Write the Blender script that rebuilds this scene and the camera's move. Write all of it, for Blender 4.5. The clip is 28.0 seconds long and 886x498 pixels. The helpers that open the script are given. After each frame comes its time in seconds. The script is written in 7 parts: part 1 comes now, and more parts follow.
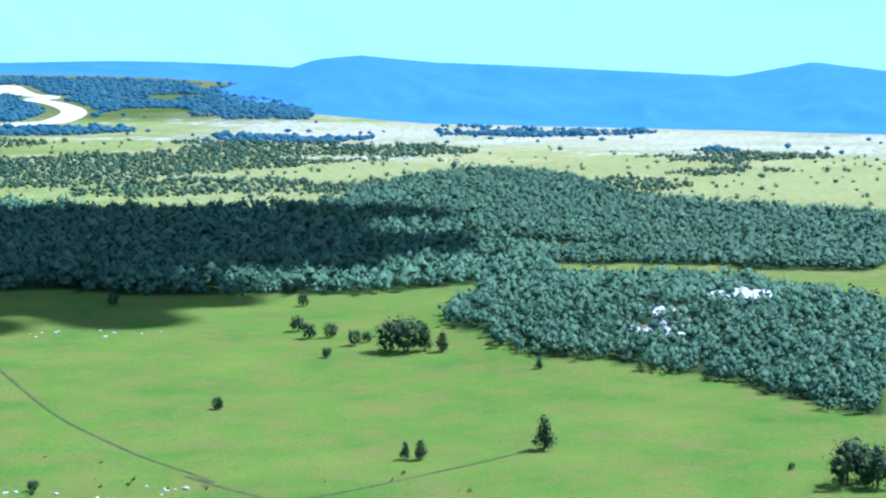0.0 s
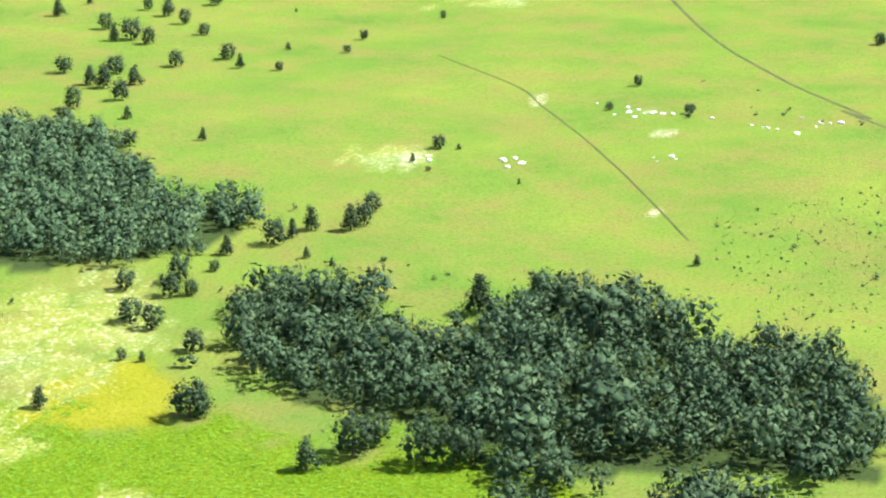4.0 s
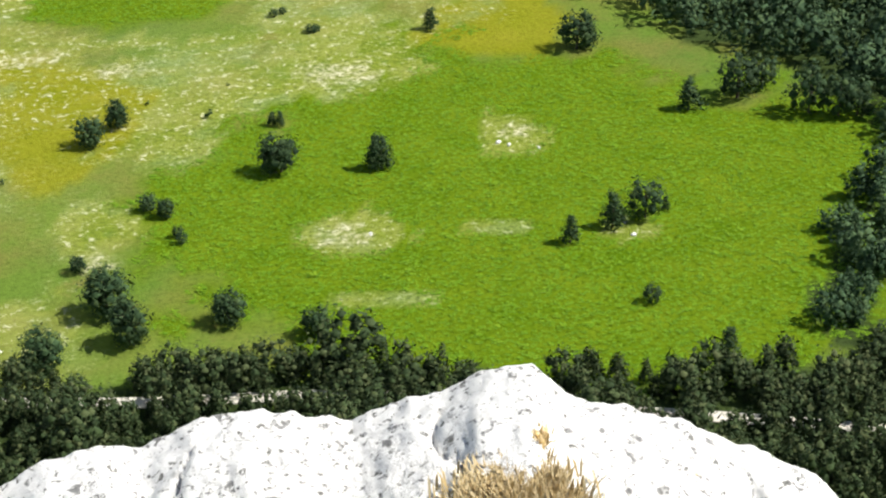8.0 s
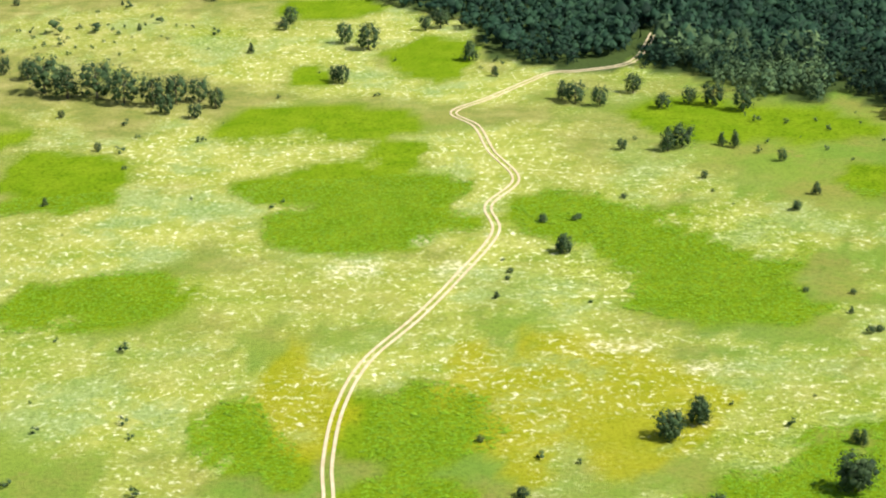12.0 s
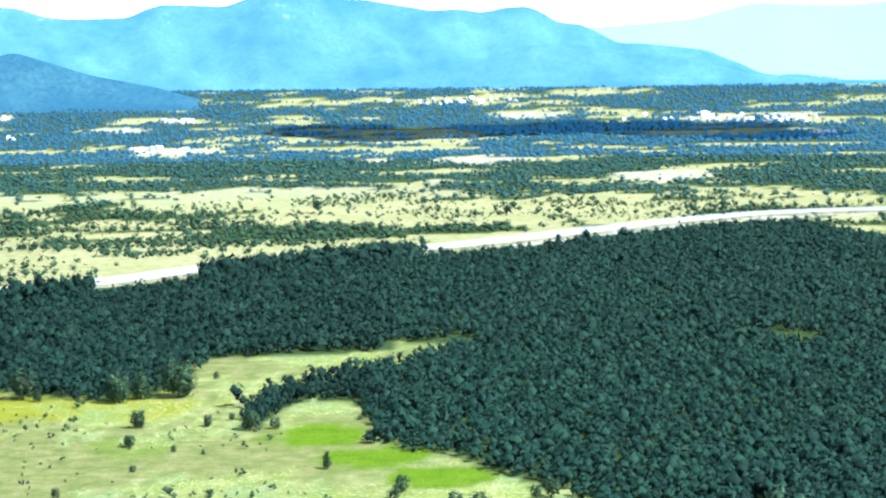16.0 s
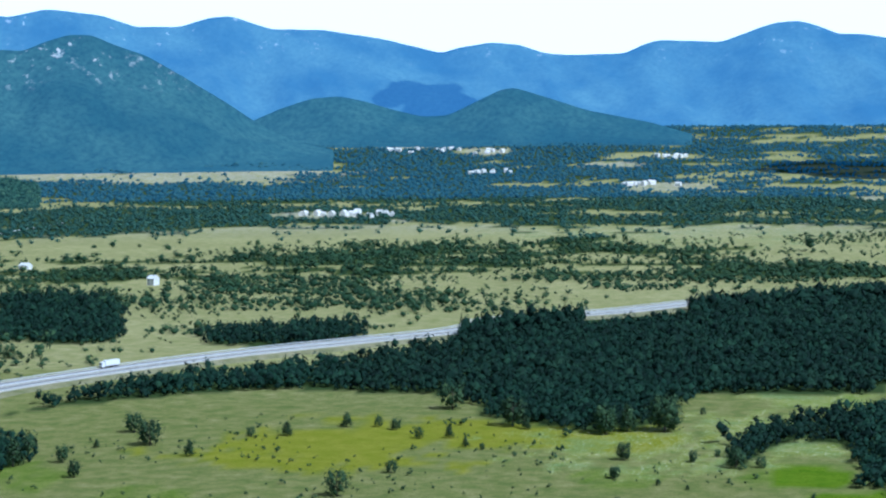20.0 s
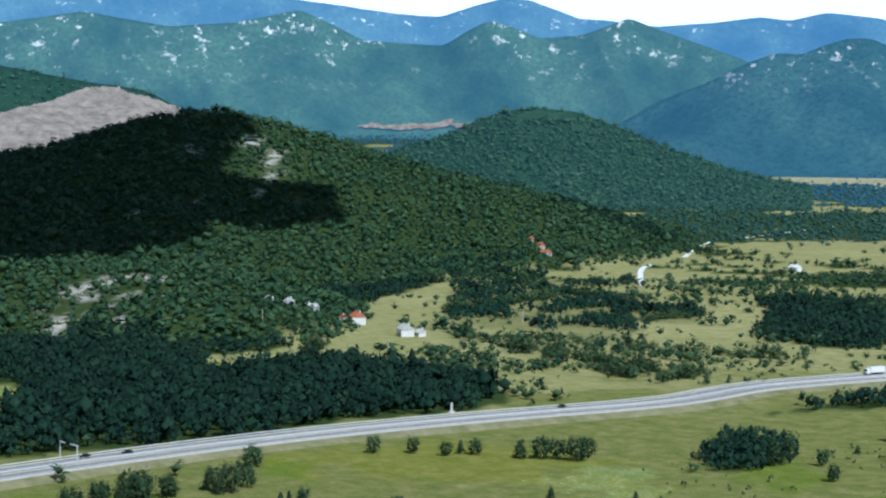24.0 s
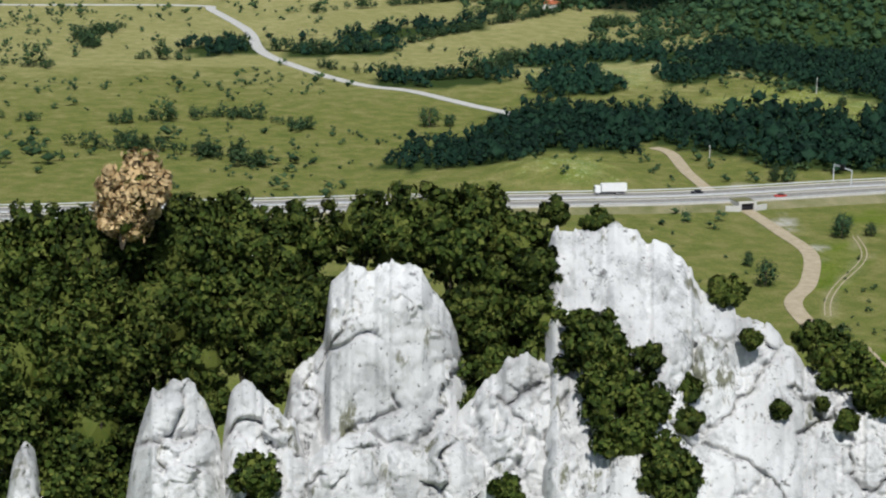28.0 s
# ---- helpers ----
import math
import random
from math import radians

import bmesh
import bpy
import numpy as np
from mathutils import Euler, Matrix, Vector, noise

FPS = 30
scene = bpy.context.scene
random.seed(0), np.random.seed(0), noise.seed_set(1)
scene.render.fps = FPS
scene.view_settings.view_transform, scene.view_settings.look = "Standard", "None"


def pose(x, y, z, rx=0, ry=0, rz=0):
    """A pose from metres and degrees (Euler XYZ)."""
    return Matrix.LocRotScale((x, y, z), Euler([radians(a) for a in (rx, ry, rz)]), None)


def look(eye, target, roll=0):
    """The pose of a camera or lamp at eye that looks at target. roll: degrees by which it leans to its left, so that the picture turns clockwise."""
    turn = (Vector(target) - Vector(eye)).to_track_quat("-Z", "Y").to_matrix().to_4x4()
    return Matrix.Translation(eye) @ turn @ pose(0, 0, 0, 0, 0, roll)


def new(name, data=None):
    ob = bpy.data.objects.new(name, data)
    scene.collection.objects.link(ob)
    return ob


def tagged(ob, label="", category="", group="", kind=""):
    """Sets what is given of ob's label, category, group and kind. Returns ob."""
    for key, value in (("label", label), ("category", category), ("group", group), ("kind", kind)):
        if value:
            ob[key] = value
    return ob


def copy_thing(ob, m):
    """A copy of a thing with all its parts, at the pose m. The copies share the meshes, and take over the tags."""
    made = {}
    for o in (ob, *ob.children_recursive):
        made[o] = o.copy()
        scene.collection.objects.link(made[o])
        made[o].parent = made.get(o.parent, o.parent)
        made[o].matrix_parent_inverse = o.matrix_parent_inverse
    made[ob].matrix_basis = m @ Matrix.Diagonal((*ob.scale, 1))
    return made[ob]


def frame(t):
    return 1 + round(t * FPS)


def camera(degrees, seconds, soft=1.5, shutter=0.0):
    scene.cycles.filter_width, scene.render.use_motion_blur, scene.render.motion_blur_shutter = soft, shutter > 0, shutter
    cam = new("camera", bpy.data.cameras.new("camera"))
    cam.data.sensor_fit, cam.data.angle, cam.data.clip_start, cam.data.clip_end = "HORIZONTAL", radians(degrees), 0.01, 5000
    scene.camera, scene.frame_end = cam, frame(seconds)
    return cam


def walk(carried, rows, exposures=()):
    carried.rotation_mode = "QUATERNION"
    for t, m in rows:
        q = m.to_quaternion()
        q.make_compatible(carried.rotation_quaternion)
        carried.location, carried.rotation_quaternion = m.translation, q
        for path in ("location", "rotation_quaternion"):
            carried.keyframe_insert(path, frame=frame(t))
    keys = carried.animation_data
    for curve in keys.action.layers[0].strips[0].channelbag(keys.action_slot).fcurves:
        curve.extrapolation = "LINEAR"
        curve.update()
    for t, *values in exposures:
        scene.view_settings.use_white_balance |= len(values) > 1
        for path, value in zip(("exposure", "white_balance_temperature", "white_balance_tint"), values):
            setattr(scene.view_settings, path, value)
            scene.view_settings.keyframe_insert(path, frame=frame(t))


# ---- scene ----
# camera: seconds, heading, tilt, lean in degrees
ROWS = [
    (0.0, 54.60, -6.26, 1.07), (0.5, 48.59, -6.69, 1.14), (1.0, 43.81, -7.44, 1.36), (1.5, 40.26, -8.59, 1.27),
    (2.0, 37.89, -10.11, 1.03), (2.5, 36.85, -11.91, 0.87), (3.0, 36.14, -13.86, 0.76), (3.5, 35.41, -15.82, 0.76),
    (5.5, 32.02, -23.45, 0.81), (6.0, 30.63, -25.23, 0.75), (6.5, 28.96, -26.93, 0.56), (7.0, 26.97, -28.14, 0.40),
    (7.5, 24.69, -28.77, 0.11), (8.0, 22.19, -28.84, -0.22), (8.5, 19.57, -28.74, -0.47), (9.0, 16.81, -28.60, -0.63),
    (9.5, 14.06, -28.44, -0.77), (10.0, 11.31, -28.03, -0.88), (10.5, 8.60, -26.89, -0.93), (11.0, 6.29, -24.91, -0.87),
    (11.5, 4.48, -22.30, -0.62), (12.0, 3.08, -19.65, -0.43), (12.5, 2.09, -17.14, -0.10), (13.0, 1.38, -14.89, -0.05),
    (13.5, 0.89, -13.06, -0.22), (15.5, -0.00, -7.00, -0.66), (16.0, -0.19, -5.49, -0.73), (16.5, -0.61, -4.18, -0.67),
    (17.0, -1.47, -3.49, -0.78), (17.5, -2.74, -3.38, -0.88), (18.0, -4.43, -3.49, -0.91), (18.5, -6.52, -3.69, -0.86),
    (19.0, -9.00, -3.90, -0.73), (19.5, -11.82, -4.08, -0.57), (20.0, -14.99, -4.28, -0.47), (20.5, -18.39, -4.44, -0.28),
    (21.0, -21.73, -4.61, -0.12), (21.5, -24.84, -4.66, 0.05), (23.5, -35.32, -4.28, 0.42), (24.0, -38.05, -4.17, 0.45),
    (24.5, -40.83, -4.11, 0.59), (25.0, -43.60, -4.61, 0.68), (25.5, -46.34, -5.81, 0.79), (26.0, -49.06, -7.59, 0.93),
    (26.5, -51.75, -9.38, 0.99), (27.0, -54.45, -11.13, 1.22), (27.5, -58.02, -12.54, 1.32), (28.0, -63.77, -13.07, 0.93),
]
EXPOSURES = [(0.0, 0.83, 4550, 13), (1.0, 1.35, 4650, 18), (2.0, 1.42, 4950, 20), (3.0, 1.07, 5850, 13), (3.5, 1.2, 5900, 12), (5.5, 1.9, 6700, 24), (6.0, 1.8, 6700, 24), (6.5, 1.45, 6600, 20), (7.0, 1.08, 6600, 12), (7.5, 0.7, 6600, 10), (8.0, 0.43, 6500, 10), (9.5, 0.48, 6700, 10), (10.0, 0.52, 6800, 8), (11.0, 0.9, 6900, 8), (12.0, 0.86, 6800, 8), (13.0, 0.96, 6400, 4), (13.5, 1.01, 6200, 4), (15.5, 1.35, 5200, 10), (16.0, 1.25, 5000, 12), (16.5, 0.7, 4900, 12), (17.0, 0.22, 4680, 10), (18.0, 0.08, 4450, 8), (19.0, -0.11, 4480, 6), (20.0, -0.14, 4700, 8), (21.0, -0.07, 4800, 10), (23.5, -0.28, 5150, 8), (24.0, -0.23, 5200, 8), (25.0, 0.58, 5300, 10), (26.0, 0.8, 5400, 10), (27.0, 0.23, 5600, 10), (28.0, -0.32, 6000, 10)]


def eye_of(heading):
    """The viewer turns on the spot on the summit; the lens swings on a short arm."""
    a = radians(heading)
    return Vector((0.32 * math.sin(a), 0.32 * math.cos(a), EYE))


def carried_pose(heading, tilt, lean):
    a, b = radians(heading), radians(tilt)
    eye = eye_of(heading)
    way = Vector((math.sin(a) * math.cos(b), math.cos(a) * math.cos(b), math.sin(b)))
    return look(eye, eye + way * 100, lean)


EYE = 134.0
cam = camera(26.36, 28.0, soft=2.2)
walk(cam, [(t, carried_pose(h, p, r)) for t, h, p, r in ROWS], EXPOSURES)

# world and sun
SUN_AZ, SUN_EL = 111.0, 50.0
world = bpy.data.worlds.new("world")
scene.world = world
world.use_nodes = True
wn = world.node_tree.nodes
sky = wn.new("ShaderNodeTexSky")
sky.sky_type, sky.sun_disc = "NISHITA", False
sky.sun_elevation, sky.sun_rotation = radians(SUN_EL), radians(SUN_AZ)
sky.air_density, sky.dust_density, sky.ozone_density = 1.0, 0.4, 2.0
wt = world.node_tree
way_in = wn.new("ShaderNodeTexCoord")
squeeze = wn.new("ShaderNodeMapping")
squeeze.inputs["Scale"].default_value = (1.0, 1.0, 3.0)
wt.links.new(way_in.outputs["Generated"], squeeze.inputs["Vector"])
puffs = wn.new("ShaderNodeTexNoise")
puffs.inputs["Scale"].default_value, puffs.inputs["Detail"].default_value = 3.2, 7.0
wt.links.new(squeeze.outputs[0], puffs.inputs["Vector"])
puff_ramp = wn.new("ShaderNodeValToRGB")
puff_ramp.color_ramp.elements[0].position, puff_ramp.color_ramp.elements[1].position = 0.56, 0.7
wt.links.new(puffs.outputs["Fac"], puff_ramp.inputs[0])
cloudy = wn.new("ShaderNodeMix")
cloudy.data_type = "RGBA"
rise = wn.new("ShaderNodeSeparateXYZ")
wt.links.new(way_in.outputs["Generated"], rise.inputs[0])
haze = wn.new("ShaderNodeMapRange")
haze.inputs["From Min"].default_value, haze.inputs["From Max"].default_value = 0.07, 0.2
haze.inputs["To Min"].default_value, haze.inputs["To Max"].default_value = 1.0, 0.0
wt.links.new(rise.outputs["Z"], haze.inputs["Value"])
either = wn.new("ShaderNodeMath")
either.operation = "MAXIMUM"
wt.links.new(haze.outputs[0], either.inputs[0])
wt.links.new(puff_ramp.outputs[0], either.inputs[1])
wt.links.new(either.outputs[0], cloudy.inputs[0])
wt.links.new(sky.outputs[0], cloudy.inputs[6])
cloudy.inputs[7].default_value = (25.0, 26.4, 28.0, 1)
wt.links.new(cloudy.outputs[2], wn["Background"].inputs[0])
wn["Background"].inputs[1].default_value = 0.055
sun_data = bpy.data.lights.new("sun", "SUN")
sun_data.energy, sun_data.angle, sun_data.color = 5.0, radians(0.53), (1.0, 0.95, 0.86)
sun_way = Vector((math.sin(radians(SUN_AZ)) * math.cos(radians(SUN_EL)), math.cos(radians(SUN_AZ)) * math.cos(radians(SUN_EL)), math.sin(radians(SUN_EL))))
sun = new("sun", sun_data)
sun.matrix_world = look(sun_way * 3000, (0, 0, 0))


# ---- materials ----
def mat(name, rough=0.9):
    m = bpy.data.materials.new(name)
    m.use_nodes = True
    b = m.node_tree.nodes["Principled BSDF"]
    b.inputs["Roughness"].default_value = rough
    b.inputs["Specular IOR Level"].default_value = 0.15
    return m, m.node_tree, b


def node(nt, kind, **inputs):
    n = nt.nodes.new(kind)
    for k, v in inputs.items():
        n.inputs[k.replace("_", " ")].default_value = v
    return n


def coords(nt):
    return nt.nodes.new("ShaderNodeNewGeometry").outputs["Position"]


def noise_of(nt, scale, detail=4.0, rough=0.6, vec=None):
    n = node(nt, "ShaderNodeTexNoise", Scale=scale, Detail=detail, Roughness=rough)
    nt.links.new(vec if vec is not None else coords(nt), n.inputs["Vector"])
    return n.outputs["Fac"]


def ramp(nt, fac, stops):
    n = nt.nodes.new("ShaderNodeValToRGB")
    e = n.color_ramp.elements
    while len(e) < len(stops):
        e.new(0.5)
    for k, (p, c) in zip(e, stops):
        k.position, k.color = p, (*c, 1) if len(c) == 3 else c
    nt.links.new(fac, n.inputs[0])
    return n.outputs[0]


def mix(nt, fac, a, b):
    n = nt.nodes.new("ShaderNodeMix")
    n.data_type = "RGBA"
    for s, v in ((n.inputs[0], fac), (n.inputs[6], a), (n.inputs[7], b)):
        if isinstance(v, (tuple, float, int)):
            s.default_value = (*v, 1) if isinstance(v, tuple) else v
        else:
            nt.links.new(v, s)
    return n.outputs[2]


def math_of(nt, op, a, b):
    n = nt.nodes.new("ShaderNodeMath")
    n.operation = op
    for s, v in zip(n.inputs, (a, b)):
        if isinstance(v, (float, int)):
            s.default_value = v
        else:
            nt.links.new(v, s)
    return n.outputs[0]


def bump_of(nt, b, height, strength, distance):
    n = node(nt, "ShaderNodeBump", Strength=strength, Distance=distance)
    nt.links.new(height, n.inputs["Height"])
    nt.links.new(n.outputs[0], b.inputs["Normal"])


def leaf_mat(name, dark, light, warm, haze_glow=None, grove=0.13):
    """Foliage: each tree or grove has its own tone, each leafy piece differs a little. Far kinds glow with painted
    haze.
    """
    m, nt, b = mat(name, 0.75)
    geo = nt.nodes.new("ShaderNodeNewGeometry")
    info = nt.nodes.new("ShaderNodeObjectInfo")
    tone = math_of(nt, "ADD", math_of(nt, "MULTIPLY", geo.outputs["Random Per Island"], 0.48), math_of(nt, "MULTIPLY", noise_of(nt, grove, 4, 0.7), 0.52))
    c = ramp(nt, tone, [(0.22, dark), (0.5, light), (0.78, warm)])
    hsv = node(nt, "ShaderNodeHueSaturation")
    nt.links.new(c, hsv.inputs["Color"])
    nt.links.new(math_of(nt, "ADD", math_of(nt, "MULTIPLY", info.outputs["Random"], 0.4), 0.8), hsv.inputs["Value"])
    nt.links.new(hsv.outputs[0], b.inputs["Base Color"])
    if haze_glow:
        b.inputs["Emission Color"].default_value = (*haze_glow, 1)
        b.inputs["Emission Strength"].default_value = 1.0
    return m


def plain_mat(name, a, b_, scale, rough=0.8, bump=0.0, fine=0.0):
    m, nt, b = mat(name, rough)
    f = noise_of(nt, scale, 5, 0.65)
    c = ramp(nt, f, [(0.3, a), (0.7, b_)])
    nt.links.new(c, b.inputs["Base Color"])
    if bump:
        bump_of(nt, b, f, 0.6, bump)
    return m


LEAF = leaf_mat("oak_foliage", (0.017, 0.04, 0.019), (0.046, 0.09, 0.04), (0.085, 0.135, 0.055))
LEAF_LONE = leaf_mat("field_tree_foliage", (0.014, 0.034, 0.014), (0.036, 0.07, 0.028), (0.07, 0.11, 0.04), grove=0.5)
LEAF_PINE = leaf_mat("pine_belt_foliage", (0.013, 0.025, 0.009), (0.04, 0.068, 0.024), (0.09, 0.11, 0.045), grove=0.3)
LEAF_NEAR = leaf_mat("bush_foliage", (0.012, 0.024, 0.004), (0.046, 0.072, 0.011), (0.125, 0.14, 0.028), grove=0.7)
LEAF_WOOD = leaf_mat("wood_foliage", (0.0025, 0.012, 0.007), (0.008, 0.03, 0.017), (0.018, 0.049, 0.024), grove=0.045)
LEAF_HILL = leaf_mat("hill_foliage", (0.016, 0.046, 0.02), (0.038, 0.086, 0.038), (0.072, 0.125, 0.046), grove=0.03)
# the next four carry painted haze: bluer or paler base colours, or a glow
LEAF_EAST = leaf_mat("east_hazed_foliage", (0.036, 0.088, 0.05), (0.075, 0.15, 0.08), (0.115, 0.19, 0.095), grove=0.05)
LEAF_VALLEY = leaf_mat("hazed_hill_foliage", (0.016, 0.046, 0.024), (0.036, 0.082, 0.042), (0.066, 0.115, 0.05), (0.006, 0.022, 0.032), grove=0.02)
LEAF_FAR = leaf_mat("far_hazed_foliage", (0.018, 0.056, 0.046), (0.036, 0.092, 0.07), (0.058, 0.118, 0.07), grove=0.02)
LEAF_HAZE = leaf_mat("haze_glow_foliage", (0.012, 0.04, 0.04), (0.024, 0.065, 0.06), (0.04, 0.085, 0.06), (0.009, 0.04, 0.078), grove=0.012)
DITCH_M = plain_mat("ditch_soil", (0.03, 0.06, 0.01), (0.11, 0.115, 0.03), 0.12)
DEAD = leaf_mat("withered_leaves", (0.3, 0.2, 0.09), (0.5, 0.36, 0.18), (0.6, 0.45, 0.25))
STRAW = leaf_mat("straw_grass", (0.5, 0.36, 0.15), (0.7, 0.55, 0.3), (0.78, 0.66, 0.42))
FERN = leaf_mat("bracken", (0.09, 0.19, 0.006), (0.13, 0.27, 0.008), (0.19, 0.32, 0.014))
BARK = plain_mat("bark", (0.05, 0.04, 0.03), (0.13, 0.11, 0.085), 6.0)
ASPHALT = plain_mat("pale_asphalt", (0.21, 0.203, 0.185), (0.3, 0.288, 0.262), 0.6)
PAINT = plain_mat("road_paint", (0.75, 0.75, 0.73), (0.82, 0.82, 0.8), 0.8)
STEEL = plain_mat("galvanised_steel", (0.5, 0.51, 0.52), (0.65, 0.66, 0.67), 1.2, 0.45)
CONCRETE = plain_mat("concrete", (0.48, 0.47, 0.44), (0.62, 0.61, 0.58), 0.5)
GRAVEL_M = plain_mat("gravel", (0.38, 0.31, 0.2), (0.54, 0.46, 0.33), 0.35)
BANK = plain_mat("road_bank", (0.13, 0.14, 0.05), (0.3, 0.27, 0.16), 0.1)
SHOULDER = plain_mat("pale_shoulder", (0.55, 0.52, 0.46), (0.72, 0.69, 0.62), 0.3)
TILE = plain_mat("roof_tile", (0.42, 0.13, 0.06), (0.55, 0.2, 0.1), 1.5)
PLASTER = plain_mat("plaster", (0.7, 0.68, 0.62), (0.82, 0.8, 0.76), 0.7)
DARK = plain_mat("near_black", (0.015, 0.015, 0.018), (0.03, 0.03, 0.035), 2.0, 0.3)
RED = plain_mat("red_paint", (0.45, 0.05, 0.04), (0.55, 0.08, 0.06), 0.8, 0.5)
WHITE = plain_mat("white_paint", (0.76, 0.76, 0.74), (0.84, 0.84, 0.82), 0.8, 0.4)
CLOUD = plain_mat("cloud_white", (0.85, 0.85, 0.86), (0.92, 0.92, 0.92), 0.01, 1.0)


def rock_mat(name, s0, s1, s2, deep, tone, moss, marks=0.0, low=0.8):
    m, nt, b = mat(name, 0.92)
    big = noise_of(nt, s0, 5, 0.6)
    mid = noise_of(nt, s1, 8, 0.7)
    fine = noise_of(nt, s2, 6, 0.7)
    c = ramp(nt, big, [(0.32, tuple(low * v for v in tone)), (0.5, tuple((0.4 + 0.6 * low + 0.05) * v for v in tone)), (0.66, tone)])
    streak = nt.nodes.new("ShaderNodeMapping")
    streak.inputs["Scale"].default_value = (1.0, 1.0, 0.35)
    streak.inputs["Rotation"].default_value = (0.5, 0.3, 0.4)
    nt.links.new(coords(nt), streak.inputs["Vector"])
    run = noise_of(nt, s1 * 1.6, 6, 0.75, streak.outputs[0])
    c = mix(nt, ramp(nt, mid, [(0.3, (0.7, 0.7, 0.7)), (0.4, (0, 0, 0))]), c, (0.3, 0.3, 0.29))
    c = mix(nt, ramp(nt, run, [(0.355 + marks, (0.9, 0.9, 0.9)), (0.398 + marks, (0, 0, 0))]), c, (0.16, 0.16, 0.16))
    if moss:
        g = noise_of(nt, s1 * 0.9, 5, 0.7, streak.outputs[0])
        c = mix(nt, ramp(nt, g, [(0.585, (0, 0, 0)), (0.65, (0.9, 0.9, 0.9))]), c, (0.13, 0.13, 0.07))
        patch = ramp(nt, noise_of(nt, s1 * 0.55, 8, 0.72), [(0.38, (0.75, 0.75, 0.75)), (0.5, (0, 0, 0))])
        c = mix(nt, patch, c, (0.33, 0.33, 0.325))
    c = mix(nt, ramp(nt, fine, [(0.362 + marks, (0.9, 0.9, 0.9)), (0.392 + marks, (0, 0, 0))]), c, (0.12, 0.12, 0.11))
    lichen = math_of(nt, "MULTIPLY", ramp(nt, noise_of(nt, s1 * 0.5, 4, 0.6), [(0.68, (0, 0, 0)), (0.74, (1, 1, 1))]), ramp(nt, fine, [(0.45, (0, 0, 0)), (0.55, (0.7, 0.7, 0.7))]))
    c = mix(nt, lichen, c, (0.62, 0.46, 0.14))
    nt.links.new(c, b.inputs["Base Color"])
    h = math_of(nt, "ADD", mid, math_of(nt, "MULTIPLY", fine, 0.4))
    bump_of(nt, b, h, 0.8, deep)
    return m


ROCK = rock_mat("limestone", 0.5, 7.0, 24.0, 0.03, (0.86, 0.855, 0.84), False, 0.03)
CRAG = rock_mat("crag_limestone", 0.3, 1.3, 6.0, 0.12, (0.76, 0.756, 0.745), True, -0.004, 0.62)
QUARRY_M = plain_mat("quarry_stone", (0.15, 0.13, 0.11), (0.36, 0.315, 0.265), 0.06)


def mountain_mat(name, dark, light, stone, haze_glow, spots=0.68, grain=0.3, bare=(0, 1)):
    """Wooded slopes; the blue haze of distance is painted on as an even glow of the surface."""
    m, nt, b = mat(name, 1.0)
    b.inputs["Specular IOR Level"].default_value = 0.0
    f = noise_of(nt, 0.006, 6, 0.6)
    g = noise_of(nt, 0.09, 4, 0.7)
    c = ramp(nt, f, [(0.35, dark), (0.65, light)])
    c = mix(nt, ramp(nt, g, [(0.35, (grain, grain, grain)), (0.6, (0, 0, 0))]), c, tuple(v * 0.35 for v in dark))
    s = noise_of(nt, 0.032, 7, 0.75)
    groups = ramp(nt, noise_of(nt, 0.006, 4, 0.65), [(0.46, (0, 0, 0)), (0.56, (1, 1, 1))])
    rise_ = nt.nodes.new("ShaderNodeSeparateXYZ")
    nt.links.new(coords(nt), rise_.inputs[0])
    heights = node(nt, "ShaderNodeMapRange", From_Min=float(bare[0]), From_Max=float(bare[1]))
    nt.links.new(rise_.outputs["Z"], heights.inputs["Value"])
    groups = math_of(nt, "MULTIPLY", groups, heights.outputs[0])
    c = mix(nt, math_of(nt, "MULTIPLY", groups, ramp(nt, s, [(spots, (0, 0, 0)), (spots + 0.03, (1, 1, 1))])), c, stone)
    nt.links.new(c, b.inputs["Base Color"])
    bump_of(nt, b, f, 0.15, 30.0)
    b.inputs["Emission Color"].default_value = (*haze_glow, 1)
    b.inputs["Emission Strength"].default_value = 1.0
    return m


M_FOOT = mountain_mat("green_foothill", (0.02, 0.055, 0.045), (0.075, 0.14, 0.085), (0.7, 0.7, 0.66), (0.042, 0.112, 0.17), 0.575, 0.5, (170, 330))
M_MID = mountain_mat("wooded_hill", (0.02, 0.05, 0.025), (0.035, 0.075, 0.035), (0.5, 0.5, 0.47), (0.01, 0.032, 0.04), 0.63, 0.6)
M_HAZE = mountain_mat("painted_haze_hill", (0.025, 0.06, 0.05), (0.055, 0.11, 0.08), (0.5, 0.5, 0.47), (0.026, 0.088, 0.16), 0.57, 0.7, (165, 235))
M_FAR = mountain_mat("haze_glow_mountain", (0.05, 0.1, 0.13), (0.07, 0.12, 0.15), (0.1, 0.16, 0.2), (0.36, 0.6, 0.8), 0.9)
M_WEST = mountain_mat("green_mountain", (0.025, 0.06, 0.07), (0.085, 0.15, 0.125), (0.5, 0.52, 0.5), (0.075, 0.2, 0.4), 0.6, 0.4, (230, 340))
M_EAST = mountain_mat("haze_glow_hills", (0.02, 0.05, 0.1), (0.04, 0.08, 0.12), (0.1, 0.16, 0.22), (0.085, 0.215, 0.54), 0.66, 0.4)


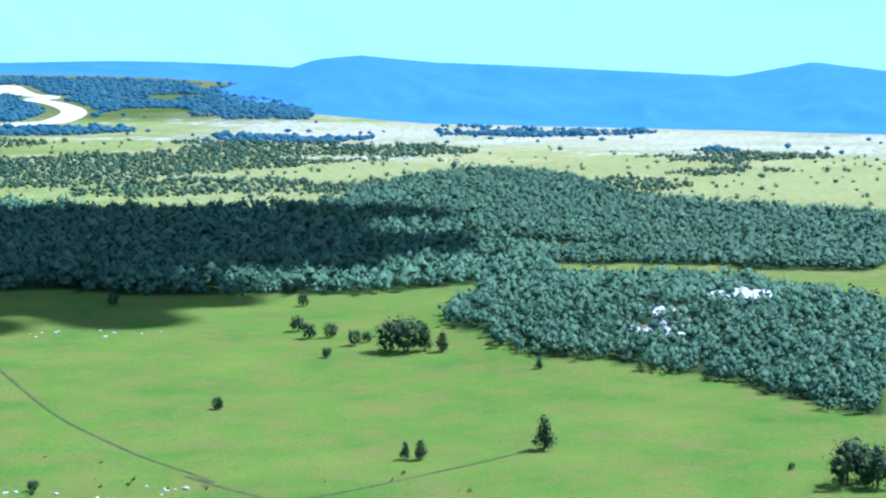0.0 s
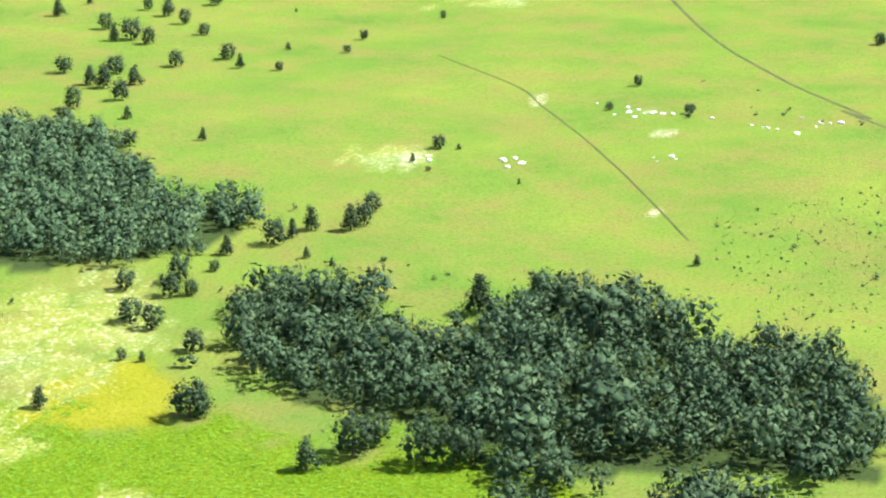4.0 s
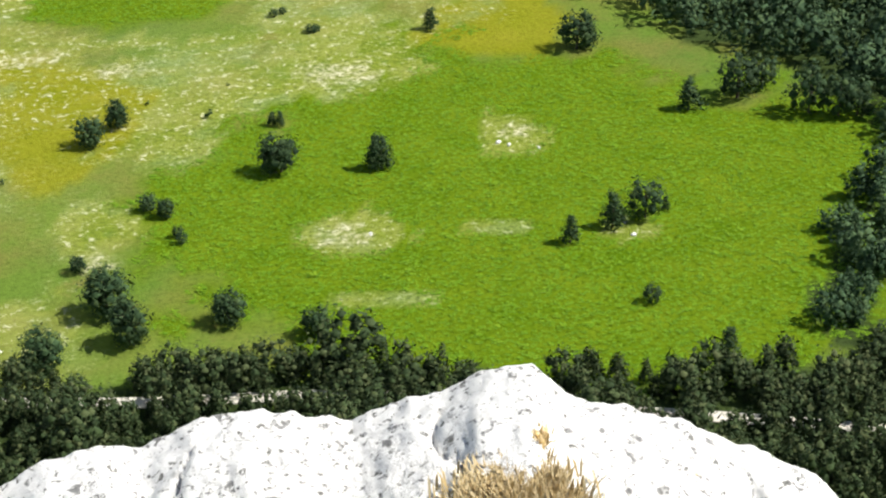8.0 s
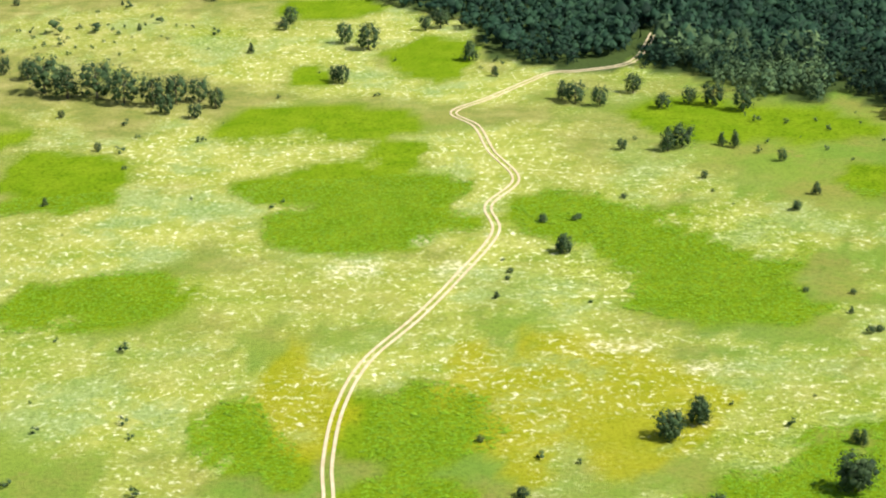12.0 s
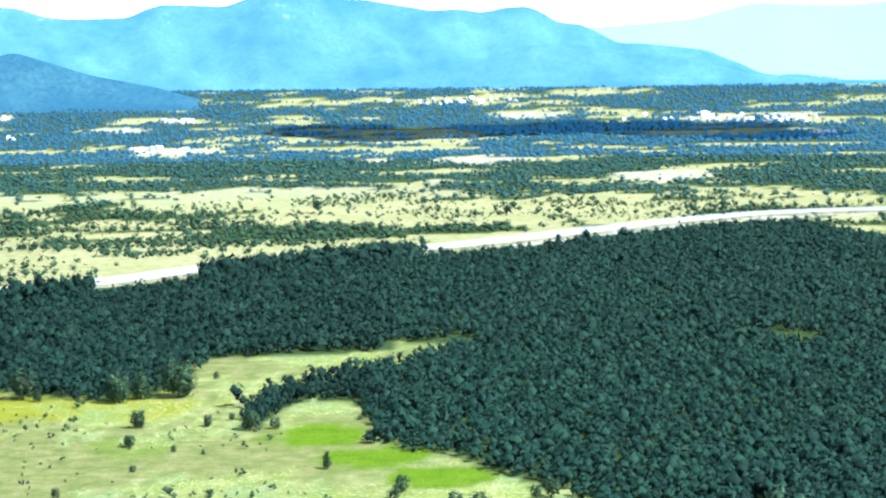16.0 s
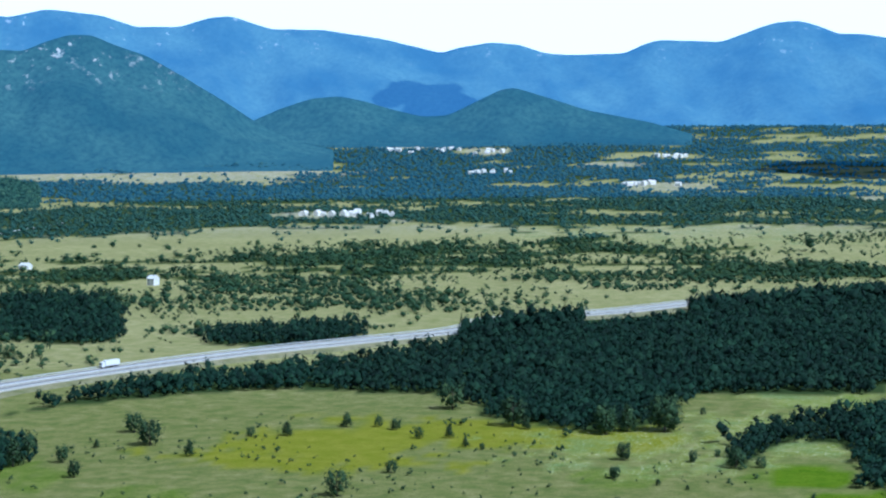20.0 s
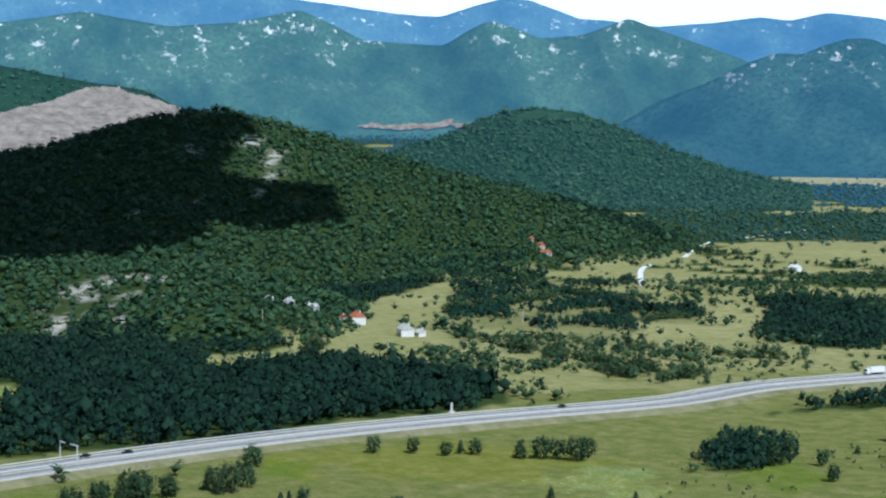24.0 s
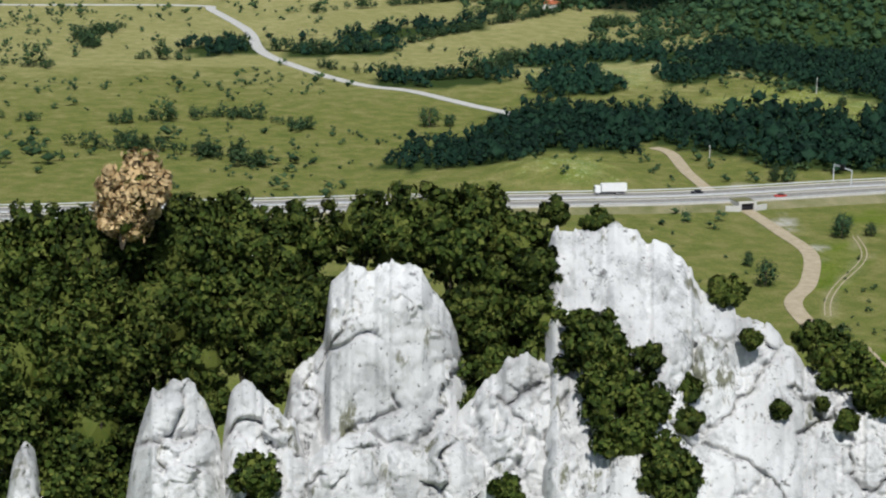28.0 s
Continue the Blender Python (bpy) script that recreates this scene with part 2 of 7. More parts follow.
def ground_mat():
    m, nt, b = mat("meadow", 0.95)
    a = nt.nodes.new("ShaderNodeAttribute")
    a.attribute_name = "cover"
    s1 = nt.nodes.new("ShaderNodeSeparateColor")
    nt.links.new(a.outputs["Color"], s1.inputs[0])
    a2 = nt.nodes.new("ShaderNodeAttribute")
    a2.attribute_name = "soil"
    s2 = nt.nodes.new("ShaderNodeSeparateColor")
    nt.links.new(a2.outputs["Color"], s2.inputs[0])
    lush, dry, ochre, stone = s1.outputs[0], s1.outputs[1], s1.outputs[2], a.outputs["Alpha"]
    path, wood, heath, scar = s2.outputs[0], s2.outputs[1], s2.outputs[2], a2.outputs["Alpha"]
    a3 = nt.nodes.new("ShaderNodeAttribute")
    a3.attribute_name = "tan"
    far = a3.outputs["Fac"]
    b.inputs["Specular IOR Level"].default_value = 0.0
    big = noise_of(nt, 0.02, 5, 0.6)
    mid = noise_of(nt, 0.11, 6, 0.65)
    fine = noise_of(nt, 1.1, 6, 0.75)
    speck = noise_of(nt, 0.55, 8, 0.8)
    c = ramp(nt, big, [(0.3, (0.09, 0.175, 0.028)), (0.5, (0.128, 0.205, 0.032)), (0.7, (0.172, 0.228, 0.038))])
    smudge = ramp(nt, noise_of(nt, 0.045, 7, 0.7), [(0.44, (0, 0, 0)), (0.62, (0.7, 0.7, 0.7))])
    c = mix(nt, smudge, c, (0.19, 0.18, 0.05))
    rust = ramp(nt, noise_of(nt, 0.06, 8, 0.75), [(0.6, (0, 0, 0)), (0.68, (0.6, 0.6, 0.6))])
    c = mix(nt, rust, c, (0.2, 0.14, 0.06))
    c = mix(nt, heath, c, ramp(nt, mid, [(0.3, (0.12, 0.155, 0.04)), (0.46, (0.17, 0.187, 0.052)), (0.62, (0.235, 0.232, 0.082)), (0.75, (0.31, 0.285, 0.12))]))
    c = mix(nt, lush, c, ramp(nt, mid, [(0.3, (0.085, 0.16, 0.006)), (0.7, (0.145, 0.215, 0.012))]))
    c = mix(nt, dry, c, ramp(nt, mid, [(0.28, (0.15, 0.225, 0.03)), (0.45, (0.24, 0.28, 0.05)), (0.7, (0.36, 0.37, 0.12))]))
    c = mix(nt, ochre, c, ramp(nt, mid, [(0.3, (0.185, 0.21, 0.008)), (0.7, (0.26, 0.255, 0.02))]))
    c = mix(nt, far, c, ramp(nt, mid, [(0.3, (0.25, 0.26, 0.09)), (0.45, (0.32, 0.31, 0.125)), (0.6, (0.385, 0.355, 0.165)), (0.75, (0.45, 0.405, 0.22))]))
    white = ramp(nt, speck, [(0.45, (0.08, 0.08, 0.08)), (0.6, (1, 1, 1))])
    c = mix(nt, math_of(nt, "MULTIPLY", stone, white), c, (0.52, 0.5, 0.34))
    flowers = ramp(nt, speck, [(0.55, (0, 0, 0)), (0.61, (1, 1, 1))])
    c = mix(nt, math_of(nt, "MULTIPLY", dry, flowers), c, (0.66, 0.66, 0.5))
    cool = ramp(nt, noise_of(nt, 0.033, 6, 0.7), [(0.5, (0, 0, 0)), (0.6, (0.75, 0.75, 0.75))])
    c = mix(nt, math_of(nt, "MULTIPLY", dry, cool), c, ramp(nt, fine, [(0.3, (0.13, 0.21, 0.07)), (0.7, (0.22, 0.31, 0.14))]))
    # floor under trees: undergrowth, with the shade between them painted dark
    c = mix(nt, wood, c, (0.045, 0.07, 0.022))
    c = mix(nt, path, c, ramp(nt, fine, [(0.3, (0.42, 0.36, 0.24)), (0.7, (0.6, 0.53, 0.4))]))
    c = mix(nt, math_of(nt, "MULTIPLY", scar, ramp(nt, noise_of(nt, 0.09, 7, 0.75), [(0.44, (0, 0, 0)), (0.52, (1, 1, 1))])), c, ramp(nt, mid, [(0.3, (0.3, 0.28, 0.22)), (0.55, (0.5, 0.48, 0.42)), (0.75, (0.56, 0.45, 0.32))]))
    tuft = ramp(nt, fine, [(0.3, (0.18, 0.2, 0.16)), (0.48, (0.95, 0.95, 0.95)), (0.72, (1.4, 1.35, 1.2))])
    mul = nt.nodes.new("ShaderNodeMix")
    mul.data_type, mul.blend_type = "RGBA", "MULTIPLY"
    nt.links.new(math_of(nt, "ADD", math_of(nt, "MULTIPLY", lush, 0.35), 0.5), mul.inputs[0])
    nt.links.new(c, mul.inputs[6])
    nt.links.new(tuft, mul.inputs[7])
    nt.links.new(mul.outputs[2], b.inputs["Base Color"])
    bump_of(nt, b, fine, 0.7, 0.5)
    return m


GROUND = ground_mat()

# ---- plan, in metres from the summit, projected from the camera's view ----
WOODS = {}
WOODS["shadow_wood"] = [(980, 1113), (1024, 978), (1147, 960), (1295, 971), (1049, 757), (1017, 644), (912, 568), (844, 585), (770, 613), (720, 667), (697, 706), (709, 778), (680, 773)]
WOODS["meadow_edge_wood"] = [(696, 1519), (869, 1341), (953, 1077), (970, 791), (770, 626), (691, 734), (626, 798), (609, 939), (497, 1085)]
WOODS["middle_wood"] = [(1288, 1015), (1470, 1075), (1622, 1099), (1617, 1000), (1447, 836), (1418, 711), (1441, 588), (1089, 443), (1033, 501), (1044, 530), (1162, 647), (1086, 670), (1069, 738), (1059, 774), (1112, 865)]
WOODS["knoll_wood"] = [(750, 530), (851, 561), (927, 534), (946, 462), (903, 366), (645, 260), (649, 287), (665, 330), (671, 372), (658, 416), (680, 456), (694, 487)]
WOODS["west_wood"] = [(176, 526), (213, 495), (214, 464), (203, 418), (216, 397), (206, 381), (188, 372), (174, 374), (158, 380), (129, 391)]
WOODS["oak_wood"] = [(182, 343), (196, 333), (201, 308), (207, 293), (236, 310), (250, 298), (248, 277), (249, 258), (269, 240), (226, 198), (214, 213), (189, 227), (173, 229), (175, 249), (173, 265), (165, 282), (165, 299), (173, 324)]
WOODS["hedge_wood"] = [(173, 229), (179, 228), (169, 214), (151, 200), (135, 179), (130, 182), (136, 195), (154, 211)]
WOODS["corner_wood"] = [(191, 212), (202, 213), (206, 201), (203, 184), (178, 159), (168, 171), (163, 178), (168, 187), (177, 192), (181, 205)]
WOODS["foot_wood"] = [(-22, 232), (-2, 222), (17, 215), (35, 209), (50, 209), (66, 198), (83, 191), (96, 184), (109, 178), (125, 176), (142, 175), (164, 174), (143, 147), (115, 146), (91, 152), (60, 163), (18, 182), (-23, 200)]
WOODS["great_wood"] = [(-263, 1118), (-224, 1143), (-161, 1182), (-102, 1295), (-25, 1332), (75, 1418), (190, 1526), (289, 1567), (331, 1409), (563, 1426), (454, 1105), (257, 764), (180, 615), (122, 513), (88, 515), (87, 548), (79, 521), (64, 516), (43, 543), (38, 588), (20, 610), (-5, 653), (-25, 675), (-33, 757), (-45, 814), (9, 902), (-23, 924), (-78, 918), (-102, 884), (-122, 835), (-142, 778), (-189, 795)]
WOODS["left_wood"] = [(-307, 927), (-266, 1036), (-231, 1159), (-164, 1211), (-43, 1411), (-27, 888), (-120, 868), (-118, 788), (-138, 762), (-192, 787), (-212, 848), (-264, 838)]
WOODS["strip_wood"] = [(-404, 750), (-371, 862), (-322, 907), (-308, 938), (-269, 855), (-306, 847), (-345, 821), (-385, 778)]
WOODS["row_wood"] = [(-653, 1217), (-572, 1231), (-467, 1018), (-478, 989), (-539, 1004)]
WOODS["row_wood_b"] = [(-431, 1053), (-354, 1113), (-329, 1045), (-367, 998), (-405, 998)]
WOODS["highway_wood"] = [(-737, 438), (-712, 465), (-690, 489), (-702, 525), (-654, 529), (-662, 623), (-647, 730), (-590, 733), (-539, 739), (-513, 704), (-506, 669), (-531, 618), (-535, 551), (-555, 510), (-571, 477), (-588, 440), (-623, 432), (-685, 407)]
WOODS["road_wood"] = [(-755, 396), (-763, 423), (-728, 448), (-678, 430), (-640, 400), (-660, 372), (-632, 335), (-640, 300), (-655, 292), (-682, 340), (-714, 374)]
WOODS["copse_a"] = [(-835, 459), (-865, 496), (-845, 512), (-786, 479), (-790, 441)]
WOODS["copse_b"] = [(-835, 534), (-857, 570), (-849, 587), (-814, 566), (-797, 516)]
WOODS["row_c"] = [(-1002, 393), (-1001, 461), (-965, 445), (-963, 378)]
WOODS["row_d"] = [(-923, 493), (-947, 566), (-924, 618), (-875, 589), (-894, 534), (-882, 475)]
WOODS["row_e"] = [(-1067, 451), (-1096, 569), (-1044, 542), (-1027, 434)]
WOODS["row_f"] = [(-1025, 340), (-1046, 390), (-994, 380), (-979, 325)]
WOODS["row_g"] = [(-877, 392), (-869, 461), (-836, 447), (-835, 402), (-853, 381)]
WOODS["south_wood"] = [(68, 550), (105, 528), (128, 524), (141, 480), (154, 449), (163, 448), (228, 621), (195, 664), (118, 651), (74, 600)]
WOODS["roadside_wood"] = [(-164, 1204), (-145, 1263), (-102, 1295), (-25, 1332), (-24, 1271), (-97, 1230), (-137, 1195), (-157, 1154)]
WOODS["roadside_wood_b"] = [(-274, 1062), (-230, 1153), (-218, 1095), (-262, 1016)]
WOODS["roadside_wood_c"] = [(85, 1454), (186, 1570), (178, 1497), (82, 1395)]
WOODS["mast_foot_wood"] = [(-793, 654), (-847, 737), (-816, 759), (-726, 711), (-684, 660), (-661, 657), (-684, 714), (-677, 745), (-661, 768), (-617, 729), (-534, 714), (-518, 708), (-524, 659), (-580, 541), (-655, 540), (-722, 603)]
WOODS["copse_w"] = [(-370, 636), (-387, 678), (-381, 696), (-360, 688), (-341, 656), (-344, 628), (-353, 618)]
WOODS["tongue_wood"] = [(-83, 713), (-74, 780), (-45, 814), (-27, 777), (-31, 744), (-59, 765), (-68, 734), (-73, 701)]
WOODS["heath_wood"] = [(-877, 1129), (-827, 1154), (-761, 1167), (-612, 976), (-582, 922), (-606, 913), (-660, 951), (-692, 926), (-747, 957)]
WOODS["heath_wood_b"] = [(-731, 1123), (-678, 1158), (-608, 1039), (-637, 1028), (-694, 1072)]
WOODS["heath_row"] = [(-1020, 1293), (-937, 1306), (-860, 1237), (-805, 1274), (-779, 1233), (-860, 1163), (-949, 1206)]
WOODS["orchard_row"] = [(-1197, 1657), (-1101, 1685), (-995, 1654), (-946, 1574), (-1032, 1579), (-1125, 1558)]
WOODS["hill_foot_forest"] = [(-877, 573), (-828, 587), (-770, 587), (-707, 588), (-667, 540), (-606, 537), (-595, 595), (-563, 655), (-524, 698), (-543, 743), (-611, 756), (-637, 744), (-678, 737), (-669, 669), (-737, 714), (-720, 783), (-771, 813), (-805, 875), (-868, 1039), (-915, 1157), (-1045, 1344), (-1158, 1613), (-1350, 1900), (-1450, 1900), (-1212, 1377), (-1113, 986), (-944, 656)]
WOODS["south_edge_wood"] = [(90, 538), (101, 508), (112, 493), (128, 478), (141, 526), (116, 541), (101, 552)]
WOODS["gap_wood"] = [(989, 674), (1136, 702), (1175, 610), (1063, 512), (974, 611), (894, 568), (895, 605)]
HEDGES = [[(-1003, 373), (-973, 419), (-1042, 517), (-1139, 652)], [(-911, 487), (-958, 588), (-991, 670)], [(-924, 379), (-862, 428), (-890, 476)], [(-784, 230), (-781, 282), (-742, 299)], [(-736, 199), (-708, 235), (-662, 253)], [(-817, 182), (-805, 196)], [(-808, 209), (-796, 220)], [(-1125, 330), (-1090, 300), (-1040, 290)], [(-985, 215), (-970, 250)], [(-985, 300), (-975, 325)]]
HEDGES += [[(-685, 893), (-595, 858), (-515, 833)], [(-625, 863), (-510, 810), (-487, 835)], [(-915, 1157), (-838, 1177), (-723, 1123)], [(-766, 987), (-777, 1118)], [(-646, 1005), (-637, 1089)], [(-690, 760), (-716, 800), (-780, 835)], [(-640, 915), (-560, 905), (-480, 930)], [(-1180, 480), (-1230, 620), (-1290, 700)], [(-1120, 560), (-1180, 680)], [(-1040, 620), (-1090, 740)]]
EAST_GLADES = [(60.9, 1106, 62, 52), (66.3, 1026, 55, 26), (54.8, 1297, 26, 22), (58.1, 1248, 44, 26), (63.5, 1330, 50, 18), (51, 1420, 60, 30), (56.5, 1150, 20, 14)]
HIGHWAY = [(-619, 103), (-578, 266), (-550, 363), (-539, 450), (-519, 547), (-488, 642), (-449, 737), (-435, 820), (-375, 947), (-283, 1076), (-269, 1141), (-209, 1196), (-147, 1281), (-17, 1385), (78, 1475), (201, 1609), (311, 1685), (471, 1715)]
TRACK = [(-11, 220), (-7, 241), (-4, 259), (-4, 275), (-2, 296), (3, 316), (13, 336), (22, 357), (32, 384), (32, 403), (40, 422), (36, 445), (34, 468), (29, 482), (40, 496), (58, 520), (67, 522), (84, 532), (96, 568)]
DITCH_A = [(517, 594), (497, 560), (458, 491), (438, 442), (431, 422), (420, 382), (420, 394), (415, 366), (418, 349), (456, 340), (516, 332)]
DITCH_B = [(360, 524), (355, 472), (346, 448), (331, 408), (312, 363), (291, 318)]
GRAVEL = [(-380, 300), (-418, 316), (-438, 336), (-468, 359), (-497, 369), (-528, 378), (-557, 384), (-595, 397), (-635, 415), (-650, 416)]
LANE = [(-375, 308), (-343, 295), (-322, 294), (-302, 292), (-286, 290)]
SIDE_TRACK = [(-405, 318), (-418, 328), (-433, 343), (-459, 373), (-484, 389)]
LOCAL_ROAD = [(-1336, 193), (-1293, 298), (-1248, 419), (-1216, 423), (-1094, 403), (-995, 375), (-922, 371), (-858, 376), (-829, 390), (-773, 398), (-730, 410)]
WHITE_PATH = [(-778, 1244), (-857, 1369), (-882, 1428)]
WHITE_PATH_B = [(-901, 1514), (-953, 1623), (-993, 1719)]
WHITE_PATH_C = [(-999, 1797), (-1003, 1856), (-1023, 2062)]
FOOT_ROAD = [(4, 219), (37, 204), (66, 194), (90, 181), (115, 167), (125, 161), (146, 151)]
RIVER = [(40.4, 3773), (41.37, 3687), (41.58, 3897), (42.13, 3668), (42.8, 3611), (42.38, 3517), (43.0, 3423), (43.51, 3199), (43.01, 2950), (42.18, 2869), (41.36, 2787), (40.07, 2734)]
LUSH = [(-11.8, 486, 16, 21), (-4.4, 684, 18, 23), (-2.5, 646, 21, 19), (0.5, 420, 30, 21), (0.1, 390, 30, 18), (7.3, 397, 18, 21), (11.0, 376, 26, 28), (13.0, 350, 13, 15), (-8.2, 353, 21, 16), (-8.8, 431, 16, 28), (-0.9, 471, 27, 20), (1.6, 448, 9, 9), (2.2, 289, 16, 20)]
LUSH += [(-0.2, 614, 20, 17), (-4.1, 578, 10, 9), (-1.0, 526, 8, 14), (2.9, 545, 14, 27), (-10.2, 481, 5, 11), (12.2, 478, 31, 20), (16.4, 432, 7, 13), (-3.8, 287, 7, 15), (12.3, 347, 20, 14), (2.3, 292, 15, 16), (1.5, 259, 12, 14), (-2.3, 273, 5, 9), (20.3, 254, 34, 49)]
LUSH_B = [(24.4, 261, 59, 61), (30.5, 260, 51, 46), (-50.1, 652, 11, 11), (-46.9, 642, 17, 16), (-42.9, 702, 10, 17), (-27.9, 711, 16, 33), (-9.8, 675, 18, 18), (-4.0, 687, 16, 23), (-27.7, 705, 19, 28), (-24.6, 643, 19, 28), (-50.4, 653, 12, 13), (-45.9, 642, 11, 11), (-42.8, 698, 10, 16), (-40.1, 528, 12, 12), (-49.6, 466, 11, 15), (-44.3, 995, 24, 40), (-51.8, 578, 8, 35)]
DRY = [(-5.7, 785, 30, 41), (-3.7, 754, 18, 25), (-9.8, 315, 12, 22), (-5.3, 320, 13, 19), (-3.4, 353, 10, 18), (2.6, 320, 12, 13), (9.8, 324, 15, 8), (13.1, 316, 16, 10), (14.1, 396, 20, 17), (1.5, 363, 19, 7), (7.0, 359, 12, 16), (-5.6, 408, 11, 16), (-1.9, 449, 20, 12), (4.8, 432, 14, 13), (9.6, 424, 21, 15), (-3.6, 557, 30, 21)]
DRY += [(-7.0, 587, 35, 31), (15.4, 315, 26, 16), (12.6, 286, 12, 12), (0.9, 349, 24, 19), (10.5, 254, 6, 8), (6.6, 231, 13, 9), (19.7, 247, 7, 4), (24.4, 282, 7, 7), (20.0, 229, 8, 2), (17.7, 337, 12, 11), (-6.7, 265, 11, 11), (13.8, 307, 32, 14), (24.4, 283, 7, 7), (19.4, 249, 7, 5), (24.1, 251, 6, 3), (28.5, 252, 5, 4), (19.3, 230, 9, 2)]
DRY_B = [(24.5, 284, 6, 7), (19.4, 249, 8, 4), (21.4, 362, 22, 22), (18.5, 305, 5, 9), (28.4, 250, 5, 3), (35.3, 797, 31, 57), (23.3, 376, 17, 23), (32.9, 498, 9, 11), (-33.1, 683, 22, 26), (-52.7, 934, 27, 58), (-59.8, 717, 23, 29), (-52.9, 924, 30, 48), (-58.7, 1002, 35, 45), (-9.2, 750, 45, 50), (-3.9, 884, 26, 35), (45.5, 1596, 123, 101), (59.9, 2665, 291, 261), (-8.2, 2000, 173, 176)]
OCHRE = [(6.7, 304, 23, 21), (-1.5, 300, 7, 20), (8.3, 306, 20, 18), (5.6, 280, 9, 12), (-1.9, 308, 5, 26), (0.9, 239, 12, 9), (24.4, 336, 11, 16), (8.8, 294, 11, 24), (1.1, 240, 16, 10), (24.4, 323, 12, 10), (24.2, 331, 6, 8), (-12.2, 770, 69, 40), (-18.2, 749, 56, 50), (-48.2, 516, 14, 12), (-38.1, 717, 54, 46)]
PALE_STONE = [(24.5, 284, 4, 3), (18.8, 248, 4, 2), (28.9, 252, 3, 2), (0.3, 363, 6, 6), (3.4, 363, 6, 4), (8.9, 323, 7, 2), (11.8, 315, 6, 3), (18.6, 309, 6, 3), (-8.3, 257, 3, 5), (10.4, 245, 3, 2), (0.2, 364, 6, 4), (2.6, 380, 4, 3), (-4.4, 398, 3, 5), (37.5, 570, 2, 6), (41.5, 534, 2, 2), (40.5, 559, 4, 3), (35.8, 816, 6, 7), (41.4, 452, 2, 4), (37.2, 479, 3, 2), (33.6, 499, 4, 3)]
OPENINGS = [(-26.8, 3393, 89, 113), (-22.4, 3348, 249, 161), (-18.8, 2377, 64, 70), (-15.7, 3972, 201, 89), (-21.0, 4016, 29, 54), (-24.5, 4016, 70, 53), (-8.2, 3008, 70, 94), (-9.9, 3513, 62, 57), (-9.6, 3976, 70, 56), (-16.4, 2238, 13, 45), (-17.5, 1991, 246, 174), (-24.1, 1882, 166, 185)]
OPENINGS_B = [(0.9, 2718, 74, 108), (6.5, 2308, 60, 131), (-7.7, 3027, 55, 82), (-13.6, 3798, 55, 66), (-9.7, 3998, 71, 54), (2.4, 3720, 77, 79), (-0.2, 2223, 20, 44), (8.1, 3620, 62, 67), (10.3, 3689, 63, 56), (-2.2, 2751, 25, 60), (-4.6, 1972, 194, 171), (2.2, 1780, 170, 167)]
OPENINGS += OPENINGS_B
TUSSOCKS = [(305, 331), (349, 326), (387, 321), (302, 240), (260, 264)]
TREES_EAST = [(505, 458, 4.2), (523, 329, 11.2), (482, 356, 6.0), (485, 352, 6.8), (723, 599, 6.3), (611, 493, 4.3), (638, 480, 12.3), (641, 473, 14.2), (646, 468, 12.2), (648, 460, 8.8), (657, 547, 6.8), (644, 530, 6.6), (651, 523, 6.1), (640, 501, 6.5), (649, 501, 4.5), (540, 229, 13.8), (542, 220, 12.9), (550, 228, 11.2), (668, 676, 5.8), (549, 252, 2.3), (640, 406, 4.7), (381, 418, 2.1)]
TREES_MEADOW = [(506, 458, 4.7), (388, 452, 3.7), (360, 432, 2.5), (377, 415, 3.2), (373, 411, 1.8), (289, 420, 3.9), (293, 416, 2.0), (275, 412, 2.9), (287, 380, 1.8), (352, 559, 3.7), (335, 543, 2.8), (320, 557, 2.8), (301, 530, 3.1), (275, 553, 5.4), (237, 461, 4.0), (292, 540, 5.0), (295, 554, 5.1), (230, 495, 4.2), (217, 466, 4.6), (358, 617, 1.8), (399, 578, 3.0), (346, 712, 4.4), (280, 303, 2.7), (274, 403, 1.3), (437, 865, 3.5)]
TREES_MEADOW_B = [(350, 689, 8.1), (354, 682, 8.5), (358, 676, 9.4), (365, 672, 8.9), (364, 654, 7.8), (368, 649, 7.8), (385, 668, 6.6), (311, 647, 4.9), (312, 632, 7.4), (310, 615, 5.6), (307, 594, 4.2), (338, 644, 5.4), (281, 620, 5.9), (275, 600, 6.6), (281, 599, 7.4), (283, 589, 5.7), (240, 543, 6.7), (242, 537, 8.1), (239, 518, 6.5), (252, 536, 6.3), (222, 515, 6.7), (277, 652, 6.6), (297, 687, 6.0), (318, 709, 3.8), (240, 563, 5.4), (254, 554, 5.7), (297, 669, 4.1), (211, 497, 5.5)]
TREES_MEADOW_C = [(207, 368, 6.1), (213, 370, 5.0), (220, 373, 6.2), (228, 368, 7.1), (233, 370, 5.7), (241, 379, 4.7), (194, 367, 4.7), (208, 355, 3.0), (210, 347, 2.2), (222, 344, 1.1), (164, 357, 4.5), (176, 355, 6.6), (170, 348, 5.2), (174, 346, 3.6), (186, 358, 2.7), (156, 338, 5.0), (158, 332, 5.0), (159, 316, 4.4), (145, 319, 2.4), (148, 316, 2.4), (220, 304, 8.8), (239, 308, 5.2)]
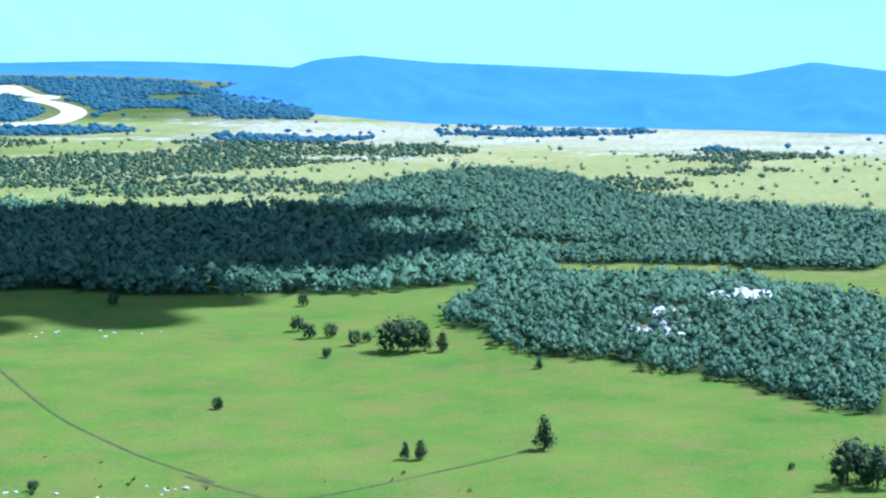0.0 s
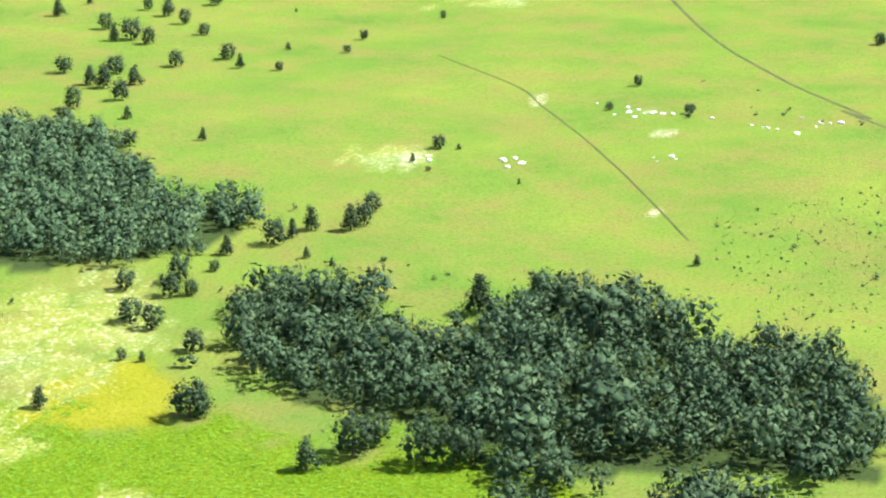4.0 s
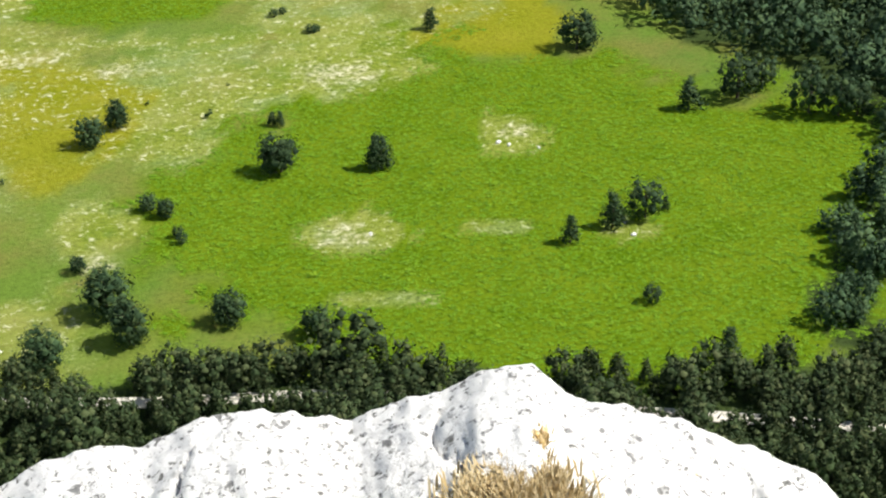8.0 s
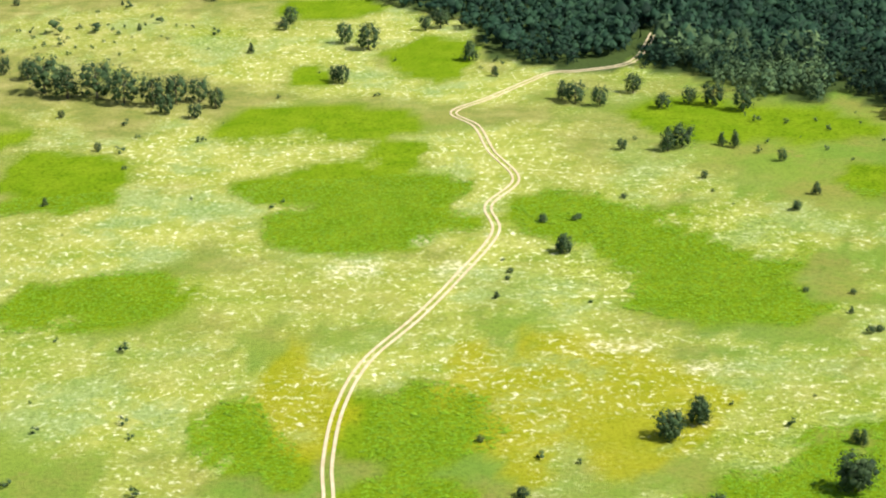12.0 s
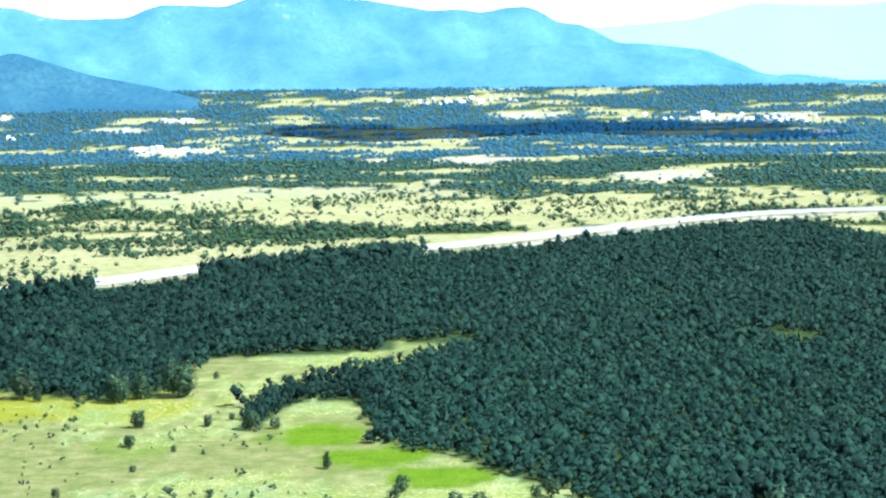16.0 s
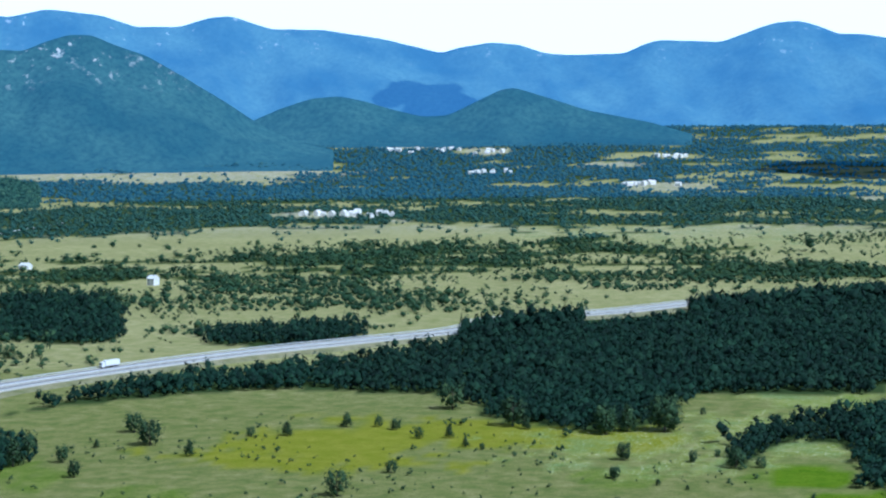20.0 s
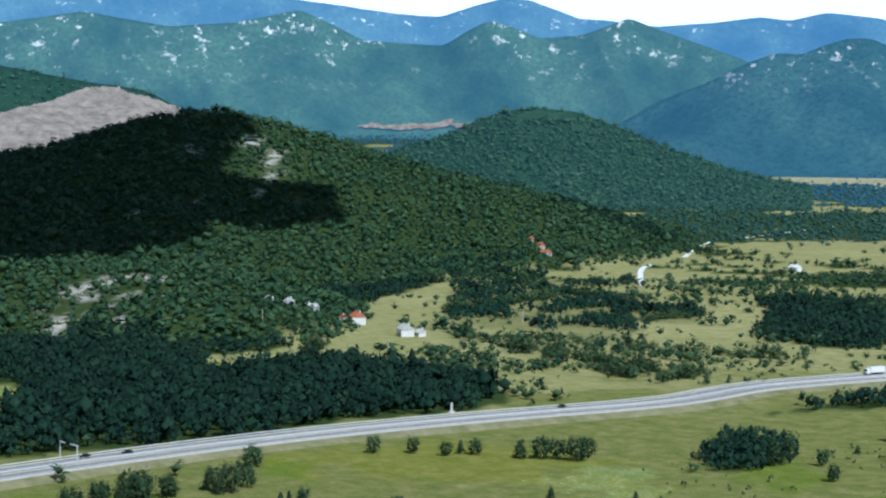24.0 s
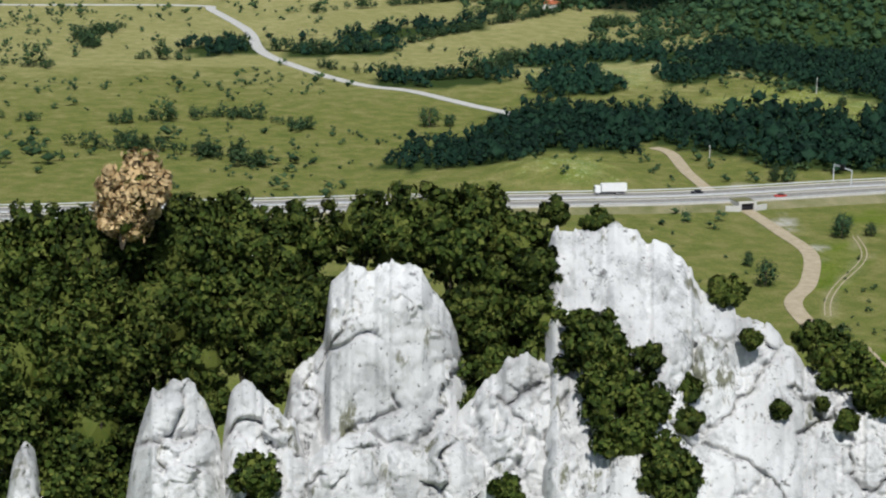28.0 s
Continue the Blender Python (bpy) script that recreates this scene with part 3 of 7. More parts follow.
TREES_NEAR = [(77, 259, 6.0), (92, 254, 5.8), (58, 285, 4.8), (52, 280, 4.8), (122, 305, 4.4), (143, 286, 6.7), (145, 286, 6.8), (82, 276, 2.7), (149, 255, 6.0), (159, 256, 7.6), (165, 258, 5.9), (167, 246, 8.6), (171, 243, 7.5), (174, 242, 5.4), (110, 220, 4.8), (118, 222, 6.0), (124, 223, 6.0), (128, 224, 2.5), (55, 254, 2.8), (57, 251, 2.9), (42, 227, 6.5), (43, 218, 6.9), (57, 218, 4.6), (67, 210, 4.0), (113, 200, 2.8), (116, 184, 4.5), (31, 216, 5.4), (97, 322, 1.6), (101, 312, 1.6), (57, 244, 1.9), (41, 240, 2.3)]
TREES_TRACK = [(58, 285, 5.3), (52, 280, 4.6), (45, 370, 4.0), (29, 345, 1.7), (33, 359, 1.2), (32, 355, 1.0), (21, 281, 1.2), (26, 261, 1.6), (78, 259, 6.2), (93, 254, 6.0), (83, 275, 3.1), (55, 254, 2.8), (57, 251, 2.9), (57, 242, 1.9), (41, 239, 2.5), (42, 226, 6.4), (43, 217, 6.5), (57, 217, 4.6), (67, 209, 4.1), (31, 214, 6.3), (16, 253, 0.8), (-2, 227, 1.1), (-23, 251, 1.9), (-24, 243, 1.5), (102, 312, 1.4), (99, 323, 1.2), (96, 332, 1.7), (99, 342, 1.2), (106, 335, 2.4), (115, 332, 2.4), (121, 336, 3.2), (100, 395, 1.9)]
TREES_TRACK_B = [(107, 405, 3.3), (126, 389, 3.0), (135, 396, 5.0), (136, 376, 6.6), (122, 394, 1.9), (50, 391, 1.1), (43, 390, 1.3), (47, 341, 0.7), (90, 344, 1.0), (63, 406, 1.1)]
TREES_HEATH = [(45, 370, 4.0), (43, 391, 1.8), (51, 392, 1.3), (79, 441, 6.6), (83, 444, 5.9), (96, 443, 4.4), (93, 445, 3.5), (68, 443, 2.9), (84, 419, 2.0), (105, 431, 3.2), (100, 394, 2.4), (105, 476, 7.1), (98, 482, 6.3), (92, 484, 4.4), (84, 480, 4.1), (79, 497, 5.2), (59, 492, 5.7), (62, 488, 5.7), (68, 484, 5.3), (43, 519, 3.3), (37, 537, 6.5), (31, 581, 6.2), (26, 578, 4.7), (8, 555, 7.7), (1, 563, 6.4), (0, 515, 5.3), (-2, 518, 4.6), (-16, 591, 5.6), (-18, 583, 4.4), (-27, 553, 3.5), (-42, 626, 6.3), (-68, 411, 2.2), (-61, 454, 2.4)]
TREES_HEATH_B = [(-82, 511, 9.9), (-75, 505, 9.8), (-67, 505, 9.8), (-59, 498, 9.3), (-51, 495, 8.0), (-45, 498, 7.4), (-39, 499, 6.4), (-34, 492, 5.4), (-47, 487, 5.3), (-39, 482, 4.0), (-63, 585, 2.6), (-125, 586, 3.4), (-105, 525, 4.4), (-115, 522, 3.4), (-97, 534, 5.2), (-89, 527, 5.8), (-119, 706, 4.9), (-112, 770, 12.9), (-127, 765, 11.9), (-135, 758, 11.8), (-116, 668, 3.8), (-74, 485, 2.2), (-98, 657, 2.5), (-87, 652, 2.0), (-72, 621, 2.0), (-107, 624, 2.4), (-84, 716, 3.1), (-75, 702, 6.6), (-92, 705, 4.4)]
TREES_WEST = [(-327, 721, 8.3), (-308, 694, 10.3), (-283, 675, 6.8), (-327, 685, 3.7), (-276, 723, 4.3), (-262, 728, 6.2), (-244, 752, 6.8), (-308, 626, 6.5), (-326, 653, 6.8), (-341, 642, 11.2), (-346, 664, 7.9), (-197, 659, 4.7), (-203, 614, 9.3), (-207, 733, 4.7), (-195, 736, 6.1), (-184, 719, 4.1), (-231, 756, 4.9), (-222, 751, 4.8), (-176, 714, 2.7), (-212, 806, 11.2), (-176, 768, 12.1), (-169, 763, 5.8), (-118, 703, 6.6), (-115, 666, 4.6), (-102, 814, 3.5), (-66, 699, 4.3), (-112, 768, 14.3), (-134, 756, 8.5), (-127, 765, 9.5), (-92, 703, 3.5), (-75, 697, 7.8)]
TREES_WEST_B = [(-477, 411, 8.8), (-481, 427, 8.0), (-472, 429, 11.9), (-472, 437, 11.0), (-472, 450, 7.7), (-470, 468, 9.1), (-461, 470, 10.2), (-489, 510, 7.9), (-431, 467, 5.2), (-429, 472, 5.6), (-403, 490, 3.6), (-369, 533, 4.8), (-342, 545, 4.8), (-473, 561, 6.8), (-461, 571, 6.3), (-448, 575, 5.4), (-446, 582, 5.4), (-440, 584, 6.3), (-423, 590, 7.6), (-417, 595, 8.5), (-411, 598, 8.1), (-404, 601, 9.0), (-405, 610, 7.7), (-491, 389, 5.9), (-572, 420, 7.5), (-569, 424, 5.7), (-512, 723, 4.9), (-716, 563, 5.0), (-712, 513, 4.3)]
TREES_ROAD = [(-418, 358, 6.3), (-338, 301, 5.9), (-340, 309, 5.4), (-428, 418, 5.3), (-431, 463, 5.5), (-429, 472, 4.8), (-369, 425, 3.2), (-402, 491, 3.6), (-322, 407, 4.6), (-324, 384, 3.2), (-344, 329, 2.5), (-324, 328, 1.8), (-440, 322, 7.6), (-463, 332, 5.0), (-483, 383, 7.7), (-481, 393, 4.7), (-478, 410, 7.1), (-480, 427, 6.4), (-470, 435, 9.6), (-473, 451, 6.9), (-462, 465, 8.2), (-463, 480, 8.3), (-378, 301, 6.2), (-365, 334, 2.5), (-364, 341, 2.2), (-732, 353, 8.5), (-730, 362, 5.5), (-712, 558, 4.4), (-464, 388, 2.7)]
FARMSTEADS = [(-761, 887), (-708, 869), (-806, 880), (-945, 1345), (-588, 1337), (-753, 1448)]
GLADES = [(130, 1095, 7), (168, 914, 14), (1, 913, 12), (34, 849, 5), (174, 1362, 6)]

# clouds: the shaded place and the puffs (across, along, size) over it
CLOUDS = [
    (860, 850, 0, [(-200, -60, 150), (-100, 40, 190), (60, 40, 190), (170, 60, 140), (-150, 160, 150), (-330, 250, 170), (-230, 400, 180), (-110, 320, 170), (-30, -110, 100), (90, -120, 90)], 1),
    (600, 700, 0, [(-80, 50, 36), (-30, -20, 45), (40, -55, 40), (100, -40, 50), (-10, 60, 60), (60, 30, 55)], 2),
]
CLOUDS += [
    (116, 3334, 16, [(-330, 60, 150), (-120, 10, 160), (60, 60, 150), (260, 0, 190), (420, -150, 170)], 3),
    (-1280, 1170, 50, [(-210, -190, 210), (-60, -60, 230), (20, 0, 150), (-190, 60, 220), (-170, 130, 150), (-330, -60, 220), (-300, -330, 190), (53, -343, 170), (20, -390, 120), (106, -269, 150), (103, -147, 160)], 4),
    (-1215, 4470, 155, [(-90, 0, 75), (-20, 40, 80), (50, 10, 80), (100, -50, 60), (0, -70, 70)], 5),
]


# ---- plan arithmetic ----
def lattice(x, y, seed):
    ix, iy = np.floor(x), np.floor(y)
    fx, fy = x - ix, y - iy
    fx, fy = fx * fx * (3 - 2 * fx), fy * fy * (3 - 2 * fy)

    def h(a, b):
        v = np.sin(a * 127.1 + b * 311.7 + seed * 74.7) * 43758.5453
        return v - np.floor(v)

    return (h(ix, iy) * (1 - fx) + h(ix + 1, iy) * fx) * (1 - fy) + (h(ix, iy + 1) * (1 - fx) + h(ix + 1, iy + 1) * fx) * fy


def fbm(x, y, seed, octaves=4):
    total, amp = 0, 0.5
    for k in range(octaves):
        total = total + amp * lattice(x * 2**k, y * 2**k, seed + k)
        amp *= 0.5
    return total / (1 - 0.5**octaves)


def smooth(a, b, v):
    t = np.clip((v - a) / (b - a), 0, 1)
    return t * t * (3 - 2 * t)


def inside(poly, x, y):
    hit = np.zeros(np.shape(x), bool)
    for (x0, y0), (x1, y1) in zip(poly, poly[1:] + poly[:1]):
        if y0 != y1:
            hit ^= ((y0 > y) != (y1 > y)) & (x < (x1 - x0) * (y - y0) / (y1 - y0) + x0)
    return hit


def along(line, x, y):
    """Distance to a line through the points, and the share of the nearest piece's third value where there is one."""
    best, val = np.full(np.shape(x), 1e9), np.zeros(np.shape(x))
    for p, q in zip(line, line[1:]):
        dx, dy = q[0] - p[0], q[1] - p[1]
        t = np.clip(((x - p[0]) * dx + (y - p[1]) * dy) / (dx * dx + dy * dy), 0, 1)
        d = np.hypot(x - p[0] - t * dx, y - p[1] - t * dy)
        near = d < best
        best = np.where(near, d, best)
        if len(p) > 2:
            val = np.where(near, p[2] + t * (q[2] - p[2]), val)
    return best, val


def polar(az, r):
    return r * math.sin(radians(az)), r * math.cos(radians(az))


def crest(rows):
    """Hill crests from (heading, elevation seen from the summit, distance)."""
    return [(*polar(a, r), EYE + r * math.tan(radians(e))) for a, e, r in rows]


def smoothed(line, step):
    """A rounded line through the points, resampled."""
    pts = [Vector((*p, 0)) for p in line]
    out = []
    for i in range(len(pts) - 1):
        p0, p1, p2, p3 = pts[max(i - 1, 0)], pts[i], pts[i + 1], pts[min(i + 2, len(pts) - 1)]
        n = max(2, int((p2 - p1).length / step))
        for k in range(n):
            t = k / n
            out.append(0.5 * ((2 * p1) + (p2 - p0) * t + (2 * p0 - 5 * p1 + 4 * p2 - p3) * t**2 + (3 * p1 - p0 - 3 * p2 + p3) * t**3))
    out.append(pts[-1])
    return [(p.x, p.y) for p in out]


HILLS = [
    # crest, flank slope
    (crest([(-56.5, -7.3, 1130), (-54.9, -6.6, 1180), (-51.5, -5.05, 1250), (-49.7, -4.7, 1280), (-47.4, -4.9, 1250), (-45.9, -5.6, 1180), (-43.7, -6.4, 1130)]), 0.2),
    (crest([(-68, -3.6, 1600), (-65, -3.2, 1700), (-60, -2.5, 1850), (-56.8, -2.3, 1900), (-51.9, -1.4, 2000), (-48.5, -0.95, 2000), (-46.2, -0.5, 2000), (-45.1, -0.1, 2000), (-43.4, -0.72, 2000), (-41, -1.55, 2000), (-38.2, -2.78, 1950), (-35.5, -3.85, 1900)]), 0.4),
    (crest([(-45.1, -0.2, 2000), (-45.8, -2.0, 1750), (-46.5, -4.2, 1480), (-47, -5.8, 1250)]), 0.26),
]
HILLS += [
    (crest([(-48.5, -1.1, 2000), (-49.2, -2.4, 1750), (-50, -4.3, 1450)]), 0.26),
    (crest([(-51.9, -1.5, 2000), (-52.5, -2.6, 1700), (-53, -4.3, 1450)]), 0.26),
    (crest([(-56.8, -2.4, 1900), (-56.5, -3.6, 1600), (-56.3, -5.2, 1350)]), 0.24),
    (crest([(-60, -2.6, 1850), (-60.5, -4.0, 1550), (-61, -5.3, 1350)]), 0.24),
    (crest([(-41, -1.6, 2000), (-41.8, -3.1, 1700), (-43.2, -4.9, 1430)]), 0.24),
    (crest([(-38.2, -2.8, 1950), (-38.8, -4.3, 1650)]), 0.22),
]


def peaks_of(line, gap=40.0):
    out = []
    for p, q in zip(line, line[1:]):
        n = max(1, int(math.dist(p[:2], q[:2]) / gap))
        out += [tuple(u + (v - u) * k / n for u, v in zip(p, q)) for k in range(n)]
    return out + [line[-1]]


PEAKS = [(p, slope) for line, slope in HILLS for p in peaks_of(line)]
HOME = [(0, 0, 132.3), (1.2, 1.6, 130.6), (3, 4, 129.5)]
SPUR = [(0, 0, 130.0), (-22, 9, 123), (-44, 19, 119), (-80, 22, 104), (-130, 20, 80)]


def plain(x, y):
    r = np.hypot(x, y)
    ang = np.degrees(np.arctan2(x, y))
    east = 1 - 0.45 * smooth(16, 24, ang) - 0.45 * smooth(44, 56, ang)
    z = np.where(r > 2600, 100 * (np.clip(r - 2600, 0, 1650) / 1800) ** 2 * east, 0)
    z = z + 13 * np.exp(-(((x - 800) / 130) ** 2 + ((y - 430) / 110) ** 2))
    z = z + 7 * np.exp(-(((x + 606) / 27) ** 2 + ((y - 346) / 30) ** 2))
    return z + (fbm(x / 90, y / 90, 3, 3) - 0.5) * 1.6 * smooth(150, 500, r)


def hill_height(x, y):
    """Hills as joined cones along their crests, with gullies."""
    x, y = np.asarray(x, float), np.asarray(y, float)
    z = np.full(x.shape, -1e3)
    m = (x < -250) & (y > 300) & (np.hypot(x, y) < 2700) & (np.hypot(x, y) > 800)
    if not m.any():
        return z
    u, v, best = x[m], y[m], np.full(int(m.sum()), -1e3)
    for (px, py, pz), slope in PEAKS:
        best = np.maximum(best, pz - slope * (np.sqrt((u - px) ** 2 + (v - py) ** 2 + 900) - 30))
    z[m] = best + (fbm(u / 120, v / 120, 9, 5) - 0.5) * np.clip(best * 0.3, 0, 22)
    return z


def height(x, y):
    x, y = np.asarray(x, float), np.asarray(y, float)
    z = plain(x, y)
    h = hill_height(x, y)
    z = np.maximum(z, h)
    d, zc = along(HOME, x, y)
    home = zc - 1.12 * d - smooth(4, 20, d) * 3
    d, zc = along(SPUR, x, y)
    spur = zc - 1.0 * np.maximum(d - 3, 0) - 2.5 + (fbm(x / 4, y / 4, 5, 3) - 0.5) * 2
    return np.maximum(z, np.maximum(home, spur))


def at(x, y):
    return float(height(np.array([x]), np.array([y]))[0])


def ellipse_cover(rows, x, y, warp):
    v = np.zeros(np.shape(x))
    for az, r, across, deep in rows:
        a = radians(az)
        u = (x * math.cos(a) - y * math.sin(a)) / across
        w = (x * math.sin(a) + y * math.cos(a) - r) / deep
        near = np.abs(u) + np.abs(w) < 4
        v = np.maximum(v, np.where(near, smooth(1.12, 0.92, np.sqrt(u * u + w * w) + warp), 0))
    return v


# ---- mesh helpers ----
def mesh_of(name, verts, faces, material, smooth_shade=False, normals=None):
    """One mesh from arrays; faces: an n x 3 or n x 4 array; normals: one for each vertex, for leaves that are lit as one crown."""
    me = bpy.data.meshes.new(name)
    verts, faces = np.asarray(verts, np.float32), np.asarray(faces, np.int32)
    n, k = faces.shape
    me.vertices.add(len(verts))
    me.vertices.foreach_set("co", verts.ravel())
    me.loops.add(n * k)
    me.loops.foreach_set("vertex_index", faces.ravel())
    me.polygons.add(n)
    me.polygons.foreach_set("loop_start", np.arange(0, n * k, k, dtype=np.int32))
    me.polygons.foreach_set("use_smooth", np.full(n, smooth_shade or normals is not None))
    me.materials.append(material)
    if normals is not None:
        me.attributes.new("custom_normal", "FLOAT_VECTOR", "POINT").data.foreach_set("vector", np.asarray(normals, np.float32).ravel())
    me.update(calc_edges=True)
    return me


def part(name, bm, material, parent, label=""):
    me = bpy.data.meshes.new(name)
    bm.to_mesh(me)
    bm.free()
    me.materials.append(material)
    ob = new(name, me)
    ob.parent = parent
    return tagged(ob, label)


def thing(name, label, category, m=None, group="", kind=""):
    ob = new(name)
    if m is not None:
        ob.matrix_basis = m
    return tagged(ob, label, category, group, kind)


def box(bm, cx, cy, cz, sx, sy, sz, bevel=0.0, turn=0.0):
    r = bmesh.ops.create_cube(bm, size=1.0)
    m = Matrix.Translation((cx, cy, cz)) @ Matrix.Rotation(turn, 4, "Z") @ Matrix.Diagonal((sx, sy, sz, 1))
    bmesh.ops.transform(bm, matrix=m, verts=r["verts"])
    if bevel:
        es = list({e for v in r["verts"] for e in v.link_edges})
        bmesh.ops.bevel(bm, geom=es, offset=bevel, segments=2, affect="EDGES", profile=0.5)
    return bm


def tube(bm, p, q, r0, r1, sides=8):
    p, q = Vector(p), Vector(q)
    turn = (q - p).to_track_quat("Z", "Y").to_matrix().to_4x4()
    m = Matrix.Translation((p + q) / 2) @ turn
    bmesh.ops.create_cone(bm, cap_ends=True, segments=sides, radius1=r0, radius2=r1, depth=(q - p).length, matrix=m)
    return bm


def ribbon(name, line, width, lift, material, offset=0.0, step=6.0, thick=0.0, level=None):
    pts = smoothed(line, step)
    n = len(pts)
    P = np.array(pts)
    T = np.gradient(P, axis=0)
    T /= np.linalg.norm(T, axis=1)[:, None] + 1e-9
    N = np.c_[T[:, 1], -T[:, 0]]
    zc = height(P[:, 0], P[:, 1]) if level is None else np.array([level(x, y) for x, y in pts])
    rows = []
    for s in (-0.5, -0.17, 0.17, 0.5):
        Q = P + N * (offset + s * width)
        z = (height(Q[:, 0], Q[:, 1]) if level is None else zc) + lift
        rows.append(np.c_[Q, z])
    if thick:
        for s in (0.5, -0.5):
            Q = P + N * (offset + s * width)
            rows.append(np.c_[Q, zc + lift - thick])
    k = len(rows)
    V = np.stack(rows, 1).reshape(-1, 3)
    F = []
    for i in range(n - 1):
        for j in range(k if thick else k - 1):
            j2 = (j + 1) % k
            F.append((i * k + j, (i + 1) * k + j, (i + 1) * k + j2, i * k + j2))
    return mesh_of(name, V, F, material)


def far_wooded(x, y):
    """Where woods stand on the far plain beyond the motorway: groups and hedges near it, closed farther off but for clearings."""
    d = np.hypot(x, y)
    ang = np.degrees(np.arctan2(x, y))
    need = 0.575 - 0.14 * smooth(1750, 2300, d + (fbm(x / 200, y / 200, 66, 3) - 0.5) * 600)
    need = need + 0.11 * smooth(-26, -32, ang) * smooth(1900, 1500, d)
    m = 0.55 * fbm(x / 300, y / 130, 5, 4) + 0.45 * fbm(x / 75, y / 60, 6, 4) > need
    m |= fbm(x / 240, y / 26, 64, 4) > 0.645
    m &= ellipse_cover(OPENINGS, x, y, (fbm(x / 40, y / 40, 67, 3) - 0.5) * 1.3) < 0.5
    return m & (d > 950)


# ---- ground ----
def ring_angles():
    fine = np.arange(-95, 80, 0.34)
    rest = np.arange(80, 265, 3.0)
    return np.radians(np.concatenate([fine, rest]))


def build_ground():
    az = ring_angles()
    rr = np.concatenate([[0.01, 0.25, 0.5, 1.0], np.geomspace(2, 60, 34)[:-1], np.geomspace(60, 4950, 350)])
    A, Rr = np.meshgrid(az, rr)
    x, y = (Rr * np.sin(A)).ravel(), (Rr * np.cos(A)).ravel()
    z = height(x, y)
    w = (fbm(x / 22, y / 22, 21, 4) - 0.5)
    w2 = (fbm(x / 7, y / 7, 31, 3) - 0.5)
    w3 = fbm(x / 2.5, y / 2.5, 41, 3) - 0.5
    warp = w * 1.3 + w2 * 0.7
    r = np.hypot(x, y)
    ang0 = np.degrees(np.arctan2(x, y))
    # where the ground is darkened for woods: undergrowth and painted shade together
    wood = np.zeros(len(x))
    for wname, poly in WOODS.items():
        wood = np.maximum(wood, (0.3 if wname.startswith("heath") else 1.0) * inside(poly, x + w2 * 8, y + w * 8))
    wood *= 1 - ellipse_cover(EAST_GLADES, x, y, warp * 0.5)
    # the far northeast plain is darkened whole to soften contrast
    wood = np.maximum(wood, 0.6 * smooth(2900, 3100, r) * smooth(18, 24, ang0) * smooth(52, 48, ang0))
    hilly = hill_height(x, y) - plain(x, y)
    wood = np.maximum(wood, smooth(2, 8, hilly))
    lush = ellipse_cover(LUSH + LUSH_B, x, y, warp * 0.6)
    dry = ellipse_cover(DRY + DRY_B, x, y, warp * 1.2 + w3 * 1.3) * 0.6
    ochre = ellipse_cover(OCHRE, x, y, warp * 1.3) * np.where(ang0 < -28, 0.35, 0.85)
    stone = ellipse_cover(PALE_STONE, x, y, warp * 1.6)
    # pale grassland round the track, dry heath towards and beyond the motorway
    track_side = smooth(150, 70, along(TRACK, x, y)[0]) * smooth(12, 5, ang0 + w * 6) * smooth(0.36, 0.54, fbm(x / 30, y / 30, 44, 4))
    dry = np.maximum(dry, track_side * 0.9 * (1 - lush))
    heath = smooth(-60, 120, -(x - 120) - 0.1 * y + w * 200) * smooth(280, 520, r + 160 * w)
    heath = np.maximum(heath, smooth(950, 1250, r + w * 200) * 0.9)
    tan = smooth(0.4, 0.55, fbm(x / 110, y / 70, 77, 4)) * smooth(820, 1150, r) * smooth(16, 11, np.degrees(np.arctan2(x, y)))
    pale = smooth(0.44, 0.56, fbm(x / 260, y / 120, 78, 4)) * smooth(1450, 1800, r) * smooth(300, 460, x - 0.25 * y)
    tan = np.maximum(tan, pale)
    tan *= smooth(0.3, 0.55, fbm(x / 45, y / 30, 79, 4) + 0.12)
    tan = np.maximum(tan, 0.7 * smooth(-52, -46, ang0) * smooth(-26, -32, ang0) * smooth(800, 900, r) * smooth(0.36, 0.5, fbm(x / 60, y / 50, 85, 3)))
    east = smooth(300, 460, x - 0.25 * y) * smooth(1250, 1600, r)
    heath = heath * (1 - 0.75 * east)
    # straw cover here also stands in for haze paling the fields
    tan = np.maximum(tan, (0.25 + 0.4 * smooth(44, 50, ang0)) * east * smooth(3300, 2900, r))
    dry = np.maximum(dry, east * 0.4 * smooth(0.35, 0.6, fbm(x / 210, y / 120, 83, 4)))
    path = np.zeros(len(x))
    for line, width in ((SIDE_TRACK, 1.5),):
        path = np.maximum(path, 0.25 * smooth(width * 1.4, width * 0.5, along(line, x, y)[0]))
    scar = np.zeros(len(x))
    ang = np.degrees(np.arctan2(x, y))
    for a0, r0, da, dr in OUTCROPS:
        d = np.hypot((ang - a0) / da, (r - r0) / dr)
        scar = np.maximum(scar, smooth(1.0, 0.5, d + w2 * 2.8 + 0.15))
    scar = np.maximum(scar, ellipse_cover(OPENINGS, x, y, warp * 0.8) * smooth(1900, 2300, r) * 0.6)
    scar = np.maximum(scar, smooth(48, 18, along(HIGHWAY, x, y)[0]) * smooth(0, 2.5, ang) * smooth(20, 15, ang) * 0.9)
    band = smooth(2350, 2520, r + w * 260) * smooth(3150, 2950, r) * smooth(46, 50, ang + w * 5)
    scar = np.maximum(scar, band * (0.55 + 0.6 * smooth(0.4, 0.55, fbm(x / 150, y / 60, 84, 3))))
    scar = np.maximum(scar, smooth(34, 14, r))
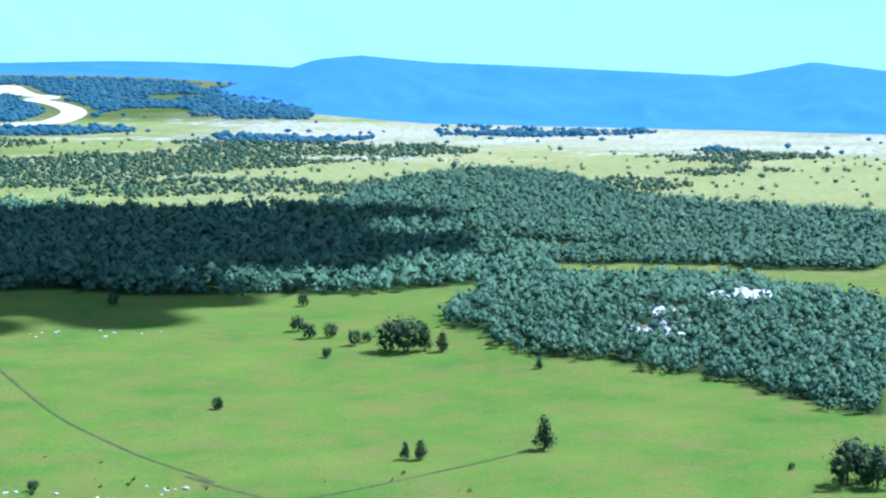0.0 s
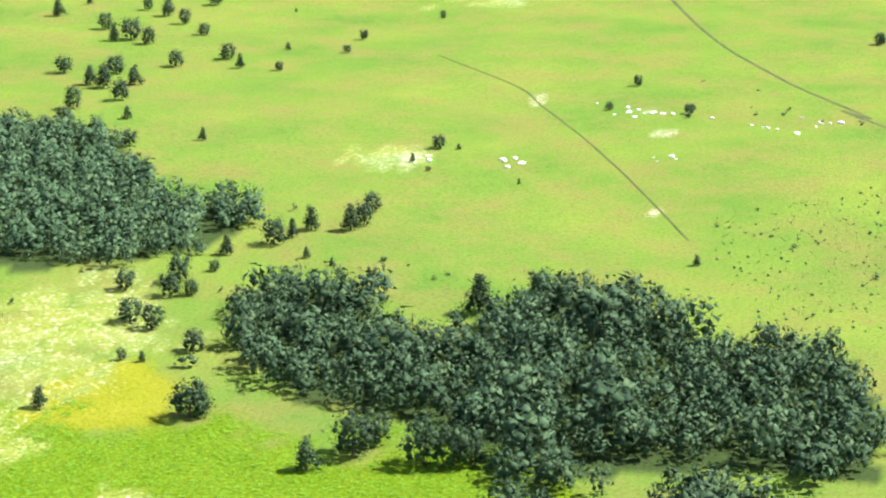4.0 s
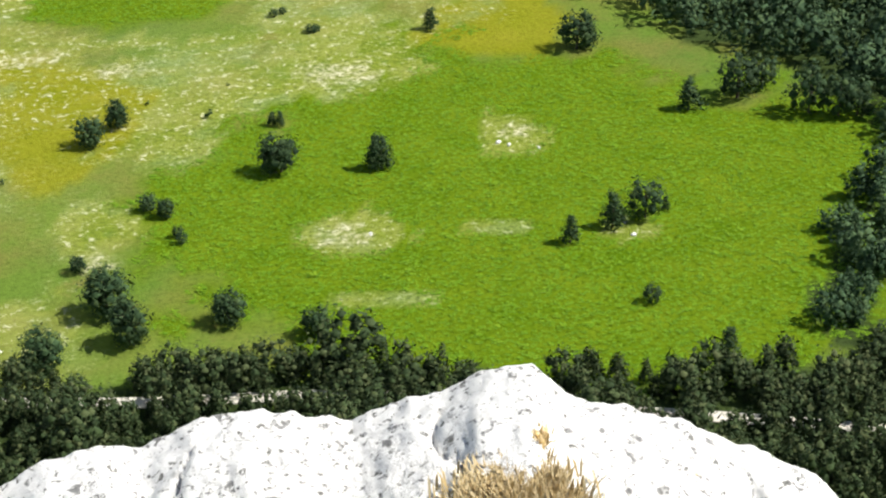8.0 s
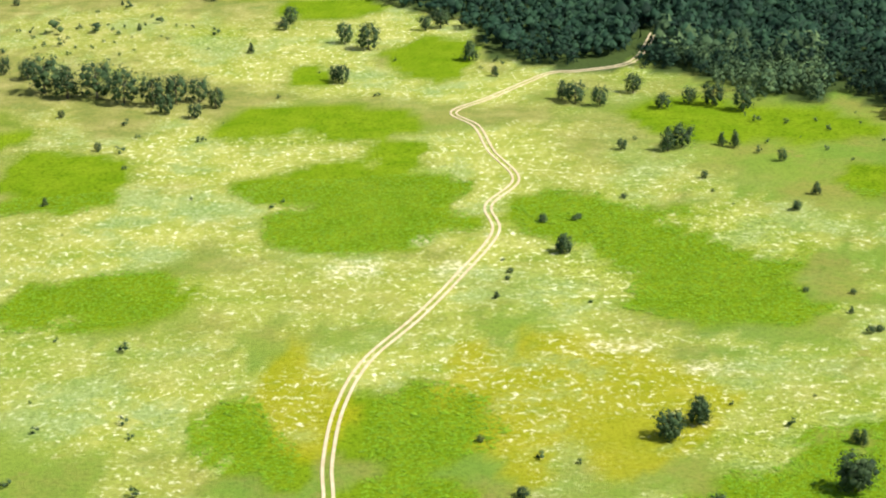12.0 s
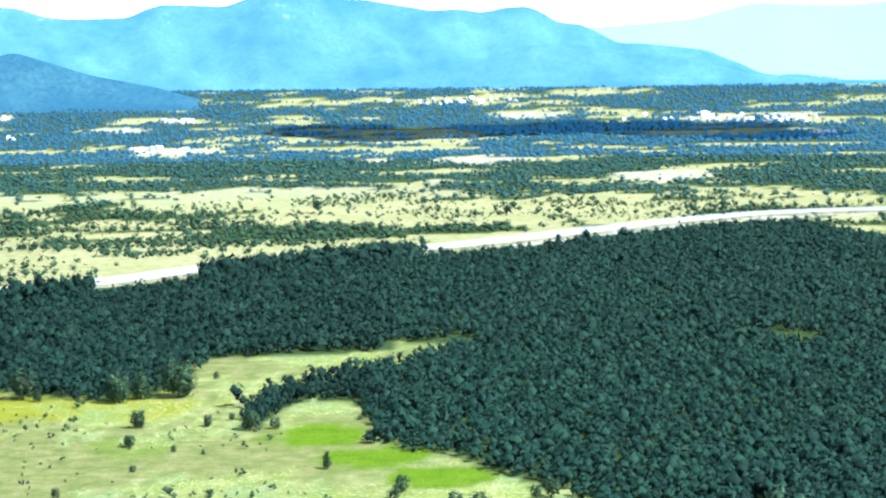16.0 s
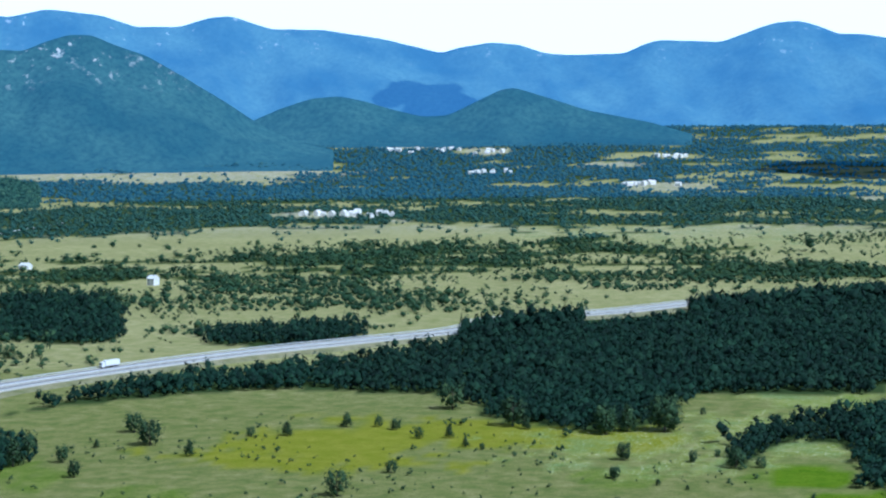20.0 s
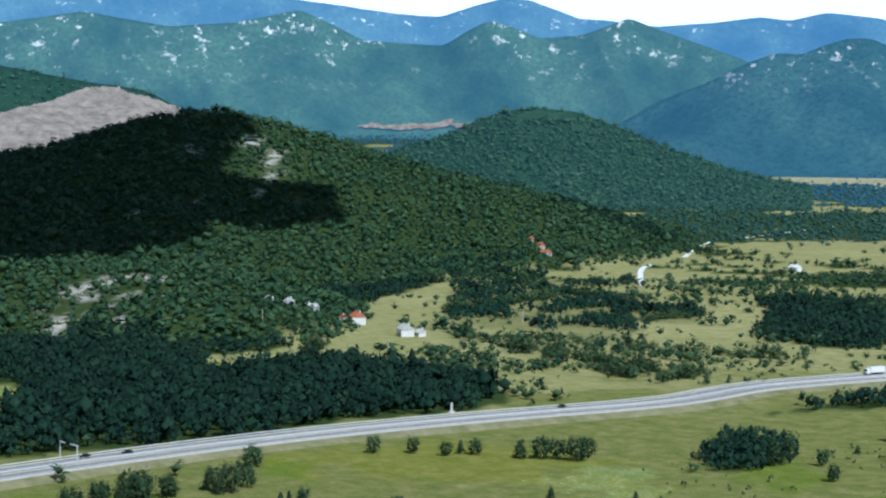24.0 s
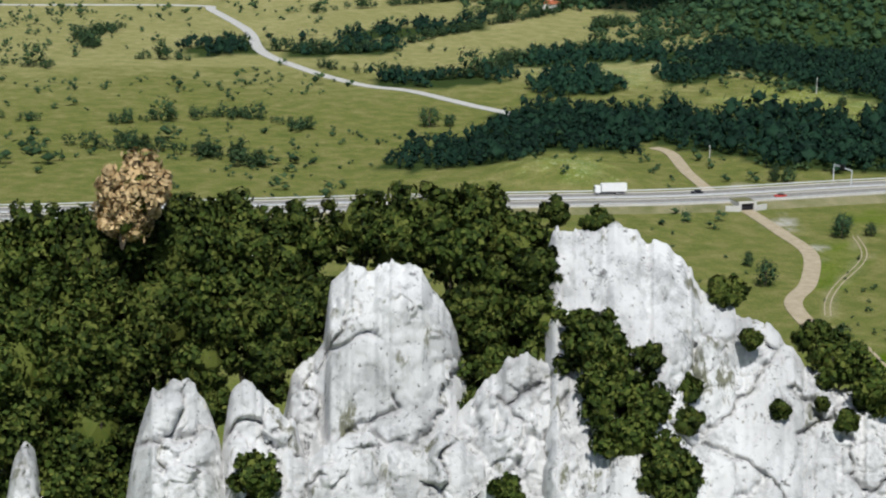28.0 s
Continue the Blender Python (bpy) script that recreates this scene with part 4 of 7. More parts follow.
    lush = lush * np.where((ang < -5) & (r > 480), 0.55, 1.0)
    west = x - 0.25 * y < 420
    deep = far_wooded(x + w2 * 15, y + w2 * 15) & west & (r > 1500) & (r < 4500)
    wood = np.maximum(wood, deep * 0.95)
    tan = np.where(west & (r > 1000) & (ang < 12 + w * 8), np.maximum(tan, 0.75), tan) * (1 - deep)
    lush, ochre, heath = lush * (1 - 0.55 * smooth(0.5, 0.6, fbm(x / 5, y / 5, 61, 3)) * (lush < 0.9)), ochre, heath
    n, k = len(az), len(rr)
    i = np.arange(k - 1)[:, None] * n + np.arange(n)[None, :]
    j = np.arange(k - 1)[:, None] * n + (np.arange(n)[None, :] + 1) % n
    F = np.stack([i, j, j + n, i + n], -1).reshape(-1, 4)
    me = mesh_of("ground", np.c_[x, y, z], F, GROUND, True)
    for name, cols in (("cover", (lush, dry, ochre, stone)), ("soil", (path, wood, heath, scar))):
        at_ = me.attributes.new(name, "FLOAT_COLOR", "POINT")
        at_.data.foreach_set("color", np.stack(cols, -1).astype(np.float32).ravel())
    me.attributes.new("tan", "FLOAT", "POINT").data.foreach_set("value", tan.astype(np.float32))
    ob = new("ground", me)
    return tagged(ob, "wide green and straw-coloured meadow plain with low wooded hills", "ground", kind="structure")


OUTCROPS = [(-45.1, 1985, 0.45, 30), (-45.6, 1820, 0.35, 30), (-43.9, 1880, 0.5, 40), (-43.2, 1800, 0.6, 60), (-48.2, 1225, 1.2, 20), (-49.6, 1130, 0.5, 45), (-47.2, 1185, 0.5, 14), (-48.9, 1190, 0.6, 18), (-48.6, 1225, 0.5, 16), (-46.9, 1230, 0.8, 16), (-51.0, 1190, 0.18, 12)]
OUTCROPS += [(-47.3, 1600, 0.5, 14), (63.7, 925, 1.1, 34), (61.1, 826, 0.9, 22), (61.7, 866, 1.1, 20), (60.2, 905, 0.8, 10), (50, 2930, 4.5, 110), (57, 2890, 4, 90), (65, 2830, 4, 100), (46, 2500, 3, 60), (61, 2350, 2.5, 50), (52, 2150, 3, 45), (-53.3, 634, 0.5, 14), (-52.3, 598, 0.3, 10), (-54.6, 690, 0.5, 14)]
OUTCROPS += [(-43.4, 1985, 0.28, 26), (-42.8, 1980, 0.3, 22), (-42.2, 1975, 0.32, 22), (-41.6, 1968, 0.3, 20), (-41.0, 1960, 0.3, 18), (-43.6, 1700, 0.3, 30), (-45.5, 1640, 0.22, 30), (-42.4, 1700, 0.3, 24), (-41.8, 1640, 0.22, 18)]
stray = random.Random(12)
OUTCROPS += [(stray.uniform(-49.4, -45.2), stray.uniform(1110, 1235), stray.uniform(0.15, 0.35), stray.uniform(8, 16)) for _ in range(18)]
build_ground()


# ---- mountains round the plain ----
def mountain(name, label, rows, r0, foot, r1, material, seed, rough=26.0, canopy=0, leaf=None, bare=None, gap=0.11, taper=0.0):
    """A range from its skyline (heading, elevation): its slope falls towards the plain."""
    hd = np.array([a for a, e in rows])
    el = np.array([e for a, e in rows])
    a = np.arange(hd[0], hd[-1], gap)
    if taper:
        r0 = r1 - (r1 - r0) * np.clip((a - hd[0]) / taper, 0.04, 1) ** 0.7
    e = np.interp(a, hd, el)
    ker = np.hanning(7)
    e = np.convolve(np.pad(e, 3, mode="edge"), ker / ker.sum(), mode="valid")
    rows_ = []
    steps = 34
    zc = EYE + r1 * np.tan(np.radians(e))
    fx, fy = r0 * np.sin(np.radians(a)), r0 * np.cos(np.radians(a))
    zf = plain(fx, fy) - 6
    ztop = plain(r1 * np.sin(np.radians(a)), r1 * np.cos(np.radians(a)))
    for k in range(steps + 5):
        t = k / steps
        r = r0 + (r1 - r0) * t
        x, y = r * np.sin(np.radians(a)), r * np.cos(np.radians(a))
        z = zf + (np.maximum(zc, zf - 20) - zf) * min(t, 1) ** 1.2
        lat = np.radians(a) * r1
        rid = np.abs(fbm(lat / 330 + 0.5 * t, 0 * lat + t * 0.8, seed, 4) - 0.5) * 2.4
        fine = fbm(x / 45, y / 45, seed + 3, 3) - 0.5
        env = math.sin(math.pi * min(t, 1)) ** 0.6 if t < 1 else 0
        z = z - rid * rough * 3.2 * env + fine * rough * 0.4 * max(env, 0.2)
        if t > 1:
            z = z - (t - 1) * steps * 30
        if 0 < t <= 1:
            z = np.where(zc > ztop + 5, np.maximum(z, plain(x, y) + 1.0 + 6 * t), np.minimum(z, plain(x, y)) - 12)
        rows_.append(np.c_[x, y, z])
    V = np.stack(rows_)
    k, n = V.shape[:2]
    i = np.arange(k - 1)[:, None] * n + np.arange(n - 1)[None, :]
    F = np.stack([i, i + 1, i + n + 1, i + n], -1).reshape(-1, 4)
    ob = tagged(new(name, mesh_of(name, V.reshape(-1, 3), F, material, True)), label, "mountain", kind="structure")
    if canopy:
        g = np.random.default_rng(seed)
        u, v = g.uniform(0, n - 1.01, canopy), g.uniform(0, steps, canopy)
        iu, iv = u.astype(int), v.astype(int)
        fu, fv = (u - iu)[:, None], (v - iv)[:, None]
        P = (V[iv, iu] * (1 - fu) + V[iv, iu + 1] * fu) * (1 - fv) + (V[iv + 1, iu] * (1 - fu) + V[iv + 1, iu + 1] * fu) * fv
        if bare is not None:
            P = P[~bare(np.interp(u, np.arange(n), a), np.degrees(np.arctan((P[:, 2] - EYE) / np.hypot(P[:, 0], P[:, 1]))))]
        canopies.append((P, leaf, g, label))
    return V, a


canopies = []
SKY_WEST = [(-100, 3.0), (-80, 3.6), (-66, 3.3), (-55, 3.9), (-50, 3.5), (-45, 3.5), (-42.4, 3.29), (-41.2, 3.14), (-39.5, 2.9), (-38.2, 2.82), (-37.2, 3.15), (-36.2, 3.42), (-35.5, 3.35), (-34.0, 2.79), (-33.1, 2.74), (-31.7, 2.56), (-29.8, 2.7), (-28.6, 2.86), (-27.8, 2.74), (-26.7, 2.98), (-25.1, 2.8), (-24.1, 2.46), (-22.8, 2.46), (-21.9, 2.74), (-21.3, 2.78), (-20.1, 2.38), (-18.6, 2.36), (-16.7, 2.06), (-15, 1.63), (-14.5, 1.79), (-13.5, 1.94), (-12.7, 1.88), (-11.9, 1.61), (-11.2, 1.54), (-9.5, 1.57)]
SKY_WEST += [(-8.9, 1.85), (-8.5, 1.96), (-6.6, 1.88), (-5.5, 2.29), (-4.9, 2.46), (-4.3, 2.47), (-3.8, 2.32), (-3.2, 2.07), (-2.5, 2.06), (-0.45, 1.7), (0.4, 1.74), (1.1, 1.61), (1.7, 1.76), (2.4, 1.79), (2.8, 1.66), (3.3, 1.32), (4.1, 1.22), (5.1, 0.67), (6.1, 0.61), (7.7, 0.42), (9.5, -0.12), (11.7, -0.3), (16, -0.9)]
FOOTHILLS = [(-62, 1.6), (-56, 2.2), (-51.2, 2.49), (-48.8, 2.86), (-46.3, 2.45), (-44.3, 2.6), (-42.4, 3.0), (-41.5, 2.6), (-40.5, 2.1), (-38.1, 1.95), (-37.3, 2.45), (-36.7, 2.72), (-36.2, 2.6), (-35.2, 2.2), (-33.9, 2.3), (-32.5, 2.82), (-31.7, 2.5), (-30.1, 1.95), (-29, 1.55), (-27.5, 0.9), (-25.5, 0.2), (-23, -0.5), (-21, -0.9)]
NORTH_SPUR = [(-3.5, -0.9), (-1, -0.3), (1, 0.15), (2.5, 0.6), (3.6, 0.66), (4.8, 0.5), (6.1, 0.3), (7.5, 0.12), (9, -0.3), (11, -0.5), (13, -0.6), (16, -0.9)]
SKY_NEAR_EAST = [(18, -1.4), (30, -0.85), (36, -0.8), (41.4, -0.86), (44.7, -0.75), (46.5, -0.75), (48.7, -0.8), (51, -0.9), (56, -1.1)]
SKY_EAST = [(45, -2.9), (46.5, -2.1), (47.8, -1.55), (49.2, -1.1), (50.7, -0.6), (52, -0.45), (54.1, -0.63), (56.5, -0.67), (59.9, -0.77), (63.2, -0.87), (65.5, -0.4), (67.6, -0.61), (80, -0.5), (100, -0.8)]
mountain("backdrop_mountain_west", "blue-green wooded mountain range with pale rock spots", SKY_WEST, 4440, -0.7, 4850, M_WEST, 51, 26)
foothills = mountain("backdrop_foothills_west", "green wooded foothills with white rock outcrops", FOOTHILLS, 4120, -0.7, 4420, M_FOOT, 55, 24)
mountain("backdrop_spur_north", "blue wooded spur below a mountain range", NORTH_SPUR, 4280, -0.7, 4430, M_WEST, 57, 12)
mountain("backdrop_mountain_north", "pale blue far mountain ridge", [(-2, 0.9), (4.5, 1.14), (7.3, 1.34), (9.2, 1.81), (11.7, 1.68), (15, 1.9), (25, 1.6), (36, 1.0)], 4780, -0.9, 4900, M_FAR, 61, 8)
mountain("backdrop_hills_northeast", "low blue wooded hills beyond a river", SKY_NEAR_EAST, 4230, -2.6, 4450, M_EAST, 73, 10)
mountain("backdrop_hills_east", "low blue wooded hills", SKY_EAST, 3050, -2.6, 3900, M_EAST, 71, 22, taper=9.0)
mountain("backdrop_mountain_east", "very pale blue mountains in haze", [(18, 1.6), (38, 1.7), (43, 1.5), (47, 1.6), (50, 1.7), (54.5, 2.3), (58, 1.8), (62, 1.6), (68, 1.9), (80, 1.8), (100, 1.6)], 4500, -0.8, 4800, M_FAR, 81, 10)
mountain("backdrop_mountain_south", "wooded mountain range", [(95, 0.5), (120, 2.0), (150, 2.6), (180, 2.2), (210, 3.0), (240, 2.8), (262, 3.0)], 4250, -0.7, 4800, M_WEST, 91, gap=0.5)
QUARRY_TOP = ((-54.3, -1.8), (-53.4, -0.85), (-52.5, -0.5), (-51, -0.15), (-49.7, 0.25), (-48.7, 0.62), (-47.4, 0.5), (-46.4, 0.2), (-45.6, -0.1))


def in_quarry(az, el):
    top = np.interp(az, [q[0] for q in QUARRY_TOP], [q[1] for q in QUARRY_TOP])
    return (az > -54.2) & (az < -45.4) & (el < top) & (el > -2.2)


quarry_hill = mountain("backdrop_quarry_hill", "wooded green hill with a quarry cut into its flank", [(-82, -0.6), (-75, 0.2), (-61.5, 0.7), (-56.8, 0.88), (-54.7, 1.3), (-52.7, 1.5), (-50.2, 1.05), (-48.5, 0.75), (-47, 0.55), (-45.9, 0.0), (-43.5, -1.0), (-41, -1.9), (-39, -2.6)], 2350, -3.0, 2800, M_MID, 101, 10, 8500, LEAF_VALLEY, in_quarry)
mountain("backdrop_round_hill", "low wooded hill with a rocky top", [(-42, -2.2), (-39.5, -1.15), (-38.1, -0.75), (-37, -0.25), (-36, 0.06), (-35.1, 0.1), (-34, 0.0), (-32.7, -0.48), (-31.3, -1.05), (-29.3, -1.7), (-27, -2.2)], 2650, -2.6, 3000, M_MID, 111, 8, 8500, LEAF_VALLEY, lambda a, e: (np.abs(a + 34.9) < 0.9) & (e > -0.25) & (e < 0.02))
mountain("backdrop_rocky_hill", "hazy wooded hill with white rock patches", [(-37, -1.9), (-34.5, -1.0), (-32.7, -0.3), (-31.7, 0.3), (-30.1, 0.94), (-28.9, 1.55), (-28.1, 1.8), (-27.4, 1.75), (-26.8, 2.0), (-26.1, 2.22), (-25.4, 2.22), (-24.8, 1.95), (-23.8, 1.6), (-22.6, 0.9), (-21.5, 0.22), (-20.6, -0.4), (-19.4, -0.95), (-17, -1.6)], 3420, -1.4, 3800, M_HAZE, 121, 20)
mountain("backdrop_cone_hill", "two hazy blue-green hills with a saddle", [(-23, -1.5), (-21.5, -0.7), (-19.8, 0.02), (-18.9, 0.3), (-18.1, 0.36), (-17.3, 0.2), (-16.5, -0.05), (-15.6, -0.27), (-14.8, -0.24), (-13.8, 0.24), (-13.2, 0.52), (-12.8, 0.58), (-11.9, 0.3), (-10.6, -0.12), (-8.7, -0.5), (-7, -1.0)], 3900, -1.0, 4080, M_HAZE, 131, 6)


# ---- woods ----
def ico(sub):
    bm = bmesh.new()
    bmesh.ops.create_icosphere(bm, subdivisions=sub, radius=1.0)
    V = np.array([v.co[:] for v in bm.verts])
    F = np.array([[v.index for v in f.verts] for f in bm.faces])
    bm.free()
    return V, F


OCT = np.array([(1, 0, 0), (-1, 0, 0), (0, 1, 0), (0, -1, 0), (0, 0, 1), (0, 0, -1)], float), np.array([(0, 2, 4), (2, 1, 4), (1, 3, 4), (3, 0, 4), (2, 0, 5), (1, 2, 5), (3, 1, 5), (0, 3, 5)])
ICO = {0: OCT, 1: ico(1), 2: ico(2)}


def unit(v):
    return v / (np.linalg.norm(v, axis=-1, keepdims=True) + 1e-9)


def crown(rng, lobes, leaves, size, tall=False, low=0.16, loose=0.16):
    """A crown 1 high standing on 0: small leafy pieces over lobes of foliage with a solid inside, lit as rounded masses."""
    V0, F0 = OCT
    k = np.arange(lobes)
    h = low + 0.12 + (0.76 - low) * (k + 0.5) / lobes if lobes > 1 else np.array([0.52])
    if tall:
        env = 0.3 * (1.12 - h)
    else:
        env = 0.4 * np.sqrt(np.clip(1 - ((h - 0.5) / 0.56) ** 2, 0.08, 1))
    a = 2.4 * k + rng.uniform(-0.5, 0.5, lobes)
    out = env * (rng.uniform(0.45, 0.75 if lobes < 7 else 0.9, lobes) if lobes > 1 else 0)
    C = np.c_[np.cos(a) * out, np.sin(a) * out, h]
    R = ((0.5 if lobes < 7 else 0.4) * env + 0.045 if lobes > 1 else np.array([0.4])) * rng.uniform(0.8, 1.2, lobes)
    if lobes in (2, 3):
        R = R * 1.3
    D0 = unit(V0)
    core = (C[:, None] + D0[None] * (R * (0.74 if lobes < 7 else 0.48))[:, None, None] * (1 + rng.normal(0, 0.1, (lobes, len(V0), 1)))).reshape(-1, 3)
    core_n = np.tile(D0, (lobes, 1))
    core_f = (F0[None] + (np.arange(lobes) * len(V0))[:, None, None]).reshape(-1, 3)
    own = rng.choice(lobes, leaves, p=R**2 / (R**2).sum())
    d = unit(rng.normal(size=(leaves, 3)) + np.array([0, 0, 0.35]))
    P = C[own] + d * (R[own] * rng.uniform(0.92 - loose, 1.0 + loose, leaves))[:, None]
    T = rng.normal(0, size, (leaves, 3, 3))
    T -= 0.72 * (T * d[:, None]).sum(-1, keepdims=True) * d[:, None]
    flip = (np.cross(T[:, 1] - T[:, 0], T[:, 2] - T[:, 0]) * d).sum(1) < 0
    T[flip] = T[flip][:, ::-1]
    whole = unit(P - np.array([0, 0, 0.42]))
    N = unit(0.62 * d + 0.45 * whole + rng.normal(0, loose, (leaves, 3)))
    V = np.concatenate([core, (P[:, None] + T).reshape(-1, 3)])
    F = np.concatenate([core_f, np.arange(leaves * 3).reshape(-1, 3) + len(core)])
    return V, F, np.concatenate([unit(core_n * 0.6 + unit(core - np.array([0, 0, 0.42])) * 0.5), np.repeat(N, 3, 0)])


def scatter_mesh(name, shapes, places, sizes, rng, material, squash=0.95, lift=0.0):
    """Many plants joined in one mesh."""
    Vs, Fs, Ns, n = [], [], [], 0
    pick = rng.integers(0, len(shapes), len(places))
    for k, (V, F, *N) in enumerate(shapes):
        m = np.where(pick == k)[0]
        if not len(m):
            continue
        a = rng.uniform(0, 2 * np.pi, len(m))
        c, s = np.cos(a), np.sin(a)
        sz = sizes[m]
        wid = sz * rng.uniform(0.85, 1.25, len(m)) * squash
        X = (V[None, :, 0] * c[:, None] - V[None, :, 1] * s[:, None]) * wid[:, None] + places[m, 0][:, None]
        Y = (V[None, :, 0] * s[:, None] + V[None, :, 1] * c[:, None]) * wid[:, None] + places[m, 1][:, None]
        Z = V[None, :, 2] * sz[:, None] + places[m, 2][:, None]
        Vs.append(np.stack([X, Y, Z], -1).reshape(-1, 3))
        Fs.append((F[None] + (np.arange(len(m)) * len(V))[:, None, None]).reshape(-1, 3) + n)
        n += len(m) * len(V)
        if N:
            nx, ny, nz = unit(N[0] + np.array([0, 0, lift])).T
            Ns.append(np.stack([nx * c[:, None] - ny * s[:, None], nx * s[:, None] + ny * c[:, None], np.tile(nz, (len(m), 1))], -1).reshape(-1, 3))
    return mesh_of(name, np.concatenate(Vs), np.concatenate(Fs), material, normals=np.concatenate(Ns) if Ns else None)


def spots(poly, gap, rng, keep=1.0):
    P = np.array(poly)
    x0, y0 = P.min(0)
    x1, y1 = P.max(0)
    gx, gy = np.meshgrid(np.arange(x0, x1, gap), np.arange(y0, y1, gap))
    x = gx.ravel() + rng.uniform(-0.5, 0.5, gx.size) * gap
    y = gy.ravel() + rng.uniform(-0.5, 0.5, gx.size) * gap
    sway = min(gap * 3.2, 14.0)
    m = inside(poly, x + (fbm(x / 14, y / 14, 88, 3) - 0.5) * sway * 2, y + (fbm(x / 14, y / 14, 89, 3) - 0.5) * sway * 2) & (rng.uniform(size=len(x)) < keep)
    return x[m], y[m]


def clear_of_roads_and_view(x, y):
    ok = along(HIGHWAY, x, y)[0] > 16
    for line, w in ((TRACK, 5), (GRAVEL, 7), (LOCAL_ROAD, 7), (FOOT_ROAD, 1.2)):
        ok &= along(line, x, y)[0] > w
    # no trees on the viewer's side of the farmhouses, so they stay in view
    for hx0, hy0 in FARMSTEADS[:3]:
        ok &= np.hypot(x - hx0 * 0.973, y - hy0 * 0.973) > 34
    return ok


def clear_of_rock(x, y):
    ang, rad = np.degrees(np.arctan2(x, y)), np.hypot(x, y)
    ok = np.ones(len(x), bool)
    for a0, r0, da, dr in OUTCROPS:
        ok &= np.hypot((ang - a0) / da, (rad - r0) / dr) + rng.uniform(-0.5, 0.5, len(x)) > 0.75
    return ok


rng = np.random.default_rng(7)


CROWNS_NEAR = [crown(rng, 24, 430, 0.042, k % 2 == 0, 0.1, 0.42) for k in range(7)]
CROWNS_MID = [crown(rng, 10, 136, 0.06, k % 4 == 0, 0.12, 0.36) for k in range(8)]
CROWNS_HALF = [crown(rng, 3, 27, 0.105, k % 4 == 0) for k in range(8)]
CROWNS_FAR = [crown(rng, 2, 15, 0.13) for k in range(8)]
CROWNS_LEAFY = [crown(rng, 1, 15, 0.14) for k in range(9)]
CROWNS_TINY = [(OCT[0] * rng.uniform(0.28, 0.5, (6, 1)) + np.array([0, 0, 0.5]), OCT[1], unit(OCT[0] + np.array([0, 0, 0.2]))) for k in range(9)]
CROWNS_DOT = [crown(rng, 1, 14, 0.14) for k in range(9)]
WOOD_LABELS = {"foot_wood": "belt of grey-green pines and oaks at the foot of the crag", "great_wood": "dense dark green mixed forest", "oak_wood": "dense oak wood on the meadow's edge"}
WOOD_SIZE = {"great_wood": 6.3, "left_wood": 6.5, "highway_wood": 9.0, "shadow_wood": 9.0, "meadow_edge_wood": 9.5, "middle_wood": 8.0, "knoll_wood": 7.0, "oak_wood": 7.0, "foot_wood": 4.9, "hedge_wood": 5.5, "roadside_wood": 10.5, "roadside_wood_b": 10.5, "roadside_wood_c": 10.0, "corner_wood": 6.5, "west_wood": 6.5}
for wname, poly in WOODS.items():
    c = np.mean(np.array(poly), 0)
    dist = float(np.hypot(*c))
    size = WOOD_SIZE.get(wname, 6.5)
    x, y = spots(poly, size * (0.52 if wname == "foot_wood" else 0.62 if dist < 600 else 0.72 if wname == "great_wood" else 0.7), rng, 0.94)
    ok = clear_of_roads_and_view(x, y)
    x, y = x[ok], y[ok]
    z = height(x, y)
    ok = (z < 40) & clear_of_rock(x, y)
    if wname == "hill_foot_forest":
        ok &= hill_height(x, y) < plain(x, y) + 0.9
    if wname.startswith("row_") and wname not in ("row_wood", "row_wood_b"):
        ok &= fbm(x / 16, y / 16, 92, 3) > 0.46
    if wname.startswith("heath"):
        ok &= fbm(x / 22, y / 22, 91, 3) > 0.575
    for gx, gy, gr in GLADES:
        ok &= np.hypot((x - gx) / gr, (y - gy) / gr / 1.8) > 1
    ang = np.degrees(np.arctan2(x, y))
    # gaps left so that the motorway shows from the camera
    ok &= ~((((ang > -10.9) & (ang < -7.4)) | ((ang > -0.9) & (ang < 13))) & (along(HIGHWAY, x, y)[0] < 58))
    ok &= ellipse_cover(EAST_GLADES, x, y, (fbm(x / 30, y / 30, 95, 3) - 0.5) * 0.8) < 0.5
    x, y, z = x[ok], y[ok], z[ok]
    if not len(x):
        continue
    sizes = size * rng.lognormal(0, 0.2, len(x))
    d = np.hypot(x, y)
    for shapes, d0, d1 in ((CROWNS_NEAR, 0, 270), (CROWNS_MID, 270, 540), (CROWNS_HALF, 540, 880), (CROWNS_FAR, 880, 9999)):
        m = (d >= d0) & (d < d1)
        if m.sum() < 3:
            continue
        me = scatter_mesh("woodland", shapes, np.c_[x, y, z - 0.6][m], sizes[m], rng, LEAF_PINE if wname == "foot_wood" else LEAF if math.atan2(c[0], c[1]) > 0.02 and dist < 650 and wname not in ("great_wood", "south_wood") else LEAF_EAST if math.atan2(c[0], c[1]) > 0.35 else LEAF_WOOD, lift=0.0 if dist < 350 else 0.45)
        tagged(new("woodland", me), WOOD_LABELS.get(wname, "stand of dark green broadleaf trees"), "wood", kind="stuff")

